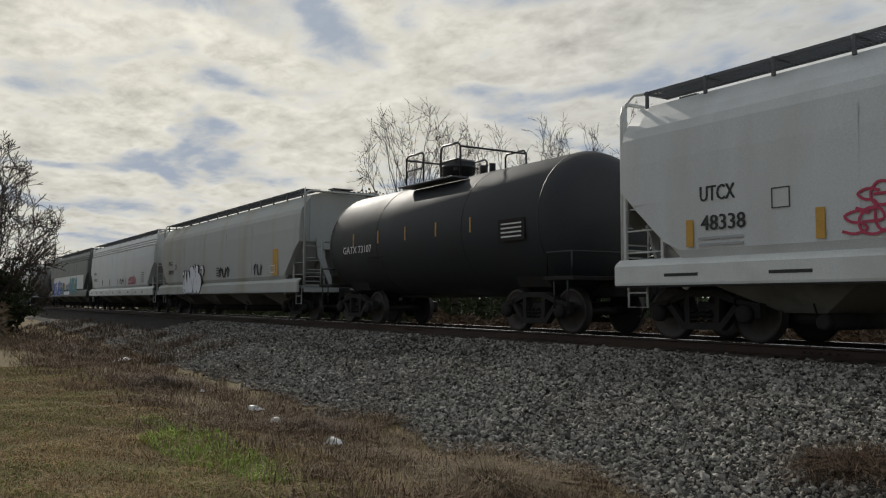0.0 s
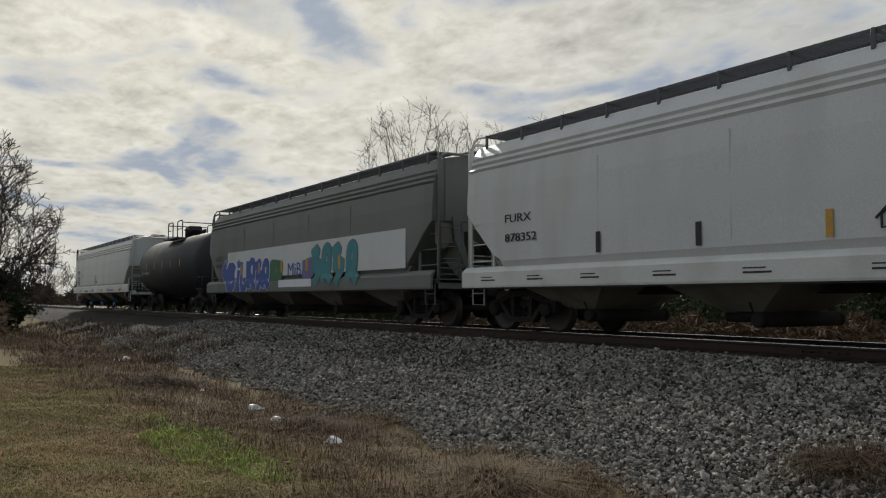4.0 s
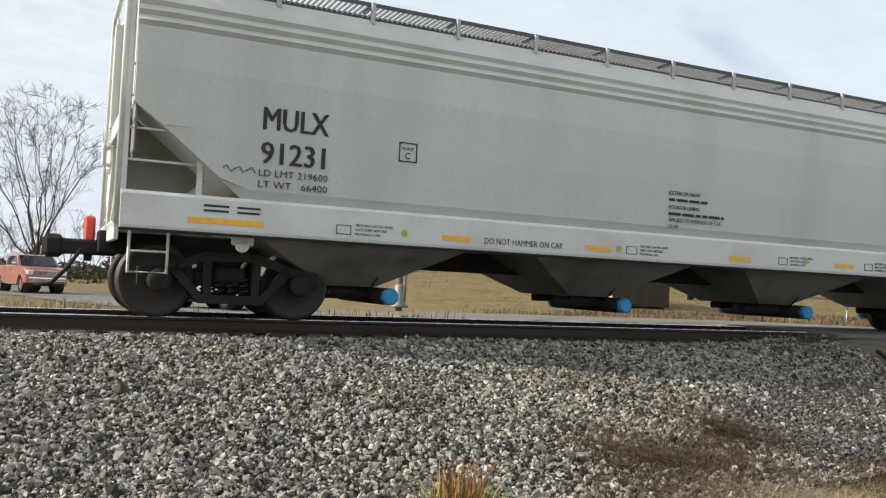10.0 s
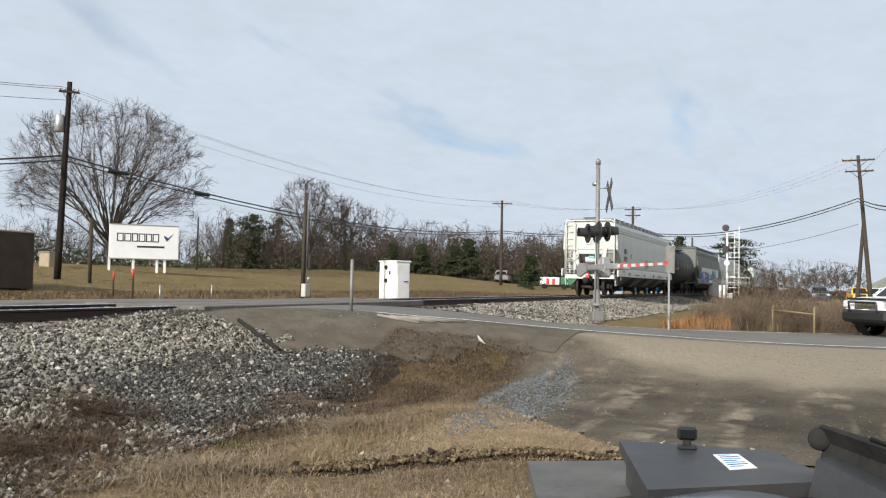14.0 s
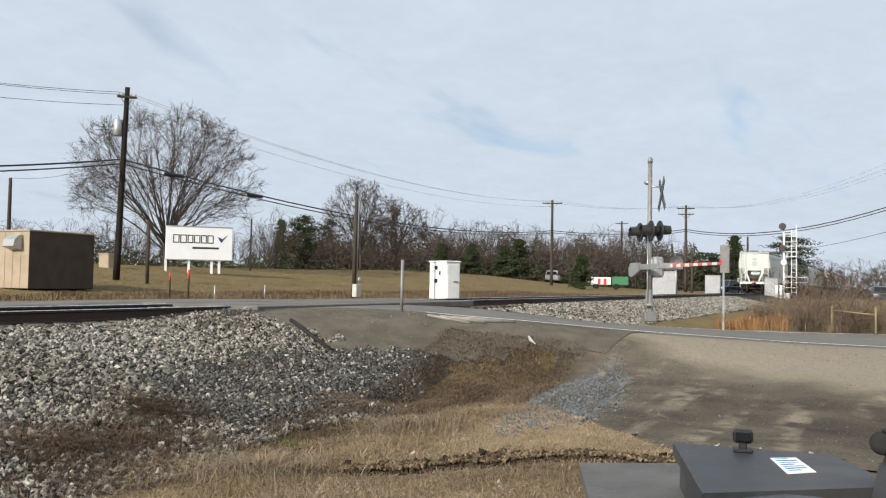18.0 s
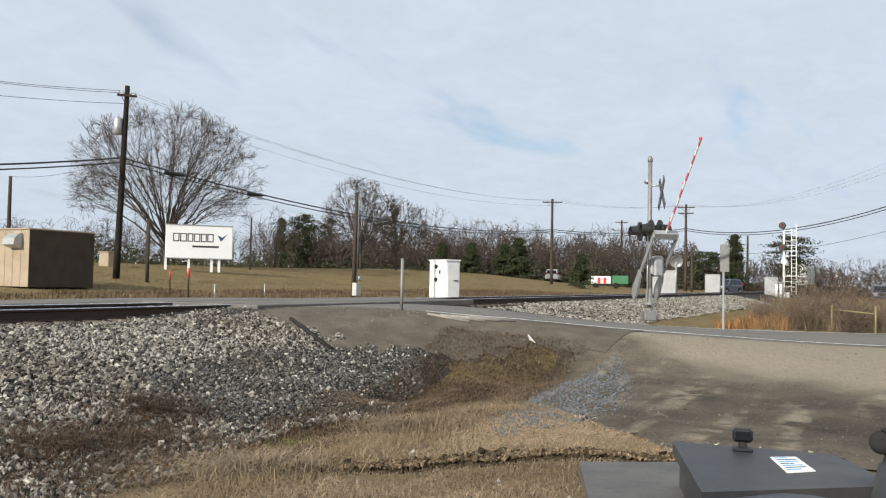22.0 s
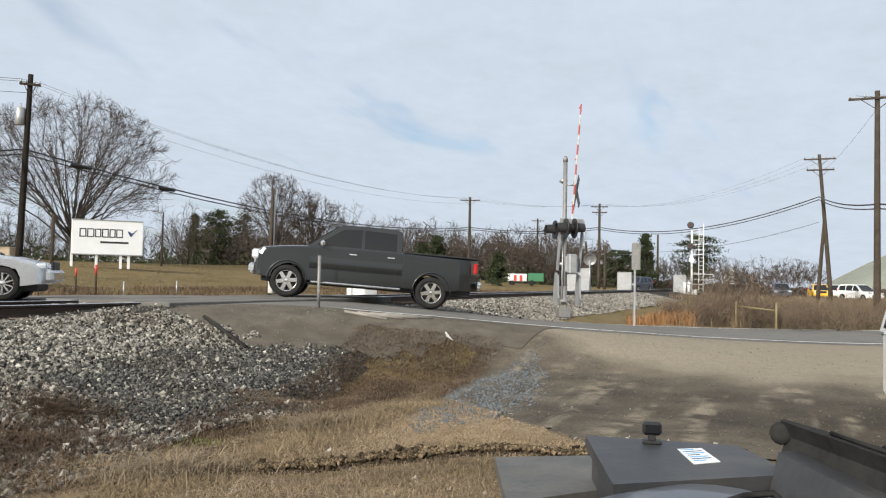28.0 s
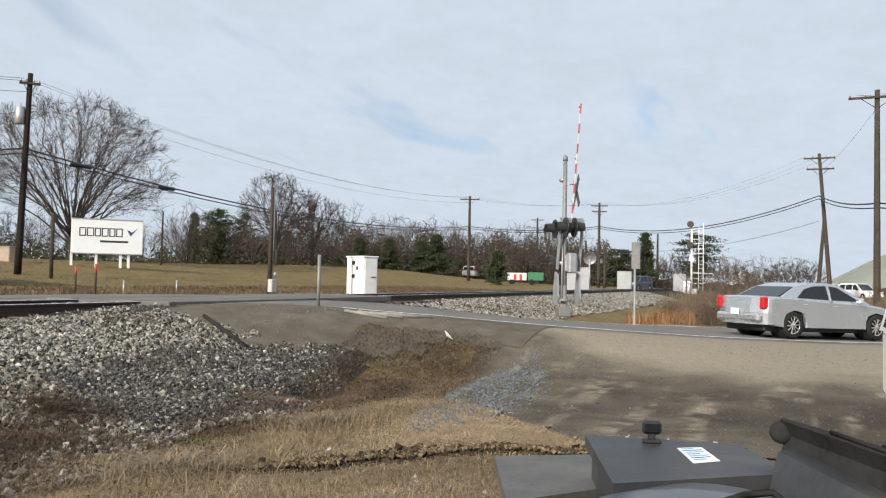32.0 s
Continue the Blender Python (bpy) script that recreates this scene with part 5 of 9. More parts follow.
STROKES = {
    "s": [[(1, 0.88), (0.55, 1.0), (0.08, 0.82), (0.28, 0.55), (0.78, 0.42), (0.92, 0.16), (0.45, 0.0), (0.0, 0.12)]],
    "e": [[(0.15, 0.5), (0.9, 0.56), (0.8, 0.95), (0.3, 1.0), (0.0, 0.6), (0.1, 0.15), (0.55, 0.0), (0.95, 0.14)]],
    "i": [[(0.5, 0.62), (0.42, 0.3), (0.4, 0.02), (0.75, 0.04)], [(0.42, 0.92), (0.6, 0.95)]],
    "u": [[(0.0, 1.0), (0.02, 0.35), (0.3, 0.02), (0.7, 0.05), (0.95, 0.4), (1.0, 1.0)]],
    "b": [[(0.0, 0.0), (0.0, 1.0), (0.6, 1.0), (0.72, 0.74), (0.15, 0.56), (0.82, 0.46), (0.86, 0.12), (0.0, 0.0)]],
    "r": [[(0.0, 0.0), (0.05, 1.0), (0.8, 0.95), (0.75, 0.6), (0.1, 0.5)], [(0.4, 0.5), (0.95, 0.0)]],
    "n": [[(0.0, 0.0), (0.05, 1.0), (0.85, 0.05), (0.95, 1.0)]],
    "a": [[(0.0, 0.0), (0.45, 1.0), (0.95, 0.0)], [(0.2, 0.35), (0.75, 0.38)]],
    "k": [[(0.05, 0.0), (0.0, 1.0)], [(0.95, 1.0), (0.15, 0.5), (0.95, 0.0)]],
    "z": [[(0.0, 0.9), (0.6, 1.0), (0.1, 0.42), (0.95, 0.56), (0.4, 0.0)]],
    "l": [[(0.1, 0.1), (0.2, 0.92), (0.8, 0.96), (0.7, 0.3), (0.2, 0.5), (0.95, 0.05)]],
    "arrow": [[(1.0, 0.45), (0.4, 0.5), (0.0, 0.5)], [(0.5, 0.95), (0.02, 0.5), (0.55, 0.1)]],
}


def side_y(z):
    """Where the car's side lies at a height: the sill stands a little proud."""
    return SIDE_Y + (SILL_Y - SIDE_Y) * min(1.0, max(0.0, (1.36 - z) / 0.05))


def sprayed(car, pts, r, material, proud, name, parent=None):
    """A flat sprayed band with square ends along a smoothed line, bent to the car's side."""
    fine = []
    for i in range(len(pts) - 1):
        p0, p1, p2, p3 = (Vector(pts[max(0, min(len(pts) - 1, i + k))]) for k in (-1, 0, 1, 2))
        for k in range(5):
            t = k / 5
            fine.append(0.5 * ((2 * p1) + (p2 - p0) * t + (2 * p0 - 5 * p1 + 4 * p2 - p3) * t * t + (3 * p1 - p0 - 3 * p2 + p3) * t**3))
    fine.append(Vector(pts[-1]))
    d0, d1 = (fine[0] - fine[1]).normalized(), (fine[-1] - fine[-2]).normalized()
    fine = [fine[0] + d0 * r * 0.7] + fine + [fine[-1] + d1 * r * 0.7]
    rings = []
    for i, p in enumerate(fine):
        d = (fine[min(len(fine) - 1, i + 1)] - fine[max(0, i - 1)]).normalized()
        row = []
        for k in (-1, -0.5, 0, 0.5, 1):
            u, z = p.x - d.y * r * k, max(0.94, p.y + d.x * r * k)
            row.append((u, side_y(z) - proud - 0.003 * i / len(fine), z))
        rings.append(row + [(u, y + 0.003, z) for u, y, z in reversed(row)])
    return part(name, Mb().loft(rings), material, parent or car)


def throw_up(car, kind, u, z, w, h, r, fill, line, layer, edge=0.045):
    """One fat sprayed letter with an outline round it."""
    first = None
    for pts in STROKES[kind]:
        ln = [(u + a * w, z + b * h) for a, b in pts]
        ob = sprayed(car, ln, r + edge, line, 0.004 + layer * 0.0005, "graffiti_letter", first)
        first = first or ob
    for pts in STROKES[kind]:
        sprayed(car, [(u + a * w, z + b * h) for a, b in pts], r, fill, 0.010 + layer * 0.0005, "fill", first)
    return first


def curl(u, z, w, h, turns, n=26, ph=0.0):
    return [(u + w * (k / n - 0.5) + 0.12 * w * math.sin(turns * 2 * math.pi * k / n + ph), z + h / 2 * math.sin(turns * 2 * math.pi * k / n * 1.37 + ph * 2)) for k in range(n + 1)]


def at(car_index):
    return cars[car_index][1]


# dark car with the pale panel and blue letters
o = at(2)
part("pale_panel", Mb().box(((35.85 - o + 16.6) / 2, -1.605, 1.95), (16.6 - 35.85 + o, 0.006, 1.0)), M["hopper_white"], acfx, "pale painted-over panel")
part("pale_panel", Mb().box(((41.3 - o + 44.0 - o) / 2, -1.637, 1.18), (2.7, 0.006, 0.24)), SPRAY_WHITE, acfx)
FADED = surface("faded_stencil", (0.075, 0.08, 0.075), (0.11, 0.115, 0.105), 7, 0.7, bump=0)
letter(acfx, "ACFX", 1.15, 1.95, 2.16, 0.2, FADED)
letter(acfx, "67998", 1.15, 1.95, 1.86, 0.2, FADED)
for k, (kind, u, w, z, h) in enumerate((("arrow", 35.35, 0.55, 1.5, 0.5), ("e", 35.9, 0.72, 1.16, 0.72), ("s", 36.2, 0.5, 1.2, 0.7), ("i", 36.95, 0.45, 1.16, 0.85), ("u", 37.5, 0.7, 1.18, 0.75), ("l", 38.3, 0.7, 1.18, 0.8), ("z", 39.1, 0.65, 1.18, 0.75), ("l", 39.75, 0.6, 1.2, 0.7))):
    throw_up(acfx, kind, u - o, z - 0.12, w, h + 0.14, 0.15, SPRAY_BLUE, SPRAY_WHITE, k, 0.03)
blob(acfx, 41.0 - o, 1.62, 1.2, 0.75, 70, SPRAY_GREEN, M["hopper_dark"], -1.613, 4)
letter(acfx, "MiB", 42.05 - o, 43.15 - o, 1.42, 0.42, SPRAY_BLUE, -1.614, "graffiti_letters")
blob(acfx, 43.7 - o, 1.62, 0.9, 0.6, 71, SPRAY_VIOLET, SPRAY_TEAL, -1.613, 5)
for k, (kind, u) in enumerate((("z", 44.1), ("l", 44.8), ("z", 45.6), ("l", 46.5))):
    throw_up(acfx, kind, u - o, 1.2, 0.6, 0.95, 0.14, SPRAY_TEAL, M["hopper_dark"], k)
for u in (37.4, 39.3, 41.45, 43.55, 45.9):
    bar(acfx, u - o, u - o + 0.14, 1.55, 1.95, RUSTY, -1.620, "reflector", "worn yellow reflective strip")
# white car with thin tags
o = at(3)
letter(furx, "FURX", 53.98 - o, 54.85 - o, 2.26, 0.17, M["ink"])
letter(furx, "878352", 53.98 - o, 55.02 - o, 1.86, 0.17, M["ink"])
for u in (56.75, 59.05, 61.3, 63.58, 66.05):
    bar(furx, u - o, u - o + 0.11, 1.52, 1.9, RUSTY if u > 60 else M["ink"], SIDE_Y - 0.004, "reflector", "worn reflective strip")
stroke(furx, curl(62.55 - o, 1.72, 1.1, 0.3, 4), 0.02, M["ink"], SIDE_Y - 0.003)
for k, kind in enumerate("sesuese"):
    throw_up(furx, kind, 64.3 - o + 0.23 * k, 1.54 + 0.03 * (k % 2), 0.38, 0.30 + 0.05 * (k % 3), 0.014, SPRAY_RED, SPRAY_RED, k, 0.003)
sprayed(furx, [(64.2 - o, 1.62), (65.0 - o, 1.55), (66.2 - o, 1.72)], 0.016, SPRAY_RED, 0.012, "graffiti_stroke")
for k in range(6):
    bar(furx, 67.4 - o, 68.1 - o - 0.05 * (k % 3), 2.1 - 0.1 * k, 2.13 - 0.1 * k, M["ink"])
for u in (0.8, 2.4, 4.0, 5.8, 7.6, 9.6, 11.8, 13.6, 15.2):
    bar(furx, u, u + 0.5, 1.06, 1.09, M["ink"], SILL_Y)
    bar(furx, u, u + 0.4, 1.13, 1.15, M["ink"], SILL_Y)
# dull grey car with white bubble letters
o = at(4)
letter(utcx, "UTCX", 73.0 - o, 73.68 - o, 2.28, 0.19, M["ink"])
letter(utcx, "58429", 73.05 - o, 73.9 - o, 1.86, 0.19, M["ink"])
frame_mark(utcx, 74.2 - o, 74.45 - o, 2.05, 2.3, 0.012, M["ink"])
def bubble(car, pts, fill, line, layer, edge=0.028):
    """A fat closed letter form, its corners rounded, with a thin dark edge; pts (u, z)."""
    n, smooth_pts = len(pts), []
    for i in range(n):
        p0, p1, p2, p3 = (Vector(pts[(i + k) % n]) for k in (-1, 0, 1, 2))
        for k in range(3):
            t = k / 3
            smooth_pts.append(0.5 * ((2 * p1) + (p2 - p0) * t + (2 * p0 - 5 * p1 + 4 * p2 - p3) * t * t + (3 * p1 - p0 - 3 * p2 + p3) * t**3))
    area = sum(a.x * b.y - b.x * a.y for a, b in zip(smooth_pts, smooth_pts[1:] + smooth_pts[:1]))
    rim = []
    for i, p in enumerate(smooth_pts):
        d = (smooth_pts[(i + 1) % len(smooth_pts)] - smooth_pts[i - 1]).normalized()
        rim.append(p + Vector((d.y, -d.x)) * edge * (1 if area > 0 else -1))
    y = SILL_Y - 0.004 - 0.002 * layer
    ob = part("graffiti_letter", Mb().prism([tuple(p) for p in rim], y, SIDE_Y + 0.004, 1), line, car)
    part("fill", Mb().prism([tuple(p) for p in smooth_pts], y - 0.003, y, 1), fill, ob)
    return ob


B0 = 75.6 - o
bubble(utcx, [(B0 + 0.02, 1.70), (B0, 1.84), (B0 + 0.10, 1.94), (B0 + 0.19, 1.92), (B0 + 0.2, 1.82), (B0 + 0.1, 1.76)], SPRAY_WHITE, M["ink"], 0)
bubble(utcx, [(B0 + 0.1, 1.25), (B0 + 0.16, 1.06), (B0 + 0.34, 0.95), (B0 + 0.55, 0.96), (B0 + 0.66, 1.1), (B0 + 0.75, 1.32), (B0 + 0.58, 1.63), (B0 + 0.55, 1.9), (B0 + 0.44, 1.96), (B0 + 0.34, 1.86), (B0 + 0.36, 1.62), (B0 + 0.2, 1.54), (B0 + 0.13, 1.38)], SPRAY_WHITE, M["ink"], 1)
bubble(utcx, [(B0 + 0.65, 1.04), (B0 + 0.78, 0.96), (B0 + 1.0, 0.98), (B0 + 1.07, 1.13), (B0 + 1.2, 1.32), (B0 + 1.13, 1.6), (B0 + 0.92, 1.92), (B0 + 0.84, 1.84), (B0 + 0.74, 1.36)], SPRAY_WHITE, M["ink"], 2)
bubble(utcx, [(B0 + 1.05, 1.04), (B0 + 1.2, 0.96), (B0 + 1.46, 0.98), (B0 + 1.6, 1.1), (B0 + 1.66, 1.32), (B0 + 1.76, 1.6), (B0 + 1.8, 1.88), (B0 + 1.65, 2.08), (B0 + 1.4, 2.13), (B0 + 1.2, 2.04), (B0 + 1.22, 1.66), (B0 + 1.17, 1.32)], SPRAY_WHITE, M["ink"], 3)
bubble(utcx, [(B0 + 1.7, 1.22), (B0 + 1.72, 1.07), (B0 + 1.9, 0.96), (B0 + 2.12, 0.97), (B0 + 2.23, 1.13), (B0 + 2.26, 1.32), (B0 + 2.16, 1.54), (B0 + 1.98, 1.8), (B0 + 1.86, 2.18), (B0 + 1.82, 1.86), (B0 + 1.78, 1.48)], SPRAY_WHITE, M["ink"], 4)
bubble(utcx, [(B0 + 2.22, 1.22), (B0 + 2.27, 1.04), (B0 + 2.48, 0.95), (B0 + 2.7, 1.04), (B0 + 2.88, 1.35), (B0 + 2.84, 1.6), (B0 + 2.6, 1.78), (B0 + 2.42, 1.82), (B0 + 2.43, 2.06), (B0 + 2.26, 2.15), (B0 + 2.08, 2.1), (B0 + 2.03, 1.9), (B0 + 2.12, 1.6), (B0 + 2.26, 1.42)], SPRAY_WHITE, M["ink"], 5)
bubble(utcx, [(B0 + 2.7, 1.94), (B0 + 2.84, 2.08), (B0 + 3.06, 2.08), (B0 + 3.18, 1.9), (B0 + 3.1, 1.73), (B0 + 2.96, 1.74), (B0 + 3.02, 1.88), (B0 + 2.88, 1.98)], SPRAY_WHITE, M["ink"], 0)
for u in (0.34, 1.5):
    stroke(utcx, [(B0 + u, 1.5), (B0 + u + 0.06, 1.3)], 0.012, M["ink"], SILL_Y - 0.022)
letter(utcx, "TCi", B0 + 0.2, B0 + 0.46, 1.0, 0.13, M["ink"], SILL_Y - 0.012)
stroke(utcx, curl(81.4 - o, 1.75, 1.3, 0.4, 4), 0.03, M["ink"], SIDE_Y - 0.003)
for k in range(4):
    bar(utcx, 80.4 - o, 80.75 - o, 1.62 + 0.1 * k, 1.66 + 0.1 * k, M["ink"])
stroke(utcx, curl(85.2 - o, 1.75, 0.9, 0.4, 3), 0.02, M["ink"], SIDE_Y - 0.003)
frame_mark(utcx, 86.4 - o, 86.85 - o, 1.6, 1.86, 0.03, M["inkwhite"])
part("rust_stain", Mb().box((85.9 - o + 1.0, SIDE_Y + 0.002, 1.95), (0.5, 0.004, 0.9)), RUSTY, utcx, "ochre rust stain")
# stencils on the tank cars
ink_grey = surface("dusty_stencil", (0.20, 0.205, 0.21), (0.27, 0.275, 0.28), 7, 0.7, bump=0)
o = at(1)
y0 = -math.sqrt(1.522**2 - 0.30**2) - 0.004
letter(tank_a, "SHPX", 1.45, 1.98, 1.93, 0.15, ink_grey, y0)
word_bars(tank_a, 2.12, 3.0, 1.95, 2.06, ink_grey, 5, y0)
# the second tank car and the pale car ahead of it
o = at(5)


def tank_letter(text, u0, u1, z0, cap):
    zc, R = 2.30, 1.51
    y = -math.sqrt(max(0.0, (R + 0.008)**2 - (z0 + cap / 2 - zc)**2))
    letter(tank_b, text, u0 - o, u1 - o, z0, cap, M["inkwhite"], y - 0.004)


tank_letter("GATX 73107", 92.0, 93.75, 1.98, 0.2)
part("placard", Mb().box((100.1 - o, -1.526, 2.14), (0.9, 0.02, 0.46)), M["iron"], tank_b, "faded stencil panel")
for k in range(4):
    part("stencil_bar", Mb().box((100.1 - o, -1.54, 2.0 + 0.09 * k), (0.7, 0.006, 0.03)), M["inkwhite"], tank_b)
for k in range(2):
    part("stencil_bar", Mb().box((94 - o, -1.49, 1.82 - 0.1 * k), (1.0, 0.006, 0.03)), M["iron"], tank_b)
o = at(6)
letter(utcx2, "UTCX", 105.14 - o, 105.8 - o, 2.22, 0.24, M["ink"])
letter(utcx2, "48338", 105.15 - o, 105.98 - o, 1.76, 0.24, M["ink"])
frame_mark(utcx2, 106.45 - o, 106.75 - o, 2.0, 2.3, 0.014, M["ink"])
for u in (104.86, 107.15, 110.2, 112.6):
    bar(utcx2, u - o, u - o + 0.14, 1.52, 1.95, RUSTY, SIDE_Y - 0.002, "reflector", "worn yellow reflective strip")
for k, (kind, u, z, w, h) in enumerate((("s", 107.55, 1.55, 0.36, 0.3), ("e", 107.78, 1.53, 0.36, 0.34), ("u", 108.0, 1.56, 0.34, 0.34), ("e", 108.2, 1.54, 0.36, 0.3), ("s", 107.75, 1.85, 0.3, 0.28), ("e", 107.95, 1.9, 0.3, 0.3))):
    throw_up(utcx2, kind, u - o, z, w, h, 0.016, SPRAY_RED, SPRAY_RED, k, 0.003)
for k in range(2):
    bar(utcx2, 105.1 - o, 105.95 - o, 1.62 - 0.1 * k, 1.66 - 0.1 * k, surface("faded_ink", (0.3, 0.31, 0.31), (0.35, 0.36, 0.36), 9, 0.7, bump=0))
for u in (1.2, 3.2, 5.6, 8, 11, 14):
    bar(utcx2, u, u + 0.7, 1.06, 1.11, M["ink"], SILL_Y)

# ---- fixtures beside the crossing ----
def signal_head(parent, x, y, z, turn, lens_material):
    """A round crossing light: backboard, hood, lens; faces local +y turned about z."""
    m = pose(x, y, z, 0, 0, turn)
    board = part("backboard", Mb().turned([(-0.02, 0.30), (0.01, 0.30), (0.015, 0.28)], (0, 0, 0), 1, 28), M["black"], parent, "round black backboard", m)
    part("lamp_housing", Mb().turned([(-0.22, 0.06), (-0.2, 0.13), (-0.02, 0.16)], (0, 0, 0), 1, 16), M["black"], board)
    hood = [[(r * math.cos(a), w, r * math.sin(a)) for a in [math.radians(-40 + 260 * k / 18) for k in range(19)]] for w, r in ((0.01, 0.165), (0.30, 0.15), (0.30, 0.158), (0.01, 0.173))]
    part("hood", Mb().loft(hood + [hood[0]], closed=False, cap=False), M["black"], board)
    part("lens", Mb().turned([(0.0, 0.15), (0.02, 0.14), (0.035, 0.08), (0.04, 0.01)], (0, 0, 0), 1, 20), lens_material, board, "dark red lens")
    return board


FADED_RED = surface("faded_red_sheeting", (0.36, 0.075, 0.07), (0.46, 0.11, 0.10), 9, 0.6, bump=0.05)
FADED_WHITE = surface("faded_white_sheeting", (0.48, 0.47, 0.46), (0.58, 0.57, 0.55), 9, 0.6, bump=0.05)
redlens = surface("dark_red_lens", (0.12, 0.006, 0.006), (0.16, 0.01, 0.01), 5, 0.15, bump=0)


def make_crossing_signal(place, turn, label):
    """A flashing-light mast with a gate; local +x: the way the lowered arm points."""
    ob = thing("crossing_signal", pose(*place, 0, 0, turn), label, "crossing signal", "crossing signals")
    part("foundation", Mb().box((0, 0, 0.06), (0.36, 0.36, 0.3), 0.03), M["mastgrey"], ob)
    mast = part("mast", Mb().tube([(0, 0, 0.3), (0, 0, 1.3), (0, 0, 4.75)], [0.072, 0.07, 0.064], 14), M["mastgrey"], ob, "weathered grey steel mast")
    part("mast_cap", Mb().turned([(4.7, 0.075), (4.82, 0.075), (4.88, 0.03)], (0, 0, 0), 2, 14), M["mastgrey"], mast)
    part("mast_base", Mb().turned([(0.38, 0.2), (0.42, 0.2), (0.48, 0.11), (0.85, 0.1), (0.88, 0.075)], (0, 0, 0), 2, 16), M["mastgrey"], mast)
    # crossbuck
    cb = part("crossbuck_arm", Mb().tube([(0, 0, 3.98), (0.1, 0.28, 3.98)], 0.025, 6), M["galv"], ob)
    for a in (45, -45):
        bl = part("crossbuck_blade", Mb().box((0, 0, 0), (1.22, 0.02, 0.23), 0.004), M["grating"], cb, "crossbuck blade seen from its bare back", pose(0.1, 0.32 + 0.022 * (a > 0), 3.75, 0, a, -9))
        part("blade_face", Mb().box((0, 0.011, 0), (1.2, 0.003, 0.21)), M["white"], bl)
        for k in (-0.34, 0.34):
            part("lettering", Mb().box((k, 0.012, 0), (0.34, 0.004, 0.09)), M["ink"], bl)
    # lights
    bar = part("light_bar", Mb().tube([(-0.55, 0, 2.62), (0.55, 0, 2.62)], 0.035, 8).box((0, 0, 2.62), (0.2, 0.2, 0.2), 0.02), M["galv"], ob)
    for s in (-1, 1):
        signal_head(bar, s * 0.5, 0.14, 2.62, 0, redlens)
        signal_head(bar, s * 0.5, -0.14, 2.62, 180, redlens)
    part("bell", Mb().turned([(4.05, 0.05), (4.08, 0.12), (4.16, 0.13), (4.2, 0.05)], (-0.16, 0, 0), 2, 14), M["galv"], ob)
    # gate mechanism
    box = part("gate_mechanism", Mb().box((-0.05, 0.22, 1.55), (0.62, 0.28, 0.62), 0.05).box((-0.05, 0.1, 1.55), (0.3, 0.16, 0.5), 0.02), M["galv"], ob, "grey gate machine housing")
    part("mechanism_door", Mb().box((-0.05, 0.37, 1.55), (0.5, 0.02, 0.5), 0.01), M["galv"], box)
    part("conduit", Mb().tube([(0.1, -0.08, 0.4), (0.12, -0.1, 1.2), (0.05, -0.06, 2.5)], 0.02, 6), M["galv"], ob)
    # the arm turns about its pivot at the mechanism
    arm = part("gate_arm", Mb().box((0.55, 0.5, 0.0), (1.6, 0.05, 0.16), 0.01).box((0.55, -0.2, 0.0), (1.5, 0.05, 0.16), 0.01).tube([(0, 0.5, 0), (0, -0.2, 0)], 0.06, 10), M["galv"], ob, "counterweighted gate arm", pose(0, 0, 1.55))
    for k in range(12):
        x0 = 1.25 + k * 0.30
        part("stripe_red" if k % 2 else "stripe_white", Mb().box((x0 + 0.15, 0.15, 0.02), (0.30, 0.03, 0.10 - 0.003 * k), 0.004), FADED_RED if k % 2 else FADED_WHITE, arm)
    part("arm_bracket", Mb().prism([(1.2, -0.08), (1.4, -0.06), (1.4, 0.1), (1.2, 0.1)], -0.2, 0.5, 1), M["galv"], arm)
    for x in (1.9, 3.2, 4.75):
        part("arm_light", Mb().turned([(0.05, 0.02), (0.06, 0.03), (0.11, 0.03), (0.12, 0.012)], (x, 0.15, 0), 2, 10), M["red"], arm, "small red gate light")
    for y in (-0.2, 0.5):
        w = Mb().prism([(-0.35, -0.12), (-1.0, -0.3), (-1.25, -0.26), (-1.3, -0.02), (-1.1, 0.14), (-0.3, 0.14)], y - 0.03, y + 0.03, 1)
        part("counterweight", w, M["galv"], arm, "grey cast counterweight")
    return ob, arm


mast_near, gate_near = make_crossing_signal(spot(-76.2, 26.2, -0.46), 213, "railway crossing signal with crossbuck, lights and striped gate")
mast_far, gate_far = make_crossing_signal((7.0, 17.0, ground_z(7, 17)), 40, "railway crossing signal beyond the track with lowered gate")


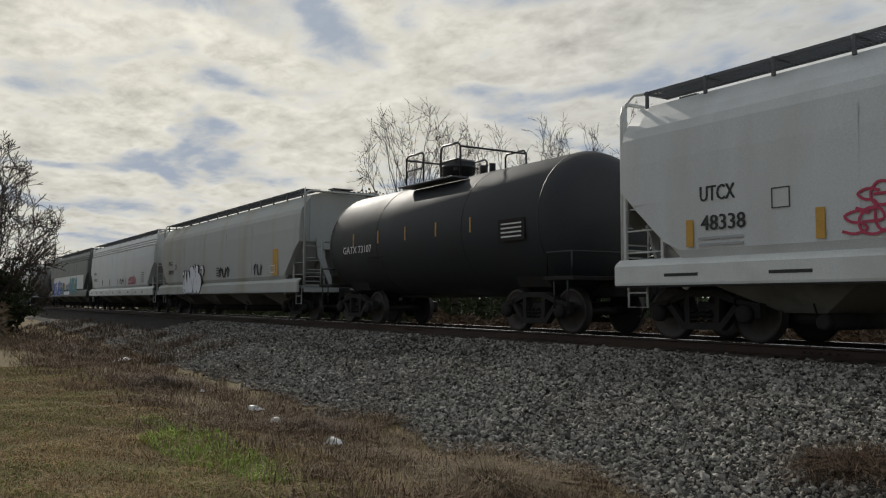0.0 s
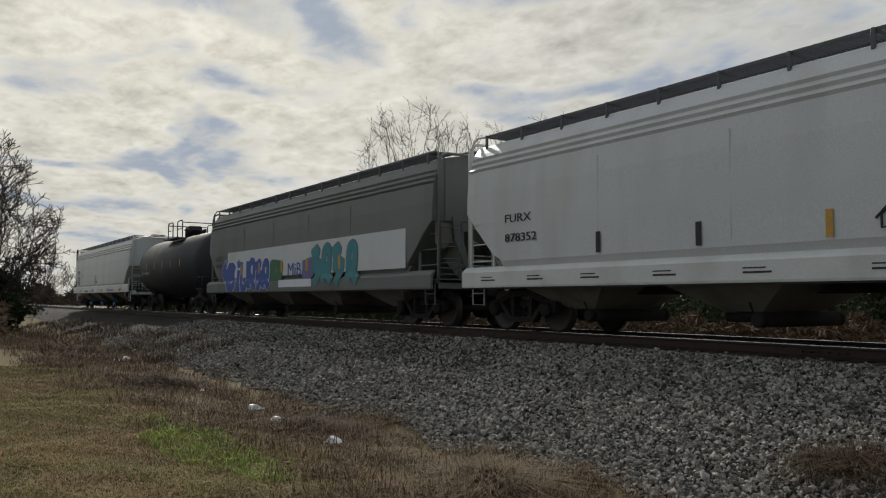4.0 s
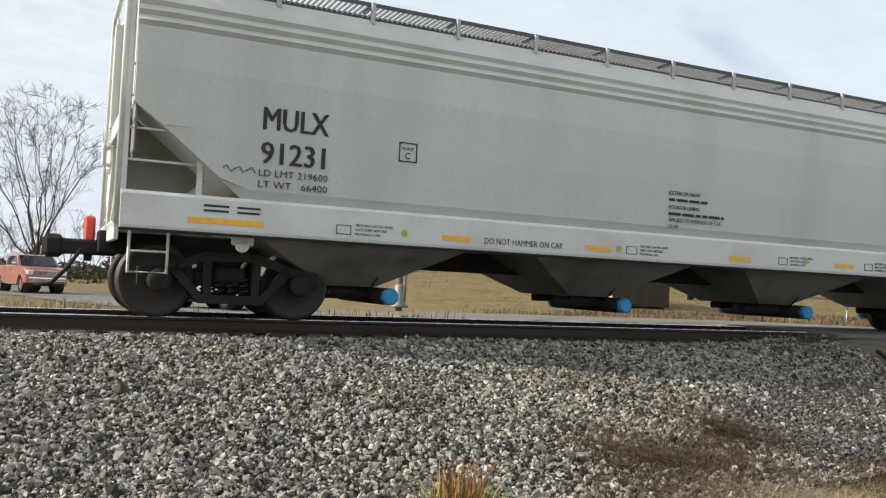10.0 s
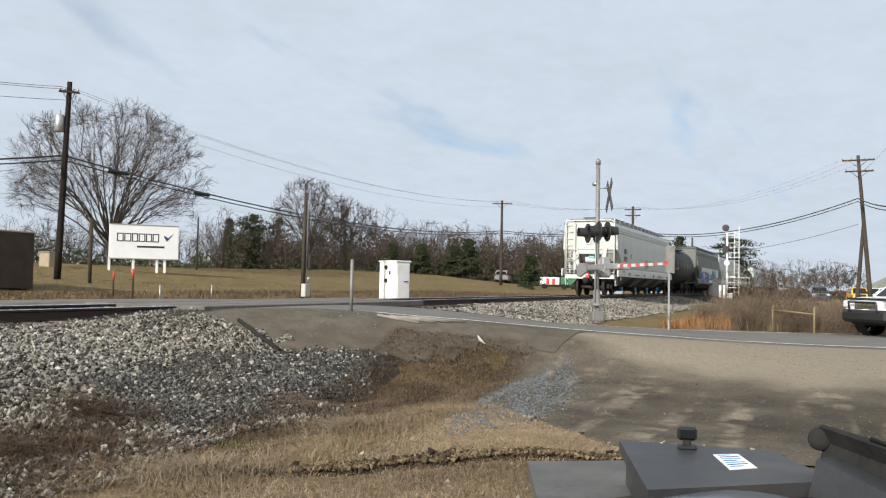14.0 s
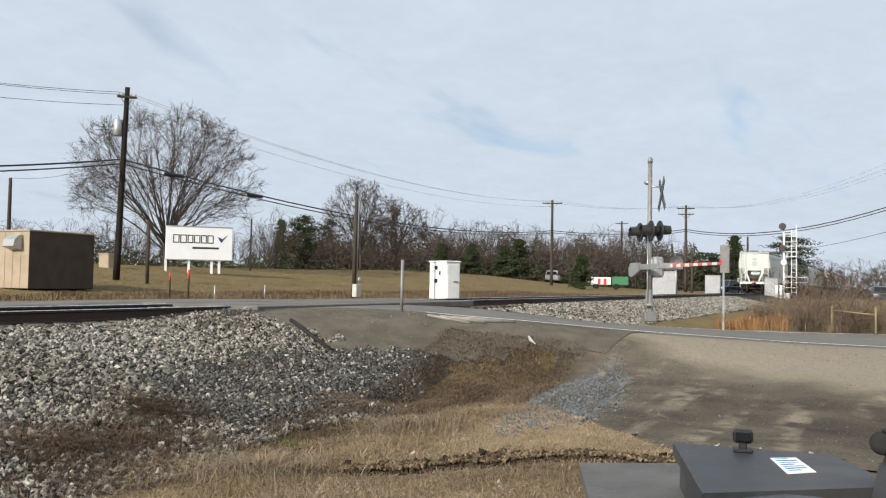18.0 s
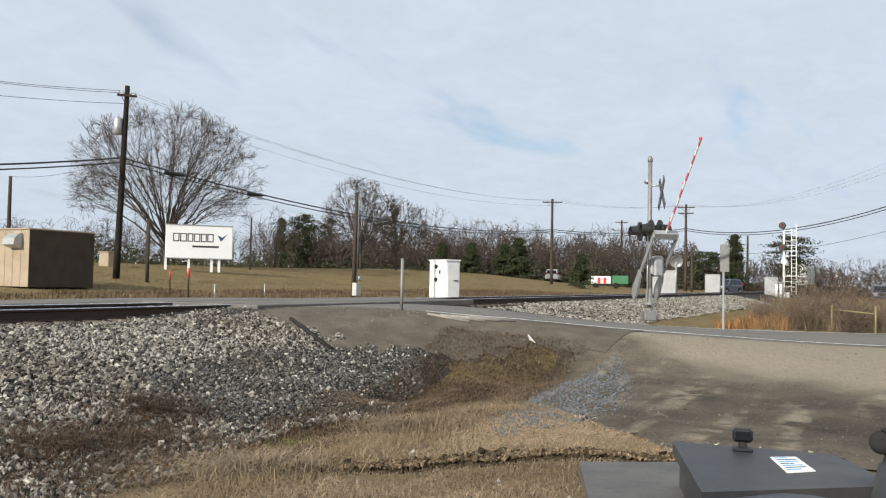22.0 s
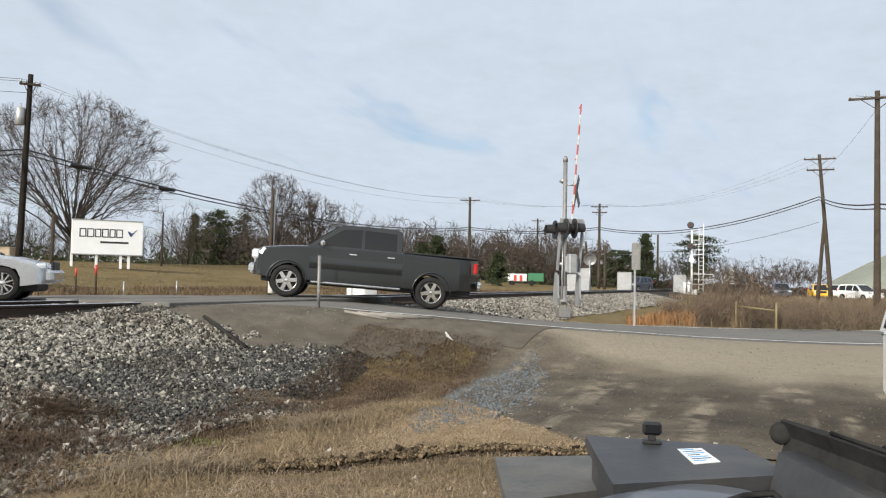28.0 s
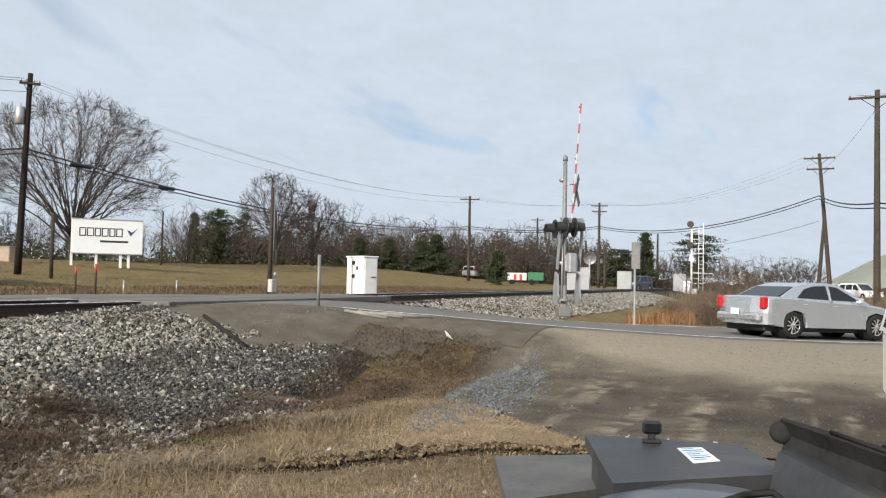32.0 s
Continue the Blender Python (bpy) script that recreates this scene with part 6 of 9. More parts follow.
def make_signal_tower(place):
    ob = thing("railway_signal", pose(*place, 0, 0, 0), "white railway signal tower with ladder and dark round heads", "railway signal")
    part("mast", Mb().tube([(0, 0, 0), (0, 0, 6.3)], 0.09, 12), M["white"], ob)
    part("base", Mb().box((0, 0, 0.15), (1.0, 1.0, 0.5), 0.04), M["concrete"], ob)
    part("ladder_rail", Mb().tube([(0.2, -1.0, 0.2), (0.2, -1.0, 6.4)], 0.04, 6), M["white"], ob)
    part("ladder_rail", Mb().tube([(0.2, -0.6, 0.2), (0.2, -0.6, 6.0)], 0.03, 6), M["white"], ob)
    for k in range(16):
        part("rung", Mb().tube([(0.2, -1.0, 0.5 + 0.35 * k), (0.2, -0.6, 0.5 + 0.35 * k)], 0.018, 5), M["white"], ob)
    for z in (0.9, 1.9, 3.6, 4.9):
        g = Mb().box((0.1, -0.55, z), (0.6, 1.1, 0.04), 0.005)
        part("platform", g, M["white"], ob)
    for z0 in (0.9, 3.6, 4.9):
        w = 1.9 if z0 < 1 else 1.0
        part("guard_rail", Mb().tube([(-0.2, -w, z0), (-0.2, -w, z0 + 0.9), (-0.2, 0.0, z0 + 0.9)], 0.025, 6).tube([(-0.2, -w, z0 + 0.45), (-0.2, 0, z0 + 0.45)], 0.02, 6), M["white"], ob)
    for z, lens in ((6.25, redlens), (4.35, redlens)):
        hd = part("signal_head", Mb().turned([(-0.42, 0.24), (-0.40, 0.29), (-0.26, 0.30), (-0.1, 0.2)], (0, 0.1, z), 0, 24).tube([(-0.3, 0.1, z), (0.0, 0.05, z)], 0.14, 10), M["black"], ob, "round black signal head")
        part("lens", Mb().turned([(-0.44, 0.07), (-0.42, 0.085)], (0, 0.1, z), 0, 14), lens, hd)
    part("number_disc", Mb().turned([(-0.22, 0.24), (-0.2, 0.24)], (0, 0, 3.1), 0, 18), M["white"], ob)
    for dx, dy in ((-0.7, 0.5), (-0.9, 0.15)):
        part("pipe", Mb().tube([(dx, dy, 0), (dx, dy, 1.1)], 0.12, 10), M["white"], ob)
    return ob


make_signal_tower(spot(-84.45, 80, -0.3))


def make_case(place, size, turn, label, paint, vents=True):
    sx, sy, sz = size
    ob = thing("equipment_case", pose(*place, 0, 0, turn), label, "equipment case", "railway equipment cases")
    part("body", Mb().box((0, 0, sz / 2), (sx, sy, sz), 0.02), paint, ob)
    part("roof", Mb().box((0, 0, sz + 0.03), (sx + 0.08, sy + 0.08, 0.06), 0.015), paint, ob)
    part("plinth", Mb().box((0, 0, 0.0), (sx + 0.1, sy + 0.1, 0.1), 0.01), M["concrete"], ob)
    for s in (-1, 1):
        d = part("door", Mb().box((0, s * (sy / 2 + 0.012), sz / 2), (sx - 0.12, 0.025, sz - 0.16), 0.008), paint, ob)
        part("handle", Mb().box((0.12, s * (sy / 2 + 0.04), sz * 0.5), (0.22, 0.03, 0.04), 0.008), M["iron"], d)
    if vents:
        for z in (sz * 0.52, sz * 0.86):
            part("vent", Mb().turned([(-sx / 2 - 0.05, 0.09), (-sx / 2 - 0.04, 0.09), (-sx / 2, 0.09)], (0, 0.1, z), 0, 14), M["iron"], ob)
        part("notice", Mb().box((-sx / 2 - 0.008, -0.15, sz * 0.72), (0.006, 0.12, 0.16)), M["ink"], ob)
    return ob


p = spot(-62.6, 36.4)
make_case((p[0], p[1], -0.28), (0.72, 1.25, 1.66), -27, "white relay case with round vents", M["white"])
p = spot(-80.2, 82)
make_case((p[0], p[1], -0.3), (1.6, 1.3, 1.85), 8, "grey metal relay case across the track", M["galv"], False)
p = spot(-77.2, 67)
make_case((p[0], p[1], -0.3), (2.0, 1.7, 1.9), 10, "grey metal equipment hut behind the crossing mast", M["galv"], False)
p = spot(-83.7, 92)
make_case((p[0], p[1], -0.3), (1.5, 1.2, 1.8), 8, "grey metal relay case beside the signal", M["galv"], False)


def make_dish(place):
    ob = thing("dish_antenna", pose(*place, 0, 0, 0), "grey dish antenna on a short pole", "antenna")
    part("pole", Mb().tube([(0, 0, 0), (0, 0, 2.6)], 0.05, 8), M["galv"], ob)
    d = part("dish", Mb().turned([(0.0, 0.04), (-0.04, 0.2), (-0.11, 0.36), (-0.2, 0.48), (-0.21, 0.5), (-0.12, 0.37), (-0.05, 0.2)], (0, 0, 0), 0, 24), M["galv"], ob, "", pose(0, 0, 2.7, 0, -25, 20))
    part("feed_arm", Mb().tube([(0, 0, -0.5), (-0.5, 0, -0.1), (-0.55, 0, 0.0)], 0.02, 6).box((-0.58, 0, 0.02), (0.1, 0.1, 0.1), 0.02), M["galv"], d)
    return ob


make_dish(spot(-77.9, 66, -0.3))


def make_sign():
    c = spot(-46.35, 60)
    ob = thing("company_sign", pose(c[0], c[1], 0, 0, 0, -46.35 + 4), "large white company sign board on white posts", "sign")
    w, z0, z1 = 4.4, 1.72, 4.04
    part("panel", Mb().box((0, 0, (z0 + z1) / 2), (w, 0.3, z1 - z0), 0.03), M["signwhite"], ob)
    for z in (z0 + 0.03, z1 - 0.03):
        part("frame_rail", Mb().box((0, -0.16, z), (w, 0.04, 0.06)), M["galv"], ob)
    for x in (-2.15, -0.65, 0.85, 1.35):
        part("post", Mb().box((x, 0, (ground_z(c[0], c[1]) + z0) / 2), (0.16, 0.16, z0 - ground_z(c[0], c[1]) + 0.1), 0.01), M["white"], ob)
    # the firm's name as plain bars, and its mark as a plain shape
    x = -1.75
    for k, bw in enumerate((0.46, 0.48, 0.42, 0.46, 0.42, 0.46)):
        hw_, sh = bw / 2 - 0.055, Mb()
        for cx_, cz_, wx_, wz_ in ((-hw_, 0, 0.065, 0.56), (hw_, 0, 0.065, 0.56), (0, 0.25, 2 * hw_, 0.065), (0, -0.25, 2 * hw_, 0.065)):
            sh.box((x + bw / 2 + cx_, -0.155, 3.16 + cz_), (wx_, 0.02, wz_), 0.006)
        part("name_bar", sh, M["ink"], ob)
        x += bw
    part("name_bar", Mb().box((0.42, -0.155, 2.56), (1.75, 0.02, 0.13), 0.006), M["ink"], ob)
    part("mark", Mb().prism([(1.2, 3.35), (1.38, 3.0), (1.44, 2.95), (1.86, 3.5), (1.5, 3.2), (1.36, 3.3)], -0.165, -0.14, 1), M["navy"], ob, "blue check-shaped mark")
    return ob


make_sign()
p = spot(-40.9, 60)
solid("utility_box", Mb().box((p[0], p[1], p[2] + 0.45), (0.9, 0.9, 1.0), 0.04).box((p[0], p[1], p[2] + 0.97), (1.0, 1.0, 0.06), 0.02), M["tanwall"], "small tan utility box in the grass", "utility box")


def make_hut():
    c = (23.3, 31.6)
    z = ground_z(c[0], c[1]) - 0.1
    ob = thing("equipment_hut", pose(c[0], c[1], z, 0, 0, 0), "windowless equipment hut with a hooded vent, sunlit tan and shaded brown painted on", "hut")
    # body colour holds the shade; the tan panels give the sunlit side
    part("body", Mb().box((0, 0, 1.12), (3.05, 4.2, 2.24), 0.02), M["brownshade"], ob)
    for k in range(9):
        part("cladding_panel", Mb().box((-1.535, -1.9 + 0.475 * k, 1.12), (0.03, 0.46, 2.2), 0.008), M["tanwall"], ob)
    part("roof", Mb().box((0, 0, 2.27), (3.1, 4.26, 0.07), 0.02), M["tanwall"], ob)
    d = part("door", Mb().box((-1.56, 0.4, 1.03), (0.04, 0.95, 1.96), 0.01), M["white"], ob, "white steel door")
    part("door_handle", Mb().box((-1.60, 0.05, 1.1), (0.05, 0.12, 0.03), 0.01), M["iron"], d)
    part("vent_hood", Mb().prism([(-1.55, 1.5), (-1.55, 2.1), (-1.70, 2.08), (-1.90, 1.9), (-1.95, 1.65)], -1.75, -1.05, 1), M["galv"], ob)
    return ob


make_hut()


def make_post(name, place, tall, r, material, label, category, band=None, lean=(0, 0)):
    x, y, z = place
    ob = thing(name, pose(x, y, z - 0.05), label, category)
    part("post", Mb().tube([(0, 0, 0), (lean[0], lean[1], tall)], r, 8), material, ob)
    if band:
        part("band", Mb().tube([(lean[0] * 0.6, lean[1] * 0.6, tall * 0.72), (lean[0], lean[1], tall + 0.01)], r * 1.15, 8), band, ob)
    return ob


make_post("guide_post", (15.2, 8.98, -0.2), 1.22, 0.035, M["mastgrey"], "bare steel post at the road edge", "post")
for yaw, r in ((-45.75, 26.5), (-44.6, 31.5)):
    make_post("pipeline_marker", spot(yaw, r), 0.95, 0.03, M["wood"], "brown marker post with a red top", "marker post", M["red"])
for yaw, r in ((-47.4, 29), (-50.6, 32)):
    make_post("stake", spot(yaw, r), 0.6, 0.025, M["galv"], "short grey stake in the grass", "stake")
make_post("wooden_post", spot(-43.2, 46), 3.3, 0.09, M["wood"], "grey wooden post near the sign", "post")
make_post("wooden_post", spot(-51.2, 84), 3.4, 0.07, M["wood"], "thin grey post at the wood", "post", None, (0.3, 0))


def make_meter_pole():
    x, y, z = spot(-56.45, 33)
    ob = thing("meter_pole", pose(x, y, z - 0.05), "slim weathered wooden pole with an electric meter box", "pole")
    part("pole", Mb().tube([(0, 0, 0), (0.1, 0, 4.2)], [0.085, 0.06], 10), M["wood"], ob)
    part("conduit", Mb().tube([(0.12, -0.06, 0.3), (0.17, -0.06, 3.9)], 0.03, 6), M["galv"], ob)
    b = part("meter_box", Mb().box((0, -0.15, 0.42), (0.34, 0.2, 0.5), 0.02), M["concrete"], ob)
    part("meter", Mb().turned([(-0.3, 0.07), (-0.22, 0.09)], (0.05, 0, 0.85), 1, 12), M["galv"], b)
    return ob


make_meter_pole()


def make_sign_back():
    x, y, z = spot(-80.85, 27.2)
    ob = thing("road_sign", pose(x, y, z - 0.1, 0, 0, -76), "back of a grey metal road sign on a post", "road sign")
    part("post", Mb().box((0, 0, 1.35), (0.06, 0.05, 2.8), 0.008), M["galv"], ob)
    part("plate", Mb().box((0.03, -0.03, 2.3), (0.27, 0.012, 0.84), 0.004), M["mastgrey"], ob)
    return ob


make_sign_back()
# yellow barrier by the scrub
for yaw0, yaw1, r in ((-87.2, -89.6, 31.0),):
    a, b = spot(yaw0, r), spot(yaw1, r - 0.5)
    ob = thing("pipe_barrier", pose(0, 0, 0), "yellow pipe barrier in the dead weeds", "barrier")
    for q in (a, b):
        part("post", Mb().tube([(q[0], q[1], q[2] - 0.1), (q[0], q[1], q[2] + 0.9)], 0.035, 8), M["dullyellow"], ob)
    part("rail", Mb().tube([(a[0], a[1], a[2] + 0.75), (b[0], b[1], b[2] + 0.66)], 0.025, 8), M["dullyellow"], ob)
# sticks and litter by the ditch
def stick(a, b, r, label, mat="wood"):
    return solid("plank", Mb().tube([a, b], r, 6), M[mat], label, "scrap timber", "scrap beside the road")


for k in range(4):
    x0, y0 = 14.6 + 0.14 * k, 8.05 - 0.2 * k
    x1, y1 = x0 + 0.12 + 0.12 * k, y0 - 0.85
    stick((x0, y0, ground_z(x0, y0) + 0.06), (x1, y1, ground_z(x1, y1) + 0.05), 0.03, "weathered grey board lying by the road", "greyboard")
a, b = (12.06, 9.36, ground_z(12.06, 9.36)), (11.78, 8.3, ground_z(11.78, 8.3))
stick((a[0], a[1], a[2] + 0.14), (b[0], b[1], b[2] + 0.04), 0.035, "dark bent pipe half buried in the stones", "iron")
cx, cy, cz = spot(-68.6, 15.5)
solid("litter", Mb().loft([[(cx - 0.05, cy - 0.09, cz), (cx + 0.04, cy - 0.03, cz), (cx + 0.04, cy + 0.06, cz)], [(cx - 0.04, cy + 0.06, cz + 0.13), (cx - 0.02, cy + 0.07, cz + 0.15), (cx + 0.01, cy + 0.1, cz + 0.14)]]), M["white"], "crumpled white paper standing on the bank", "litter")
for k, (yaw, r, s) in enumerate(((78.85, 27.5, 0.24), (79.3, 26.5, 0.16), (71.5, 13.6, 0.16), (70.2, 12.4, 0.11), (66.8, 10.4, 0.14), (81.2, 31, 0.08), (74.5, 17, 0.05))):
    x, y, z = spot(yaw, r)
    random.seed(40 + k)
    ring = [[(x + s * (1 - 0.5 * j) * math.cos(a * 1.05) * random.uniform(0.6, 1.3), y + s * (1 - 0.5 * j) * math.sin(a * 1.05) * random.uniform(0.6, 1.3), z + 0.06 + (0.04 + s * 0.2) * j * random.uniform(0.4, 1.2)) for a in range(6)] for j in (0, 1)]
    solid("litter", Mb().loft(ring), M["white"], "crumpled white plastic in the ditch grass", "litter", "litter in the ditch")
# far yard: green stockpile, trailer, chain fence posts
hx, hy, _ = spot(-108.5, 260)
hill = Mb()
rings = []
for k, (r, z) in enumerate(((80, -3), (72, 1), (62, 6.5), (52, 11.5), (44, 13.6), (25, 14.6), (6, 15))):
    rings.append([(hx + r * 1.2 * math.cos(a * math.pi / 20), hy + r * math.sin(a * math.pi / 20) * (1 + 0.03 * math.cos(2 * a)), z * (1 + 0.04 * math.sin(a * 1.3 + k))) for a in range(40)])
hill.loft(rings, smooth=True)
solid("stockpile", hill, M["hill"], "huge pale green stockpile beyond the yard", "stockpile")


def make_trailer(place, turn):
    ob = thing("utility_trailer", pose(*place, 0, 0, turn), "low green and white utility trailer parked by the woods", "trailer")
    part("box", Mb().box((0.9, 0, 0.95), (3.0, 1.8, 0.9), 0.05), M["white"], ob)
    part("green_box", Mb().box((-1.7, 0, 1.0), (1.9, 1.8, 1.0), 0.05), surface("green_tarp", (0.03, 0.13, 0.06), (0.045, 0.17, 0.08), 3, 0.6, bump=0.1), ob)
    for x in (0.1, 0.8):
        part("stripe", Mb().box((x, 0.91, 0.9), (0.35, 0.02, 0.7)).box((x, -0.91, 0.9), (0.35, 0.02, 0.7)), M["red"], ob)
    for x in (-1.2, 1.2):
        for y in (-0.8, 0.8):
            part("wheel", Mb().turned([(y - 0.1, 0.2), (y - 0.1, 0.34), (y + 0.1, 0.34), (y + 0.1, 0.2)], (x, 0, 0.32), 1, 18), M["rubber"], ob)
    return ob


p = spot(-73.4, 104)
make_trailer((p[0], p[1], p[2]), 106)


# low white wall with parked cars across the far road
wa, wb_ = spot(-22, 62), spot(-38.5, 78)
wall = thing("boundary_wall", pose(0, 0, 0), "low white boundary wall beyond the far road", "wall", kind="structure")
for k in range(9):
    p0, p1 = Vector(wa).lerp(Vector(wb_), k / 9), Vector(wa).lerp(Vector(wb_), (k + 0.97) / 9)
    z0 = min(p0.z, p1.z) - 0.2
    mb = Mb().loft([[(p0.x, p0.y, z0), (p1.x, p1.y, z0), (p1.x, p1.y + 0.2, z0), (p0.x, p0.y + 0.2, z0)], [(p0.x, p0.y, p0.z + 1.1), (p1.x, p1.y, p1.z + 1.1), (p1.x, p1.y + 0.2, p1.z + 1.1), (p0.x, p0.y + 0.2, p0.z + 1.1)]])
    part("wall_panel", mb, M["white"], wall)

# ---- trees and scrub ----
def limbs(seed, height_m, spread, levels=5, kids=4, trunk=0.25, fork=0.25, up=0.55, droop=0.0, wander=0.16, start_angle=38, bole=0.34, keep=(0.56, 0.78)):
    """Tapered limbs of a bare tree: rows of (x0, y0, z0, r0, x1, y1, z1, r1, level)."""
    rng = random.Random(seed)
    out = []

    def grow(p, d, length, r, lev):
        steps = 4 if lev < 2 else 3
        seg = length / steps
        spots = []
        for k in range(steps):
            d = (d + Vector((rng.gauss(0, wander), rng.gauss(0, wander), rng.gauss(0, wander) + up * 0.10 - droop * lev * 0.03))).normalized()
            q = p + d * seg
            r1 = r * (1 - 0.30 / steps * (1.6 if lev == levels else 1.0))
            out.append((*p, r, *q, r1, lev))
            p, r = q, r1
            spots.append((p.copy(), d.copy(), r))
        if lev >= levels:
            return
        n = kids + (rng.random() < 0.5)
        for k in range(n):
            q, qd, qr = spots[min(len(spots) - 1, int(len(spots) * (fork + (1 - fork) * (k + rng.random()) / n)))]
            a = qd.orthogonal().normalized()
            a.rotate(Matrix.Rotation(rng.uniform(0, 2 * math.pi), 3, qd))
            tilt = radians(rng.uniform(start_angle - 14, start_angle + 14))
            nd = (qd * math.cos(tilt) + a * math.sin(tilt) * spread)
            grow(q, nd.normalized(), length * rng.uniform(*keep), qr * rng.uniform(0.5, 0.68), lev + 1)
    grow(Vector((0, 0, -0.2)), Vector((0, 0, 1)), height_m * bole, trunk, 0)
    a = np.array(out)
    s = height_m / a[:, 6].max()
    a[:, [0, 1, 2, 4, 5, 6]] *= s
    return a


def limb_mesh(name, a, n, floor=0.0):
    """Frustums with n sides for rows of limbs."""
    p0, p1 = a[:, 0:3], a[:, 4:7]
    r0, r1 = np.maximum(a[:, 3], floor), np.maximum(a[:, 7], floor)
    d = p1 - p0
    d /= np.linalg.norm(d, axis=1)[:, None] + 1e-9
    ref = np.where(np.abs(d[:, 2:3]) > 0.9, np.array([[1.0, 0, 0]]), np.array([[0, 0, 1.0]]))
    u = np.cross(d, ref)
    u /= np.linalg.norm(u, axis=1)[:, None]
    v = np.cross(d, u)
    ang = np.arange(n) * 2 * np.pi / n
    c, s = np.cos(ang)[None, :, None], np.sin(ang)[None, :, None]
    ring = u[:, None] * c + v[:, None] * s
    V = np.concatenate([p0[:, None] + ring * r0[:, None, None], p1[:, None] + ring * r1[:, None, None]], 1).reshape(-1, 3)
    k = np.arange(n)
    q = np.stack([k, (k + 1) % n, (k + 1) % n + n, k + n], -1)
    F = (np.arange(len(a))[:, None, None] * 2 * n + q[None]).reshape(-1, 4)
    return fast_mesh(name, V, F, True)


def make_bare_tree(place, a, label, turn=0.0, floor=0.008, group="bare trees"):
    ob = thing("bare_tree", pose(*place, 0, 0, turn), label, "tree", group)
    big = a[:, 8] <= 1
    part("trunk", limb_mesh("trunk", a[big], 8), M["bark"], ob)
    mid = (a[:, 8] > 1) & (a[:, 8] <= 2)
    tagged(part("limbwork", limb_mesh("limbwork", a[mid], 5, floor), M["bark"], ob), kind="stuff")
    ob2 = part("twig_crown", limb_mesh("twig_crown", a[a[:, 8] > 2], 3, floor), M["twig"], ob)
    tagged(ob2, kind="stuff")
    return ob


def foliage(rng, pts, size, flat=0.6):
    """Small tufts, each a bent pair of blades, round the points."""
    n = len(pts)
    V, F = [], []
    c = np.asarray(pts)
    for j in range(2):
        a = rng.normal(size=(n, 3))
        a /= np.linalg.norm(a, axis=1)[:, None]
        b = np.cross(a, rng.normal(size=(n, 3)))
        b /= np.linalg.norm(b, axis=1)[:, None] + 1e-9
        s = size * rng.uniform(0.6, 1.4, (n, 1))
        q = np.stack([c - a * s, c - b * s * flat * 0.5, c + a * s, c + b * s * flat], 1)
        V.append(q.reshape(-1, 3))
        F.append(np.arange(n * 4).reshape(-1, 4) + j * n * 4)
    return np.concatenate(V), np.concatenate(F)


def make_evergreen(place, tall, wide, seed, label, shape="cone", count=2600, size=0.16, bare=0.1):
    rng = np.random.default_rng(seed)
    ob = thing("evergreen_tree", pose(*place), label, "tree", "evergreen trees")
    part("trunk", Mb().tube([(0, 0, -0.2), (0.05, 0, tall * 0.5), (0, 0.05, tall * 0.93)], [tall * 0.022, tall * 0.014, 0.02], 8), M["bark"], ob)
    # boughs at many heights; tufts along each
    pts, nb = [], 70
    for k in range(nb):
        h = bare + (1 - bare) * (k + rng.uniform(0, 1)) / nb
        if shape == "cone":
            reach = wide * (1.02 - h) ** 0.8 * rng.uniform(0.6, 1.15)
        else:
            reach = wide * np.sqrt(max(0.02, 1 - ((h - 0.66) / 0.42) ** 2)) * rng.uniform(0.55, 1.15)
        a = rng.uniform(0, 2 * np.pi)
        m = count // nb
        u = rng.uniform(0.15, 1, m) ** 0.7
        sp = wide * 0.16
        x = np.cos(a) * reach * u + rng.normal(0, sp, m) * u
        y = np.sin(a) * reach * u + rng.normal(0, sp, m) * u
        z = tall * h + reach * u * (0.18 if shape == "cone" else 0.05) * rng.uniform(-1, 1) + rng.normal(0, tall * 0.018, m)
        pts.append(np.stack([x, y, z], -1))
    V, F = foliage(rng, np.concatenate(pts), size)
    me = fast_mesh("crown", V, F)
    c = part("crown", me, M["needle"], ob, "dense dark green foliage")
    tagged(c, kind="stuff")
    return ob


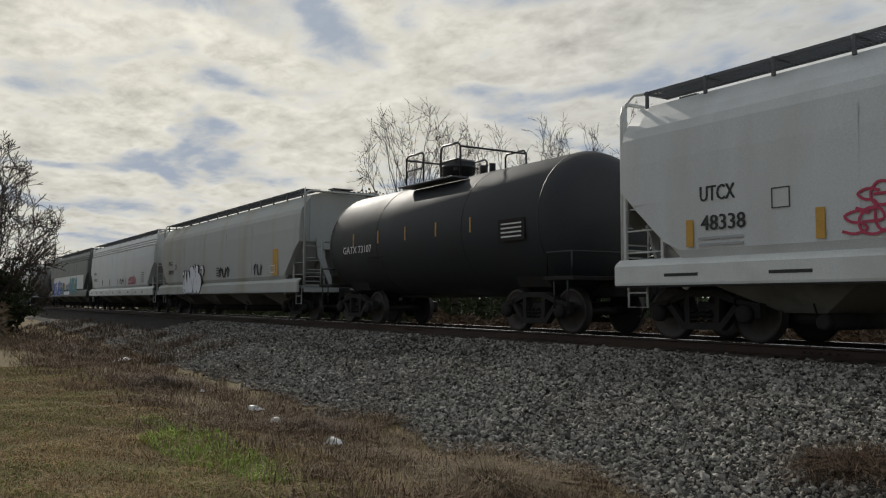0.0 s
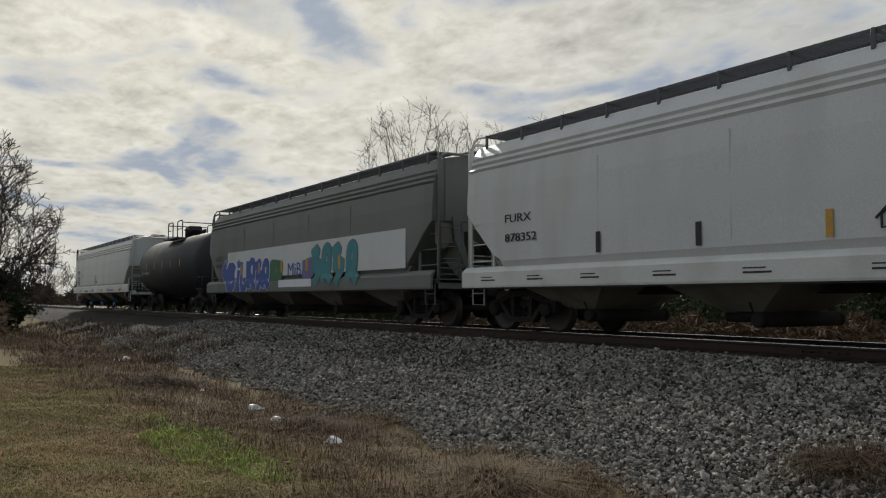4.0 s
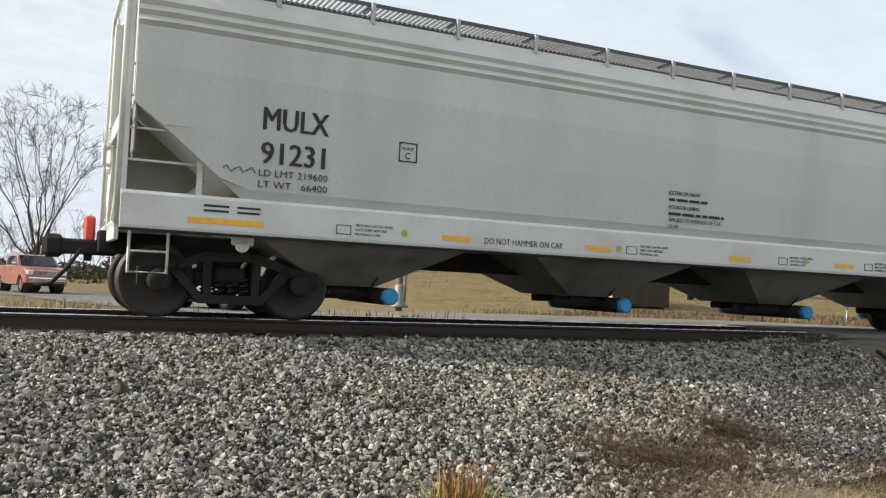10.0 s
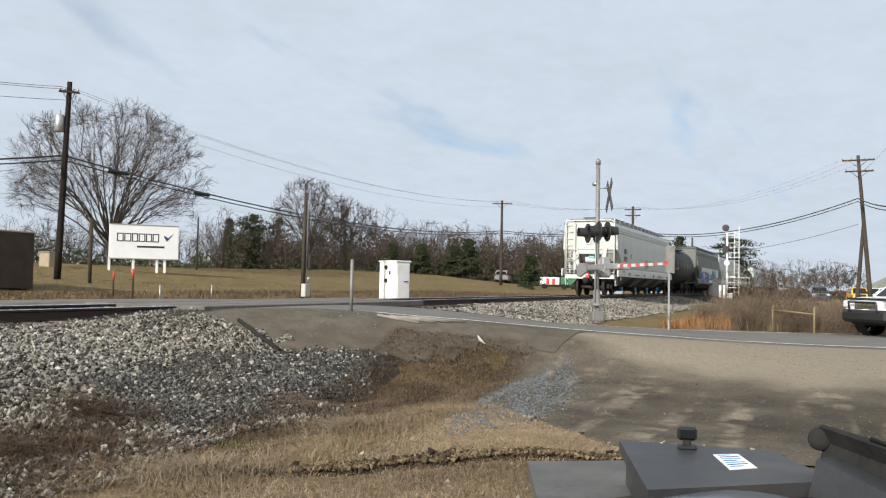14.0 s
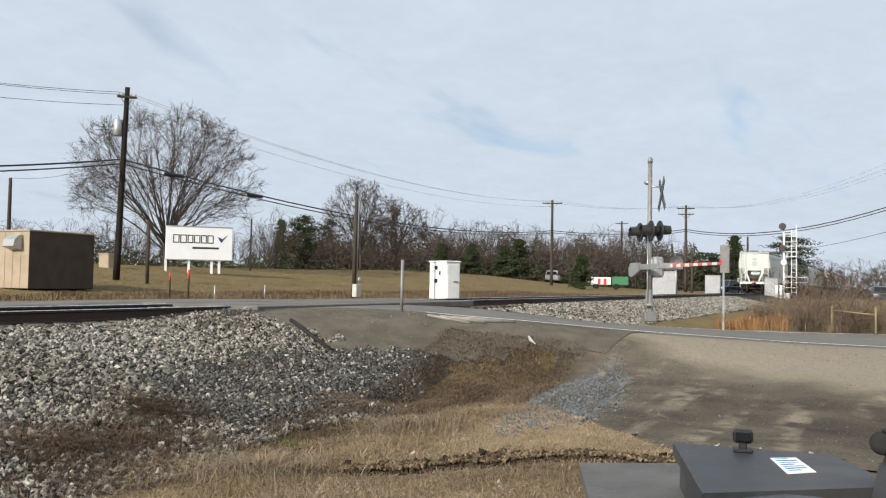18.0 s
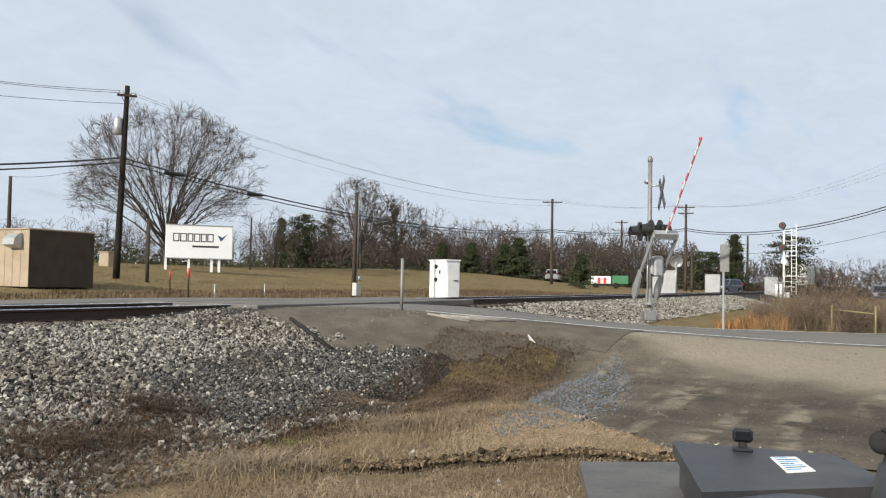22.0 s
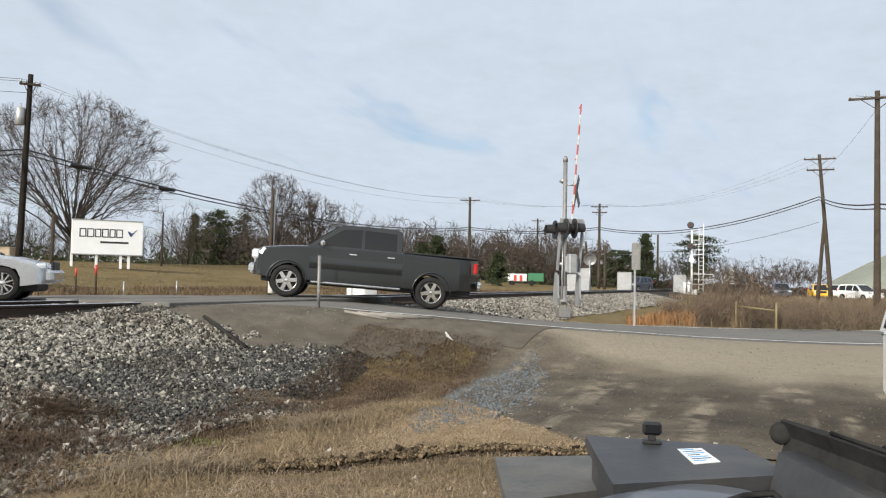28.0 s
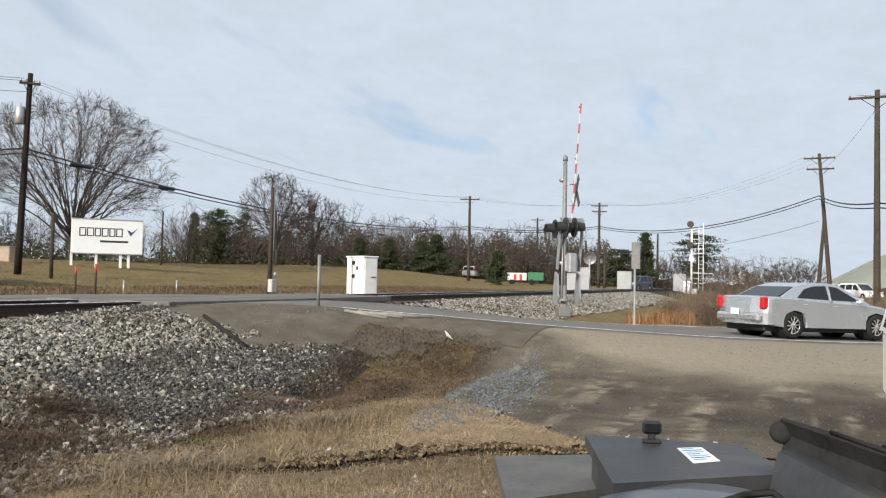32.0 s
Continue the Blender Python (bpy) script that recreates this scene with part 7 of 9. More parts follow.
def dome_limbs(seed, tall, half, base=2.4, arms=24, kids=7, twigs=7, shoots=4, trunk=0.28, low=-0.35, drift=(0.0, 0.0)):
    """Limbs that fan from a short bole and fill a dome: arms reach for its skin, side limbs and twigs follow them outwards."""
    rng = random.Random(seed)
    rise = (tall - base) * 0.56
    mid = Vector((drift[0], drift[1], tall - rise))
    out = [(0, 0, -0.2, trunk, 0, 0, base * 0.55, trunk * 0.85, 0), (0, 0, base * 0.55, trunk * 0.85, 0, 0, base, trunk * 0.7, 0)]

    def skin(d, k):
        return mid + Vector((d.x * half, d.y * half, d.z * rise)) * k

    def inside(p, k=1.03):
        q = p - mid
        return (q.x / half)**2 + (q.y / half)**2 + (q.z / rise)**2 < k * k

    def limb(p, way, end, r0, r1, lev, steps):
        span = (end - p).length
        ctrl = p + way.normalized() * span * 0.5
        last, pts = p, []
        for k in range(1, steps + 1):
            u = k / steps
            q = p * (1 - u)**2 + ctrl * (2 * u * (1 - u)) + end * u * u
            q += Vector((rng.gauss(0, 1), rng.gauss(0, 1), rng.gauss(0, 1))) * span * 0.012
            ra, rb = r0 + (r1 - r0) * (k - 1) / steps, r0 + (r1 - r0) * u
            out.append((*last, ra, *q, rb, lev))
            pts.append((q, (q - last).normalized(), rb, u))
            last = q
        return pts

    def jitter(s):
        return Vector((rng.gauss(0, s), rng.gauss(0, s), rng.gauss(0, s)))

    for k in range(arms):
        c = low + (1 - low) * (k + 0.5) / arms
        az = 2.399 * k + rng.uniform(-0.3, 0.3)
        d = Vector((math.sqrt(1 - c * c) * math.cos(az), math.sqrt(1 - c * c) * math.sin(az), c))
        p = Vector((0, 0, base * rng.uniform(0.55, 1.25 if tall > 3 else 1.0)))
        end = skin(d, rng.uniform(0.72, 0.98))
        arm = limb(p, (end - p).normalized() + Vector((0, 0, 0.10 + 0.25 * rng.random())), end, trunk * rng.uniform(0.26, 0.4), trunk * 0.05, 1, 7)
        for j in range(kids):
            q, t, r, u = arm[min(6, int(7 * (0.25 + 0.75 * (j + rng.random()) / kids)))]
            goal = skin((d + jitter(0.27)).normalized(), rng.uniform(0.86, 1.02))
            kid = limb(q, t + jitter(0.2), goal, r * 0.55, trunk * 0.025, 2, 5)
            for i in range(twigs):
                q2, t2, r2, u2 = kid[min(4, int(5 * (i + rng.random()) / twigs))]
                goal2 = q2 + (t2 + jitter(0.42) + Vector((0, 0, 0.12))).normalized() * tall * rng.uniform(0.05, 0.12)
                if not inside(goal2):
                    goal2 = q2.lerp(goal2, 0.4)
                tw = limb(q2, t2 + jitter(0.3), goal2, r2 * 0.6, trunk * 0.014, 3, 2)
                for _ in range(shoots):
                    q3, t3, r3, u3 = tw[rng.randrange(2)]
                    limb(q3, t3, q3 + (t3 + jitter(0.5) + Vector((0, 0, 0.15))).normalized() * tall * rng.uniform(0.025, 0.055), r3 * 0.7, trunk * 0.01, 4, 1)
    return np.array(out)


# the wide tree behind the sign, and the rounder ones further along
make_bare_tree(spot(-44.3, 74), dome_limbs(5, 13.1, 7.6, 2.2, 34, 8, 7, 4, 0.25, -0.36), "wide bare tree with a dome of fine upright limbs", 20, 0.010)
make_bare_tree(spot(-56.9, 92), dome_limbs(9, 9.8, 4.1, 2.6, 18, 7, 8, 3, 0.18, -0.3), "round bare tree at the field edge", 0, 0.011)
make_bare_tree(spot(-59.3, 96), dome_limbs(10, 8.0, 3.8, 2.0, 17, 7, 8, 3, 0.16, -0.3), "round bare tree at the field edge", 130, 0.011)
# trees beyond the track, seen first: upright, many-stemmed
stem_tree = dome_limbs(21, 12.2, 3.3, 1.2, 9, 6, 6, 3, 0.22, 0.0, (0.6, 0))
slim_tree = dome_limbs(33, 11.8, 1.9, 1.6, 6, 5, 5, 3, 0.20, 0.0, (-0.3, 0.2))
thin_tree = dome_limbs(44, 11.0, 1.5, 3.5, 3, 5, 4, 2, 0.15, 0.2, (0.4, 0.3))
broad_tree = dome_limbs(52, 9.5, 3.6, 1.6, 10, 6, 6, 4, 0.14, -0.2)
for yaw, r, tr_, turn, sc, lab in ((60.9, 47, stem_tree, 40, 1.0, "bare many-stemmed tree beyond the railway"), (57.3, 47, slim_tree, 0, 0.98, "slim bare tree beyond the railway"), (54.5, 46, thin_tree, 140, 0.98, "thin bare tree beyond the railway"),
                                   (51.8, 46, thin_tree, 80, 1.02, "thin bare tree beyond the railway"), (49.4, 45, slim_tree, 200, 0.93, "slim bare tree beyond the railway"), (44.7, 46, thin_tree, 260, 1.05, "thin bare tree beyond the railway"),
                                   (38.5, 40, slim_tree, 20, 0.8, "slim bare tree beyond the railway"), (34.0, 42, stem_tree, 250, 0.7, "bare many-stemmed tree beyond the railway"), (83.0, 120, broad_tree, 33, 0.8, "distant bare tree beyond the railway"),
                                   (66.9, 52, slim_tree, 70, 0.46, "small bare tree beyond the railway"), (77.2, 110, broad_tree, 90, 0.5, "distant bare tree beyond the railway"), (75.6, 100, slim_tree, 10, 0.42, "distant bare tree beyond the railway"),
                                   (0.8, 54, broad_tree, 150, 1.25, "bare tree beyond the far road"), (8.0, 60, stem_tree, 150, 0.9, "bare tree beyond the far road")):
    make_bare_tree(spot(yaw, r), tr_ * np.array([sc] * 8 + [1]), lab, turn, 0.009)
# trees on the near side at the far left
for yaw, r, tr_, turn, sc in ((85.9, 44, broad_tree, 0, 0.80), (88.0, 42, broad_tree, 70, 0.95), (86.9, 46, slim_tree, 120, 0.70), (84.6, 54, broad_tree, 70, 0.45), (91, 50, stem_tree, 70, 0.9)):
    x, y, z = spot(yaw, r)
    make_bare_tree((x, y, z), tr_ * np.array([sc] * 8 + [1]), "bare tree leaning over the ditch", turn, 0.014)
for k, (yaw, r, t, w, s, lab) in enumerate(((63.2, 50, 7.4, 2.9, "cone", "dark conical evergreen beyond the railway"), (52.9, 40, 6.0, 1.8, "cone", "dark conical evergreen beyond the railway"),
                                            (66.5, 60, 3.4, 1.6, "round", "low dark evergreen bush beyond the railway"), (44.5, 55, 5.0, 1.7, "cone", "dark conical evergreen beyond the railway"),
                                            (30.5, 40, 4.6, 1.5, "cone", "dark conical evergreen beyond the railway"), (-15.5, 62, 14, 3.6, "round", "tall dark pine beyond the far road"), (-12.0, 66, 13, 3.4, "round", "tall dark pine beyond the far road"), (-18.8, 70, 12, 3.2, "round", "tall dark pine beyond the far road"),
                                            (-53.0, 125, 8.6, 2.5, "round", "broad dark pine behind the field"), (-51.6, 138, 9.0, 2.2, "cone", "broad dark pine behind the field"),
                                            (-54.7, 155, 10.6, 2.6, "round", "broad dark pine behind the field"), (-62.4, 118, 4.4, 1.7, "cone", "dark cedar at the field edge"),
                                            (-64.4, 116, 4.2, 1.8, "cone", "dark cedar at the field edge"), (-67.6, 110, 5.0, 2.3, "cone", "dark cedar at the field edge"), (-66.6, 112, 4.0, 1.8, "cone", "dark cedar at the field edge"),
                                            (-71.8, 92, 3.6, 1.4, "cone", "small dark cedar by the track"), (-81.5, 122, 7.6, 2.4, "cone", "dark cedar behind the signal"), (-84.8, 128, 8.0, 3.6, "round", "broad dark evergreen behind the signal"),
                                            (-79.7, 125, 5.4, 3.0, "round", "dark evergreen behind the cases"), (86.3, 44, 3.0, 1.6, "round", "dark thicket at the ditch"), (85.6, 52, 1.9, 2.0, "round", "dark thicket at the ditch"), (90.5, 38, 2.4, 1.9, "round", "dark thicket at the ditch"))):
    make_evergreen(spot(yaw, r), t, w, 100 + k, lab, s, 3600 if r < 80 else 5200, 0.12 if r < 80 else 0.13, 0.3 if t > 11.5 else 0.08)


def far_wood(name, label, yaws, rs, tall, count, seed, green=0.0):
    """One joined belt of distant bare trees."""
    rng = random.Random(seed)
    kinds = [dome_limbs(300 + k, 1.0, 0.38 + 0.05 * k, 0.16, 8, 5, 5, 0, 0.016, -0.3) for k in range(4)]
    out = []
    for k in range(count):
        yaw = yaws[0] + (yaws[1] - yaws[0]) * (k + rng.random()) / count
        r = rng.uniform(*rs)
        x, y, z = spot(yaw, r)
        a = kinds[k % 4].copy()
        s = tall * rng.uniform(0.65, 1.15)
        w = rng.uniform(0, 6.28)
        a[:, [3, 7]] = np.maximum(a[:, [3, 7]] * s, 0.0075 * r / 60)
        for c in (0, 4):
            px, py = a[:, c] * s, a[:, c + 1] * s
            a[:, c] = px * math.cos(w) - py * math.sin(w) + x
            a[:, c + 1] = px * math.sin(w) + py * math.cos(w) + y
            a[:, c + 2] = a[:, c + 2] * s + z
        out.append(a)
    a = np.concatenate(out)
    me = limb_mesh(name, a, 3)
    me.materials.append(M["twig"])
    return tagged(new(name, me), label, "woods", kind="stuff")


def brush(name, label, yaws, rs, tall, count, seed, material, size=0.5, beyond=None):
    """A joined belt of low brush that closes the view under the trees."""
    rng = np.random.default_rng(seed)
    yaw = rng.uniform(min(yaws), max(yaws), count)
    r = rng.uniform(*rs, count)
    x, y = EYE[0] - np.sin(np.radians(yaw)) * r, EYE[1] + np.cos(np.radians(yaw)) * r
    if beyond is not None:
        k = y > beyond
        x, y, yaw, count = x[k], y[k], yaw[k], int(k.sum())
    z = height(x, y) + rng.uniform(0, 1, count) ** 1.6 * tall * (0.75 + 0.35 * np.sin(yaw * 1.9) * np.sin(yaw * 0.7 + 1))
    V, F = foliage(rng, np.stack([x, y, z], -1), size, 0.35)
    me = fast_mesh(name, V, F)
    me.materials.append(material)
    return tagged(new(name, me), label, "brush", kind="stuff")


far_wood("far_woods", "distant belt of bare winter woods", (-50.5, -77), (120, 170), 9.0, 170, 1)
far_wood("far_woods", "distant belt of bare winter woods", (-77, -92), (150, 200), 6.0, 60, 14)
far_wood("far_woods", "distant belt of bare winter woods", (-50, -24), (130, 190), 8.0, 60, 2)
far_wood("far_woods", "distant belt of bare winter woods", (-24, 30), (110, 150), 9.0, 46, 3)
far_wood("far_woods", "distant belt of bare winter woods", (28, 88), (90, 150), 5.0, 60, 4)
brush("far_brush", "brown undergrowth at the wood edge", (-52, -82), (122, 165), 7.4, 56000, 5, M["twig"], 0.24)
brush("far_brush", "brown undergrowth at the wood edge", (-104, -80), (120, 170), 1.6, 9000, 6, M["twig"], 0.34)
brush("far_brush", "brown undergrowth at the wood edge", (-52, 30), (125, 180), 4.0, 16000, 7, M["twig"], 0.4)
brush("dark_thicket", "dark undergrowth beyond the railway", (28, 87), (44, 95), 3.1, 30000, 8, M["needle"], 0.3, 17)
brush("dark_thicket", "dark undergrowth along the far woods", (-82, -50), (120, 140), 3.0, 5000, 9, M["needle"], 0.35)
brush("dark_thicket", "dark undergrowth along the far woods", (-50, 30), (100, 170), 3.6, 12000, 10, M["needle"], 0.36)
brush("scrub", "grey-brown scrub beyond the track", (20, 70), (19, 34), 0.75, 26000, 11, M["deadweed"], 0.14, 16.5)
brush("dark_thicket", "dark thicket at the bend of the ditch", (85.2, 93), (40, 70), 1.5, 2500, 12, M["greygrass"], 0.3)
brush("far_brush", "pale brown far hedge", (60, 86), (160, 260), 4.5, 5000, 13, M["twig"], 1.0, 17)

# bare shrubs in the scrub beyond the road
SHRUB = surface("shrub_twigs", (0.11, 0.082, 0.060), (0.18, 0.136, 0.10), 0.6, 0.95, bump=0, per_piece=0.3, island=True)
shrub = [limbs(60 + k, 1.0, 1.1, levels=3, kids=5, trunk=0.012, fork=0.1, up=0.6, start_angle=42, bole=0.3, wander=0.16, keep=(0.7, 0.95)) for k in range(3)]
rng = random.Random(77)
for k, (yaw, r, tall) in enumerate(((-84.2, 33, 1.3), (-85.4, 31, 1.1), (-86.3, 32, 2.5), (-87.0, 34, 1.5), (-88.3, 31, 1.2), (-89.4, 33, 1.6), (-90.3, 31, 1.2), (-91.4, 34, 1.4), (-92.6, 32, 1.3), (-94.0, 35, 1.5), (-83.2, 36, 1.0), (-95.5, 37, 1.6))):
    x, y, z = spot(yaw, r)
    ob = thing("shrub", pose(x, y, z, 0, 0, rng.uniform(0, 360)), "bare grey-brown twiggy shrub beside the road", "shrub", "bare shrubs")
    stems = [shrub[(k + j) % 3] * np.array([tall * rng.uniform(0.7, 1.05)] * 8 + [1]) for j in range(3)]
    for j, a in enumerate(stems):
        a[:, [0, 4]] += 0.25 * math.cos(2.1 * j) * tall
        a[:, [1, 5]] += 0.25 * math.sin(2.1 * j) * tall
    a = np.concatenate(stems)
    tagged(part("stem_clump", limb_mesh("stem_clump", a[a[:, 8] <= 1], 5, 0.006), M["bark"], ob), kind="stuff")
    tagged(part("twig_crown", limb_mesh("twig_crown", a[a[:, 8] > 1], 3, 0.004), SHRUB, ob), kind="stuff")

# ---- road vehicles ----
PAINT = {
    "white": surface("car_white", (0.70, 0.70, 0.69), (0.75, 0.75, 0.74), 1, 0.35, bump=0, coat=0.6, rough_var=0.05, stain=(0.55, 0.52, 0.47), stain_scale=1.2, stain_amount=0.3),
    "grey": surface("car_dark_grey", (0.011, 0.0125, 0.014), (0.015, 0.017, 0.0185), 1, 0.3, 0.4, bump=0, coat=1.0, rough_var=0.05),
    "silver": surface("car_silver", (0.45, 0.46, 0.475), (0.52, 0.53, 0.545), 1, 0.26, 0.75, bump=0, coat=0.8, rough_var=0.05),
    "yellow": surface("car_yellow", (0.72, 0.38, 0.02), (0.8, 0.44, 0.03), 1, 0.35, bump=0, coat=0.5),
    "red": surface("car_red", (0.24, 0.085, 0.06), (0.30, 0.11, 0.08), 1, 0.35, bump=0, coat=0.5),
    "blue": surface("car_dark_blue", (0.03, 0.04, 0.06), (0.04, 0.05, 0.08), 1, 0.35, bump=0, coat=0.5),
}
GLASS = surface("tinted_glass", (0.006, 0.007, 0.008), (0.009, 0.010, 0.011), 2, 0.06, bump=0, rough_var=0.02, spec=0.5)
CHROME = surface("chrome", (0.70, 0.70, 0.71), (0.78, 0.78, 0.79), 4, 0.12, 1.0, bump=0, rough_var=0.05)
PLASTIC = surface("black_plastic", (0.008, 0.008, 0.009), (0.014, 0.014, 0.015), 4, 0.55, bump=0.1)
TAIL = surface("tail_lens", (0.35, 0.01, 0.012), (0.45, 0.015, 0.016), 4, 0.15, bump=0)
HEAD = surface("head_lens", (0.55, 0.56, 0.58), (0.7, 0.71, 0.73), 9, 0.1, 0.3, bump=0)


def arch(cx, r, z0, n=9):
    """Points of a wheel arch from front to rear along the underside."""
    a0 = math.asin(min(0.95, max(-0.9, (z0 - r * 0.92) / r)))
    return [(cx + r * math.cos(a), r * 0.92 + r * math.sin(a)) for a in [a0 + (math.pi - 2 * a0) * k / (n - 1) for k in range(n)]]


def make_vehicle(name, label, category, paint, wb, front, rear, width, wheel_r, deck, house, sill_z=0.32, tumble=0.22, windows=(), screen=None, back=None, bed=None,
                 trim=None, rim="alloy", handles=(), mirror=None, head=None, tail=None, flare=False, group="vehicles on the road", cab_in=0.035, tail_in=0.12):
    """x forwards from the middle between the axles, z from the ground. deck: the body's upper outline from rear to front;
    house: the cabin's outline, closed; windows: side glass outlines; screen, back: (x0, z0, x1, z1) of front and rear glass."""
    ob = thing(name, pose(0, 0, 0), label, category, group)
    hw = width / 2
    fx, rx = wb / 2, -wb / 2
    ar = wheel_r * 1.17
    under = [(front, sill_z + 0.04), (fx + ar + 0.02, sill_z)] + arch(fx, ar, sill_z) + [(rx + ar + 0.02, sill_z)] + arch(rx, ar, sill_z) + [(rear, sill_z + 0.06)]
    outline = under + list(deck)
    cx, cz = sum(p[0] for p in outline) / len(outline), 0.7

    def inset(d, nose):
        out = []
        for x, z in outline:
            k = 1 - nose * max(0, (abs(x - cx) / (front - cx)) - 0.82) / 0.18
            out.append((cx + (x - cx) * (1 - 0.012 * d) * (1 if k > 0.99 else (0.6 + 0.4 * k)), z - 0.02 * d if z > cz else z + 0.004 * d))
        return out
    rings = []
    for y, d, nose in ((-hw, 2.4, 0.16), (-hw + 0.03, 0.8, 0.13), (-hw + 0.12, 0.0, 0.09), (-hw * 0.5, -0.6, 0.02), (0, -0.9, 0.0), (hw * 0.5, -0.6, 0.02), (hw - 0.12, 0.0, 0.09), (hw - 0.03, 0.8, 0.13), (hw, 2.4, 0.16)):
        rings.append([(x, y, z) for x, z in inset(d, nose)])
    part("body", Mb().loft(rings), PAINT[paint], ob)
    part("underbody", Mb().box(((front + rear) / 2, 0, sill_z + 0.02), (front - rear - 0.5, width - 0.42, 0.26), 0.03), PLASTIC, ob)
    zb = min(z for x, z in house)

    def side(z):
        return hw - cab_in - tumble * (z - zb)
    cab = Mb()
    cab.loft([[(x, -side(z) - 0.0, z) for x, z in house], [(x, side(z), z) for x, z in house]])
    part("cabin", cab, PAINT[paint], ob)
    for w in windows:
        for s in (-1, 1):
            g = Mb().loft([[(x, s * (side(z) - 0.03), z) for x, z in w], [(x, s * (side(z) + 0.006), z) for x, z in w]])
            part("side_window", g, GLASS, ob)
    for nm, sc in (("windscreen", screen), ("rear_window", back)):
        if sc:
            x0, z0, x1, z1 = sc
            n = Vector((z1 - z0, 0, -(x1 - x0))).normalized()
            if (n.x > 0) != (nm == "windscreen"):
                n = -n
            q = [(x0, -side(z0) + 0.10, z0), (x0, side(z0) - 0.10, z0), (x1, side(z1) - 0.08, z1), (x1, -side(z1) + 0.08, z1)]
            part(nm, Mb().loft([[(p[0] - n.x * 0.02, p[1], p[2] - n.z * 0.02) for p in q], [(p[0] + n.x * 0.012, p[1], p[2] + n.z * 0.012) for p in q]]), GLASS, ob)
    wheels = []
    for x in (fx, rx):
        for s in (-1, 1):
            y = s * (hw - 0.12)
            part("wheel_well", Mb().turned([(s * (hw - 0.5), ar * 0.95), (s * (hw - 0.09), ar * 0.955), (s * (hw - 0.09), ar * 0.89), (s * (hw - 0.48), ar * 0.89)], (x, 0, wheel_r * 1.076), 1, 24, True, True), PLASTIC, ob)
            if flare:
                pts = [(x + ar * 1.03 * math.cos(a), s * (hw + 0.005), ar * 0.92 + ar * 1.03 * math.sin(a)) for a in [math.radians(-8 + 196 * k / 14) for k in range(15)]]
                part("arch_trim", Mb().tube(pts, 0.028, 6), PLASTIC if paint == "white" else PAINT[paint], ob)
            R = wheel_r
            w = part("wheel", Mb().turned([(-0.11, R * 0.66), (-0.115, R * 0.9), (-0.09, R * 0.985), (0, R), (0.09, R * 0.985), (0.115, R * 0.9), (0.11, R * 0.66)], (0, 0, 0), 1, 32, True, True), M["rubber"], ob, "black tyre on a bright wheel", pose(x, y, R))
            o = s * 0.085
            mb = Mb().turned([(o * 0.2, R * 0.67), (o, R * 0.68), (o * 1.12, R * 0.66), (o * 0.9, R * 0.60), (-o, R * 0.6), (-o, R * 0.66)], (0, 0, 0), 1, 28, True, True)
            mb.turned([(o * 0.3, 0.05), (o * 0.95, 0.075), (o * 1.1, 0.05), (o * 1.12, 0.01)], (0, 0, 0), 1, 14)
            n = 6 if rim == "truck" else 10
            for k in range(n):
                a = 2 * math.pi * k / n
                m = Euler((0, -a, 0)).to_matrix()
                mb.box((math.cos(a) * R * 0.34, o * 0.92, math.sin(a) * R * 0.34), (R * 0.6, 0.03, 0.10 if n == 6 else 0.035), 0.006, m)
            part("rim", mb, CHROME if rim != "steel" else M["galv"], w, "bright spoked alloy rim")
            part("brake_disc", Mb().turned([(-o * 0.2, R * 0.55), (o * 0.25, R * 0.55)], (0, 0, 0), 1, 20), M["iron"], w)
            wheels.append(w)
    if head:
        for s in (-1, 1):
            hx, hz, hl, hh = head
            part("headlight", Mb().box((hx, s * (hw - 0.22), hz), (0.22, 0.34, hh), 0.04, Euler((0, 0, -s * 0.35)).to_matrix()), HEAD, ob, "clear headlight")
            tx, tz, tl, th = tail
            part("tail_light", Mb().box((tx + 0.05 if tail_in < 0.15 else tx + 0.02, s * (hw - tail_in), tz), (tl, 0.15, th), 0.03), TAIL, ob, "red tail light")
    part("grille", Mb().box((front - 0.01, 0, head[1] - 0.02 if head else 0.7), (0.06, width * 0.42, 0.26), 0.02), PLASTIC if rim == "alloy" else CHROME, ob)
    part("front_bumper", Mb().box((front - 0.03, 0, sill_z + 0.2), (0.2, width * 0.9, 0.26), 0.06), trim or PAINT[paint], ob)
    part("rear_bumper", Mb().box((rear + 0.05, 0, sill_z + 0.22), (0.18, width * 0.86, 0.22), 0.06), trim or PAINT[paint], ob)
    part("number_plate", Mb().box((rear - 0.07, 0, sill_z + 0.36), (0.015, 0.3, 0.15), 0.004), M["white"], ob)
    for hx, hz in handles:
        for s in (-1, 1):
            part("door_handle", Mb().box((hx, s * (hw - 0.015), hz), (0.17, 0.05, 0.035), 0.012), CHROME if paint != "white" else PLASTIC, ob)
    if mirror:
        for s in (-1, 1):
            part("door_mirror", Mb().box((mirror[0], s * (hw + 0.10), mirror[1]), (0.12, 0.22, 0.17), 0.05), mirror[2], ob)
    if bed:
        x0, x1, z = bed
        part("bed_cover", Mb().box(((x0 + x1) / 2, 0, z + 0.02), (x1 - x0, width - 0.26, 0.06), 0.02), PLASTIC, ob, "black bed cover")
    for dx in handles:
        x = dx[0] - 0.12
        for s in (-1, 1):
            part("door_seam", Mb().box((x, s * (hw - 0.012), sill_z + 0.42), (0.012, 0.02, 0.62)), PLASTIC, ob)
    return ob, wheels


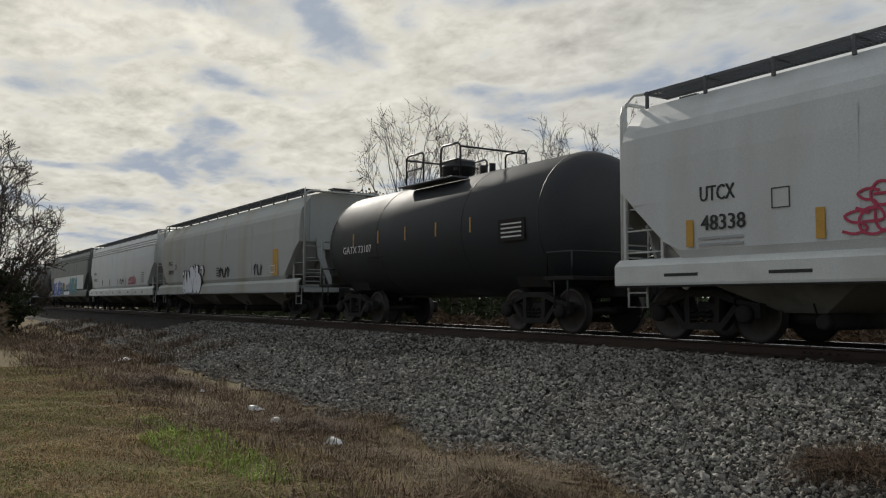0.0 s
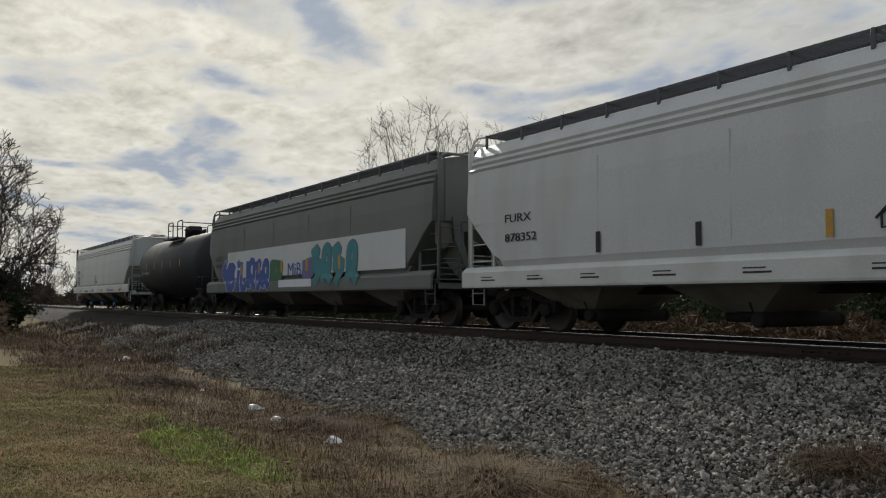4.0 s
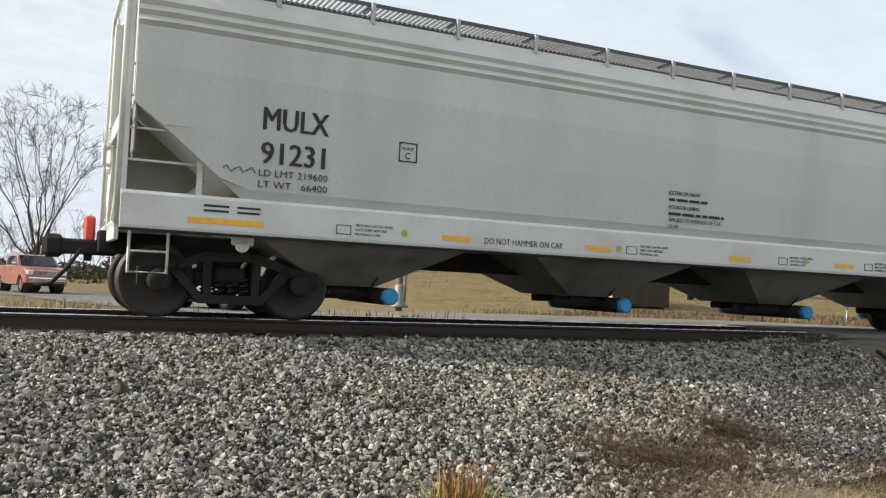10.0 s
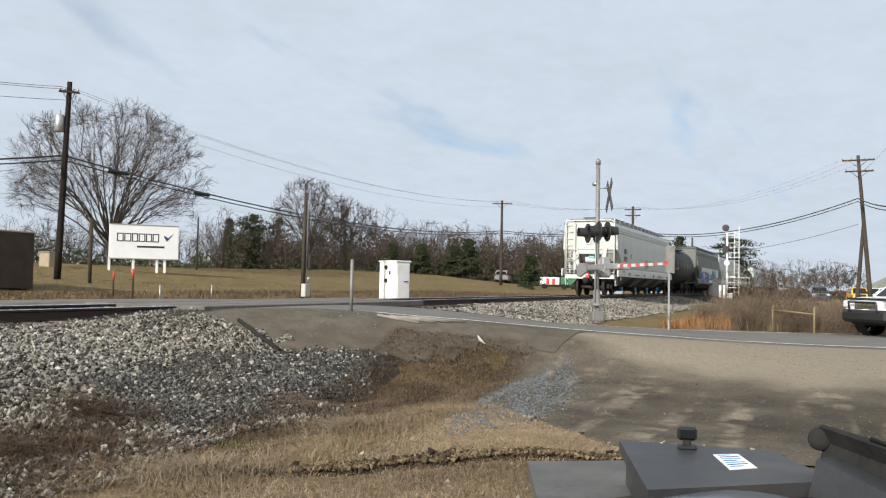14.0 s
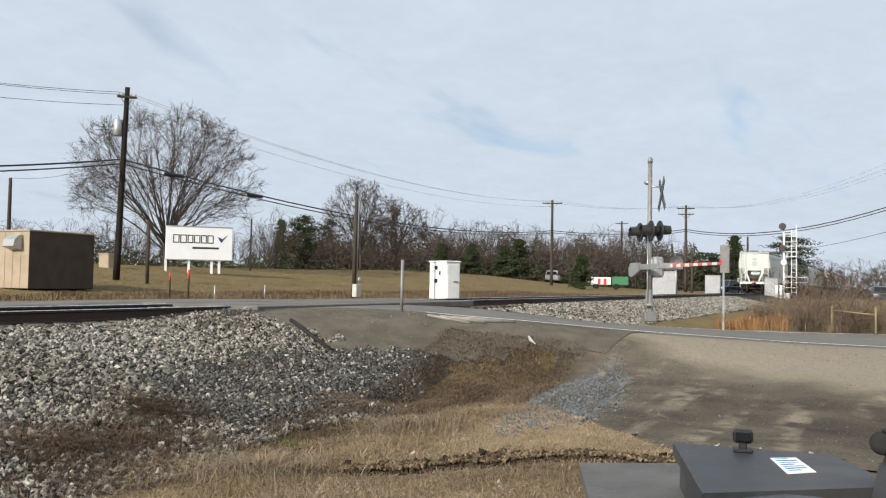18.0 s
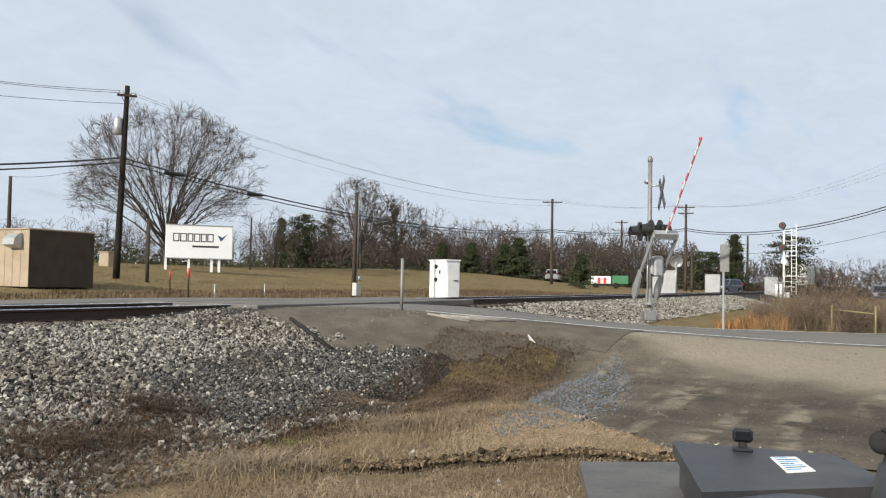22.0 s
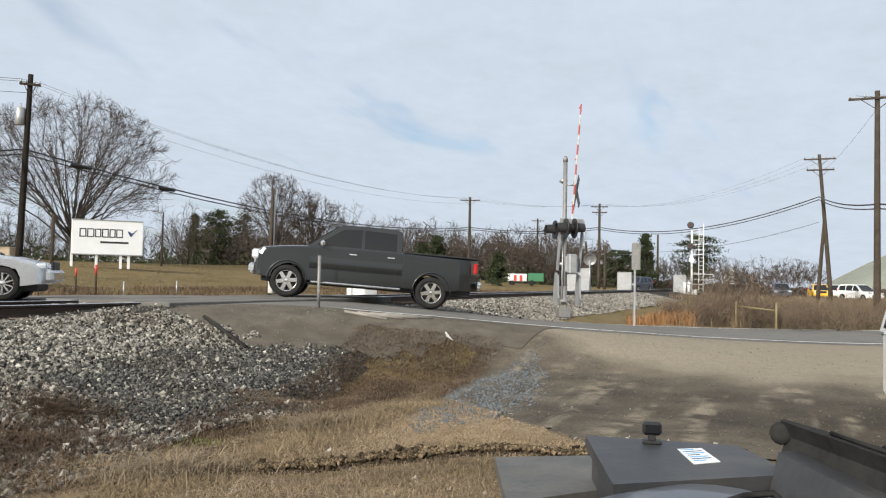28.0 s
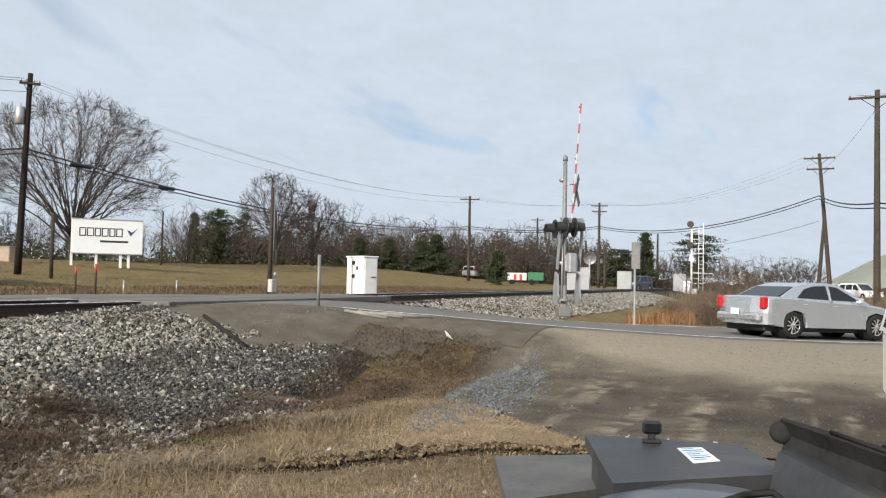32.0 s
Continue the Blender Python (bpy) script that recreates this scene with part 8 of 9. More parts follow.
def pickup(name, label, paint, trim):
    """A full-size crew-cab pickup."""
    ob, w = make_vehicle(name, label, "pickup truck", paint, 3.68, 2.76, -3.12, 2.02, 0.405,
                        deck=[(-3.12, 0.95), (-3.08, 1.33), (-1.02, 1.36), (1.02, 1.36), (1.9, 1.30), (2.55, 1.22), (2.72, 1.08), (2.76, 0.7)],
                        house=[(-1.02, 1.33), (-1.0, 1.88), (-0.8, 1.95), (0.35, 1.95), (0.62, 1.9), (1.38, 1.33)],
                        sill_z=0.46, tumble=0.20, windows=([(-0.88, 1.38), (-0.86, 1.82), (-0.05, 1.85), (-0.05, 1.38)], [(0.03, 1.38), (0.03, 1.85), (0.5, 1.83), (1.16, 1.38)]),
                        screen=(1.36, 1.38, 0.66, 1.88), back=(-1.02, 1.4, -1.0, 1.85), bed=(-3.0, -1.05, 1.34), trim=trim, rim="truck", handles=((0.22, 1.2), (-0.75, 1.2)),
                        mirror=(1.0, 1.42, CHROME), head=(2.62, 1.02, 0.2, 0.24), tail=(-3.0, 1.12, 0.10, 0.28), flare=True)
    for s in (-1, 1):
        part("running_board", Mb().box((0.1, s * 0.97, 0.43), (2.3, 0.13, 0.05), 0.02), CHROME, ob, "chrome step bar")
        part("rocker_panel", Mb().box((0.05, s * 0.985, 0.56), (2.1, 0.03, 0.14), 0.01), PLASTIC, ob)
        for x0, x1, z1 in ((-1.06, 1.30, 1.34),):
            rows = []
            for k in range(17):
                u = k / 16
                yb = s * (0.985 + 0.034 * math.sin(math.pi * min(1.0, u * 1.15)) - 0.012 * (k == 0))
                rows.append([(x0, yb, 0.60 + (z1 - 0.60) * u), (x1, yb, 0.60 + (z1 - 0.60) * u), (x1, s * 0.96, 0.60 + (z1 - 0.60) * u), (x0, s * 0.96, 0.60 + (z1 - 0.60) * u)])
            part("side_panel", Mb().loft(rows), PAINT[paint], ob)
        for hx in (0.22, -0.75):
            part("handle_bar", Mb().box((hx, s * 1.028, 1.2), (0.2, 0.03, 0.035), 0.01), CHROME, ob, "chrome door handle")
            part("panel_gap", Mb().box((hx - 0.14, s * 1.012, 0.95), (0.012, 0.016, 0.66)), PLASTIC, ob)
        part("bed_seam", Mb().box((-1.08, s * 1.0, 0.95), (0.018, 0.025, 0.76)), PLASTIC, ob)
        part("window_trim", Mb().box((-0.01, s * 0.905, 1.6), (0.05, 0.04, 0.46)), PLASTIC, ob)
        part("bed_rail", Mb().box((-2.05, s * 0.93, 1.37), (2.0, 0.1, 0.05), 0.02), PLASTIC, ob)
    return ob, w


def avalanche(name, label):
    """A full-size sport-utility pickup with a sloped rear pillar and cladding."""
    ob, w = make_vehicle(name, label, "pickup truck", "white", 3.30, 2.58, -2.98, 2.01, 0.395,
                         deck=[(-2.98, 0.8), (-2.9, 1.22), (-1.3, 1.25), (1.05, 1.25), (1.9, 1.22), (2.42, 1.14), (2.54, 1.0), (2.58, 0.7)],
                         house=[(-1.75, 1.22), (-1.15, 1.78), (-0.95, 1.86), (0.3, 1.86), (0.6, 1.8), (1.32, 1.22)],
                         sill_z=0.45, tumble=0.22, windows=([(-1.15, 1.27), (-1.0, 1.72), (-0.28, 1.75), (-0.28, 1.27)], [(-0.12, 1.27), (-0.12, 1.75), (0.42, 1.73), (1.08, 1.27)]),
                         screen=(1.28, 1.26, 0.62, 1.78), back=(-1.72, 1.27, -1.18, 1.76), bed=(-2.86, -1.78, 1.24), trim=PLASTIC, rim="truck", handles=((0.12, 1.1), (-0.92, 1.1)),
                         mirror=(0.95, 1.33, PAINT["white"]), head=(2.44, 0.98, 0.2, 0.22), tail=(-2.84, 1.04, 0.08, 0.26), flare=True, tail_in=0.15)
    for s in (-1, 1):
        part("sail_panel", Mb().prism([(-2.15, 1.24), (-1.82, 1.38), (-1.16, 1.80), (-1.22, 1.66), (-1.52, 1.26)], s * 0.94 - 0.08, s * 0.94 + 0.035, 1), PLASTIC, ob, "black sail panel")
        part("bed_rail", Mb().box((-2.1, s * 0.92, 1.26), (1.7, 0.14, 0.06), 0.02), PLASTIC, ob)
        part("side_cladding", Mb().box((0.0, s * 0.985, 0.52), (1.9, 0.035, 0.12), 0.01), PLASTIC, ob)
        part("lower_cladding", Mb().box((2.28, s * 0.86, 0.62), (0.5, 0.24, 0.34), 0.08), PLASTIC, ob)
        part("running_board", Mb().box((0, s * 0.95, 0.42), (2.1, 0.14, 0.06), 0.02), CHROME, ob)
        part("mud_flap", Mb().box((-2.12, s * 0.9, 0.5), (0.02, 0.24, 0.34), 0.004), PLASTIC, ob)
    part("black_bumper", Mb().box((2.52, 0, 0.62), (0.32, 1.86, 0.4), 0.1), PLASTIC, ob, "deep black front bumper")
    part("bonnet_guard", Mb().box((2.46, 0, 1.16), (0.16, 1.6, 0.06), 0.02), PLASTIC, ob)
    part("brush_guard", Mb().tube([(2.62, -0.55, 0.5), (2.7, -0.55, 1.05), (2.7, 0.55, 1.05), (2.62, 0.55, 0.5)], 0.035, 8), PLASTIC, ob)
    return ob, w


def sedan(name, label, paint):
    return make_vehicle(name, label, "car", paint, 2.78, 2.25, -2.40, 1.81, 0.335,
                        deck=[(-2.40, 0.62), (-2.36, 0.98), (-2.2, 1.02), (-1.6, 1.03), (-0.6, 0.98), (0.95, 0.93), (1.6, 0.86), (2.05, 0.74), (2.22, 0.62), (2.25, 0.42)],
                        house=[(-1.85, 0.97), (-1.2, 1.30), (-0.75, 1.41), (-0.2, 1.43), (0.2, 1.39), (1.15, 0.91)],
                        sill_z=0.27, tumble=0.38, windows=([(-1.25, 1.02), (-0.95, 1.25), (-0.62, 1.33), (-0.22, 1.35), (-0.22, 0.99)], [(-0.14, 0.99), (-0.14, 1.35), (0.15, 1.32), (0.82, 0.98)]),
                        screen=(1.12, 0.95, 0.24, 1.385), back=(-1.78, 1.02, -1.22, 1.29), rim="alloy", handles=((-0.05, 0.83), (-1.05, 0.85)),
                        mirror=(0.66, 1.0, PAINT[paint]), head=(2.05, 0.66, 0.2, 0.14), tail=(-2.30, 0.86, 0.18, 0.3))


def minivan(name, label, paint, group="vehicles on the road"):
    ob, w = make_vehicle(name, label, "van", paint, 3.07, 2.45, -2.50, 1.86, 0.34,
                         deck=[(-2.50, 0.6), (-2.52, 1.0), (-1.5, 1.02), (0.9, 1.00), (1.6, 1.02), (2.2, 0.92), (2.42, 0.72), (2.45, 0.5)],
                         house=[(-2.44, 0.98), (-2.40, 1.21), (-2.26, 1.49), (-2.10, 1.61), (-1.85, 1.65), (0.0, 1.65), (0.45, 1.58), (1.62, 0.98)],
                         sill_z=0.26, tumble=0.24, windows=([(-2.24, 1.03), (-2.22, 1.19), (-2.02, 1.53), (-1.92, 1.56), (-1.50, 1.56), (-1.50, 1.01)], [(-1.36, 1.01), (-1.36, 1.57), (-0.38, 1.58), (-0.32, 1.53), (-0.32, 0.99)], [(-0.18, 0.99), (-0.18, 1.58), (0.36, 1.51), (1.2, 1.03)]),
                         screen=(1.58, 1.02, 0.50, 1.56), back=(-2.43, 1.08, -2.24, 1.5), rim="alloy", handles=(),
                         mirror=(0.82, 1.10, PLASTIC), head=(2.25, 0.74, 0.2, 0.16), tail=(-2.36, 1.12, 0.08, 0.5), cab_in=0.012, tail_in=0.24)
    for s in (-1, 1):
        part("body_moulding", Mb().box((0.0, s * 0.925, 0.62), (2.1, 0.03, 0.075), 0.01), PLASTIC, ob, "black side moulding")
        part("slide_rail", Mb().box((-1.95, s * 0.915, 0.95), (0.62, 0.03, 0.022), 0.004), PLASTIC, ob)
        for hx in (-0.42, -0.08):
            part("door_handle", Mb().box((hx, s * 0.922, 0.86), (0.17, 0.05, 0.11), 0.03), PLASTIC, ob)
        part("door_seam", Mb().box((-0.25, s * 0.921, 0.68), (0.012, 0.02, 0.66)), PLASTIC, ob)
        part("door_seam", Mb().box((-1.43, s * 0.916, 0.72), (0.012, 0.02, 0.55)), PLASTIC, ob)
    return ob, w


def wagon(name, label, paint):
    """A small sport-utility car."""
    return make_vehicle(name, label, "car", paint, 2.65, 2.15, -2.2, 1.82, 0.35,
                        deck=[(-2.2, 0.7), (-2.15, 1.02), (0.9, 1.0), (1.6, 0.98), (2.05, 0.88), (2.15, 0.6)],
                        house=[(-2.12, 1.0), (-1.9, 1.55), (-1.75, 1.66), (0.1, 1.68), (0.35, 1.62), (1.15, 0.98)],
                        sill_z=0.32, tumble=0.3, windows=([(-1.9, 1.08), (-1.75, 1.52), (-1.0, 1.56), (-1.0, 1.06)], [(-0.92, 1.06), (-0.92, 1.56), (-0.1, 1.57), (-0.1, 1.05)], [(-0.02, 1.05), (-0.02, 1.57), (0.25, 1.55), (0.82, 1.04)]),
                        screen=(1.12, 1.03, 0.38, 1.6), back=(-2.1, 1.08, -1.9, 1.54), rim="alloy", handles=((0.05, 0.93), (-0.85, 0.93)),
                        mirror=(0.7, 1.08, PLASTIC), head=(2.0, 0.82, 0.2, 0.16), tail=(-2.12, 1.1, 0.12, 0.3))


def stand(ob, x, y, turn, z=None):
    ob.matrix_basis = pose(x, y, ground_z(x, y) + 0.02 if z is None else z, 0, 0, turn)
    return ob


white_truck, white_wheels = avalanche("pickup_truck", "white sport-utility pickup with black cladding, waiting then driving")
grey_truck, grey_wheels = pickup("pickup_truck", "dark grey crew-cab pickup with bright wheels driving over the crossing", "grey", CHROME)
silver_car, silver_wheels = sedan("car", "silver four-door sedan with bright wheels driving over the crossing", "silver")
VAN_AT = (8.97, -1.87)
van, _ = minivan("van", "white minivan parked on the gravel drive", "white", "parked vehicles")
# its near rear wheel stands on the drive; it faces away from the road
van_turn = 184.0
stand(van, VAN_AT[0], VAN_AT[1], van_turn)
# waiting behind the sedan on the far road
red_truck, _ = pickup("pickup_truck", "faded red pickup waiting in line", "red", CHROME)
dark_suv, _ = wagon("car", "dark sport-utility car waiting in line", "blue")
pale_suv, _ = wagon("car", "white sport-utility car waiting in line", "white")
# parked beyond the scrub
for k, (yaw, r, kind, paint, turn, lab) in enumerate(((-92.05, 104, "wagon", "yellow", 188, "yellow sport-utility car in the far yard"), (-93.05, 112, "wagon", "white", 188, "white sport-utility car in the far yard"), (-94.3, 92, "wagon", "white", 220, "white car in the far yard"), (-89.85, 98, "wagon", "blue", 186, "dark blue car in the far yard"), (-97.2, 99, "van", "white", 180, "white van in the far yard"), (-81.0, 96, "wagon", "blue", 160, "dark car beyond the track"), (-27.0, 70, "wagon", "blue", -20, "dark car parked behind the white wall"), (-29.6, 71, "wagon", "red", -20, "red car parked behind the white wall"), (-31.4, 73, "van", "white", -20, "white van parked behind the white wall"), (-69.9, 118, "wagon", "white", 15, "white car parked by the woods"))):
    ob, _ = (wagon if kind == "wagon" else minivan)("car" if kind == "wagon" else "van", lab, paint)
    x, y, z = spot(yaw, r)
    stand(ob, x, y, turn)
    tagged(ob, group="parked vehicles")


def lane(s, off):
    """Place and heading on the road: s metres past the crossing (negative: towards the yard), off to the left of the way out."""
    a = CROSS + s
    i = int(np.clip(np.searchsorted(ARC, a) - 1, 0, len(LINE) - 2))
    u = (a - ARC[i]) / (ARC[i + 1] - ARC[i])
    p = LINE[i] * (1 - u) + LINE[i + 1] * u
    j0, j1 = max(0, i - 1), min(len(LINE) - 1, i + 2)
    d = LINE[j1] - LINE[j0]
    h = math.atan2(d[1], d[0])
    pitch = math.atan2(d[2], math.hypot(d[0], d[1]))
    return p[0] - math.sin(h) * off, p[1] + math.cos(h) * off, p[2] + 0.0, math.degrees(h), math.degrees(pitch)


def lane_pose(s, off, back):
    x, y, z, h, pitch = lane(s, off)
    if back:
        return Matrix.Translation((x, y, z)) @ Euler((0, radians(pitch), radians(h + 180))).to_matrix().to_4x4()
    return Matrix.Translation((x, y, z)) @ Euler((0, radians(-pitch), radians(h))).to_matrix().to_4x4()


OUT_LANE, IN_LANE = -1.75, 1.75
red_truck.matrix_basis = lane_pose(42, IN_LANE, True)
dark_suv.matrix_basis = lane_pose(55.6, IN_LANE, True)
pale_suv.matrix_basis = lane_pose(68, IN_LANE, True)

# times and metres past the crossing
DRIVE_WHITE = [(0.0, -21.0), (22.7, -21.0), (23.3, -20.1), (24.0, -17.9), (24.5, -15.6), (25.0, -12.9), (25.5, -9.9), (26.5, -2.7), (27.5, 5.5), (29.0, 20.0), (32.0, 60.0)]
DRIVE_GREY = [(0.0, -80.0), (21.0, -80.0), (23.0, -62.0), (25.0, -34.0), (26.0, -23.0), (27.0, -12.5), (27.5, -7.5), (28.0, -2.75), (28.5, 1.9), (30.0, 18.0), (32.0, 44.0)]
DRIVE_SILVER = [(0.0, 18.0), (25.6, 18.0), (26.5, 15.5), (27.5, 9.0), (28.0, 6.1), (28.5, 3.8), (29.5, -1.1), (30.0, -3.6), (30.5, -5.8), (31.0, -8.4), (32.0, -14.6)]


def drive_motion(ob, wheels, table, off, back, radius):
    ts, ss = [a for a, _ in table], [b for _, b in table]
    # smooth the speed between the given places
    slopes = np.gradient(np.array(ss), np.array(ts))
    for k in range(1, len(ts) - 1):
        if abs(ss[k] - ss[k - 1]) < 1e-6 or abs(ss[k + 1] - ss[k]) < 1e-6:
            slopes[k] = 0.0
    slopes[0] = 0.0

    def s_at(t):
        k = int(np.clip(np.searchsorted(ts, t, side="right") - 1, 0, len(ts) - 2))
        d = ts[k + 1] - ts[k]
        u = min(1.0, max(0.0, (t - ts[k]) / d))
        return ((2 * u**3 - 3 * u**2 + 1) * ss[k] + (u**3 - 2 * u**2 + u) * d * slopes[k] + (-2 * u**3 + 3 * u**2) * ss[k + 1] + (u**3 - u**2) * d * slopes[k + 1])
    start = next(t for (t, s), (t2, s2) in zip(table, table[1:]) if s2 != s)
    times = [0.0] + list(np.arange(start, 32.01, 0.25))
    walk(ob, [(float(t), lane_pose(s_at(t), off, back)) for t in times])
    sign = -1 if back else 1
    spin_t, spin = [0.0], [0.0]
    t, last = start, s_at(start)
    turn = 0.0
    spin_t.append(t)
    spin.append(0.0)
    while t < 32.0:
        t = min(32.0, t + 1 / 30)
        turn_new = sign * (s_at(t) - last) / radius
        if abs(turn_new - turn) > 1.35 or t >= 32.0:
            turn = turn_new
            spin_t.append(t)
            spin.append(turn)
    for w in wheels:
        base = w.matrix_basis.translation.copy()
        rows = [(a, Matrix.Translation(base) @ Euler((0, b, 0)).to_matrix().to_4x4()) for a, b in zip(spin_t, spin)]
        walk(w, rows)

# ---- the dark machine beside the camera ----
def make_tractor():
    ob = thing("utility_tractor", pose(0, 0, 0), "dark grey utility tractor with tool box and black fender", "tractor")
    steel = surface("dark_grey_steel", (0.020, 0.021, 0.023), (0.036, 0.037, 0.040), 5, 0.55, 0.0, bump=0.15, stain=(0.085, 0.078, 0.068), stain_scale=3.5, stain_amount=0.6)
    hood = surface("slate_hood_paint", (0.030, 0.034, 0.040), (0.048, 0.052, 0.060), 1.5, 0.4, bump=0.03, coat=0.3, stain=(0.11, 0.10, 0.09), stain_scale=2)

    def slab(pts, z0, z1):
        return Mb().loft([[(x, y, z0) for x, y in pts], [(x, y, z1) for x, y in pts]])
    # lidded box
    lid = [(3.17, 0.89), (3.23, 0.40), (2.86, 0.22), (2.50, 0.67)]
    inner = [(3.14, 0.86), (3.19, 0.42), (2.86, 0.26), (2.54, 0.66)]
    box = part("tool_box", slab(inner, -0.34, -0.04), steel, ob, "dark steel tool box")
    part("lid", slab(lid, -0.04, 0.0), steel, box, "flat dark steel lid")
    part("label", slab([(3.06, 0.57), (3.11, 0.50), (2.92, 0.43), (2.85, 0.50)], 0.001, 0.003), M["white"], box, "white printed label")
    for k in range(7):
        f = (k + 0.7) / 8
        a = Vector((3.06, 0.57)).lerp(Vector((2.85, 0.50)), f).lerp(Vector((3.11, 0.50)).lerp(Vector((2.92, 0.43)), f), 0.12)
        b = Vector((3.06, 0.57)).lerp(Vector((2.85, 0.50)), f).lerp(Vector((3.11, 0.50)).lerp(Vector((2.92, 0.43)), f), 0.85 if k % 3 else 0.6)
        part("label_line", Mb().box(((a.x + b.x) / 2, (a.y + b.y) / 2, 0.0035), ((b - a).length, 0.007, 0.001), 0, Euler((0, 0, math.atan2(b.y - a.y, b.x - a.x))).to_matrix()), M["navy"] if k % 2 else M["blue"], box)
    # flat plate beside it, on a leg
    part("side_plate", slab([(3.33, 1.27), (3.53, 0.95), (3.05, 0.77), (2.72, 1.03)], -0.18, -0.14), surface("dusty_plate", (0.045, 0.043, 0.040), (0.095, 0.090, 0.082), 6, 0.6, bump=0.2, stain=(0.14, 0.13, 0.115), stain_scale=4, stain_amount=0.7), ob, "worn dusty steel deck plate")
    part("plate_skirt", slab([(3.30, 1.22), (3.48, 0.96), (3.05, 0.80), (2.76, 1.02)], -0.40, -0.18), steel, ob)
    # hood: a low arched panel
    rings = []
    for x, w, top in ((1.7, 0.34, -0.06), (2.1, 0.36, 0.0), (2.45, 0.34, 0.015), (2.62, 0.25, 0.0), (2.68, 0.2, -0.06)):
        c = 0.42
        rings.append([(x, c + w * math.cos(a), top - 0.10 + 0.10 * math.sin(a)) for a in [math.pi * k / 12 for k in range(13)]] + [(x, c - w, -0.5), (x, c + w, -0.5)])
    part("hood", Mb().loft(rings, smooth=True), hood, ob, "slate grey rounded hood")
    # chassis and wheels under it
    part("chassis", Mb().box((2.3, 0.4, -0.55), (1.9, 0.5, 0.3), 0.05), steel, ob)
    part("leg", Mb().box((3.0, 0.9, -0.66), (0.1, 0.1, 0.6), 0.01), steel, ob)
    for y in (0.0, 0.85):
        w = part("wheel", Mb().turned([(y - 0.1, 0.16), (y - 0.12, 0.3), (y - 0.08, 0.34), (y + 0.08, 0.34), (y + 0.12, 0.3), (y + 0.1, 0.16)], (2.35, 0, -0.62), 1, 24), M["rubber"], ob)
        part("rim", Mb().turned([(y - 0.09, 0.05), (y - 0.09, 0.17), (y + 0.09, 0.17), (y + 0.09, 0.05)], (2.35, 0, -0.62), 1, 16), M["galv"], w)
    # ribbed black fender running back past the camera's right
    p0, p1 = Vector((2.97, 0.265, 0.105)), Vector((1.6, -0.47, 0.09))
    d = (p1 - p0).normalized()
    n = Vector((-d.y, d.x, 0))
    if n.x > 0:
        n = -n
    rings = []
    for k in range(15):
        u = k / 14
        c = p0.lerp(p1, u)
        w = 0.02 + 0.15 * min(1, u * 2.2)
        drop = -0.075
        rings.append([tuple(c + n * (-0.02) + Vector((0, 0, -0.02))), tuple(c + Vector((0, 0, 0.025))), tuple(c - n * w * 0.5 + Vector((0, 0, 0.03))), tuple(c - n * w + Vector((0, 0, 0.01))), tuple(c - n * w + Vector((0, 0, drop))), tuple(c - n * 0.0 + Vector((0, 0, drop)))])
    fender = part("fender", Mb().loft(rings), M["rubber"], ob, "black ribbed rubber fender")
    for j in range(5):
        off = -0.02 - 0.026 * j
        pts = [p0.lerp(p1, 0.15 + 0.12 * j + (0.85 - 0.12 * j) * k / 8) + n * off + Vector((0, 0, 0.032)) for k in range(9)]
        part("rib", Mb().tube(pts, 0.007, 5), M["rubber"], fender)
    part("fender_end", Mb().turned([(-0.02, 0.012), (-0.018, 0.028), (0.0, 0.034), (0.018, 0.028), (0.02, 0.012)], (2.975, 0.262, 0.092), 0, 18), M["rubber"], fender)
    part("bracket", Mb().loft([[(2.80, 0.26, -0.25), (2.70, 0.34, -0.25), (2.2, 0.02, -0.25), (2.3, -0.05, -0.25)], [(2.90, 0.22, 0.06), (2.84, 0.27, 0.06), (2.3, -0.02, 0.03), (2.36, -0.06, 0.03)]]), steel, ob, "dusty grey bracket")
    part("steering_rim", Mb().tube([(2.42 + 0.20 * math.cos(a), 0.22 + 0.20 * math.sin(a), 0.0 - 0.03 * math.cos(a)) for a in [2 * math.pi * k / 28 for k in range(29)]], 0.012, 6), M["rubber"], ob, "thin black steering rim")
    part("cable", Mb().tube([(2.2, 0.5, 0.0), (2.4, 0.34, 0.03), (2.5, 0.28, 0.02), (2.4, 0.2, -0.02)], 0.009, 6), M["rubber"], ob)
    return ob


make_tractor()


def make_action_camera():
    ob = thing("action_camera", pose(3.13, 0.66, 0.0, 0, 0, 12), "small black action camera on a low mount", "camera")
    part("mount", Mb().box((0, 0, 0.006), (0.05, 0.06, 0.012), 0.004).box((0, 0, 0.018), (0.02, 0.024, 0.026), 0.003), PLASTIC, ob)
    b = part("body", Mb().box((0, 0, 0.050), (0.033, 0.062, 0.044), 0.009), PLASTIC, ob)
    part("lens", Mb().turned([(0.014, 0.012), (0.024, 0.012), (0.025, 0.008)], (0, -0.014, 0.056), 0, 14), GLASS, b)
    part("screen", Mb().box((-0.0175, 0, 0.050), (0.002, 0.044, 0.028), 0.001), GLASS, b)
    return ob


make_action_camera()

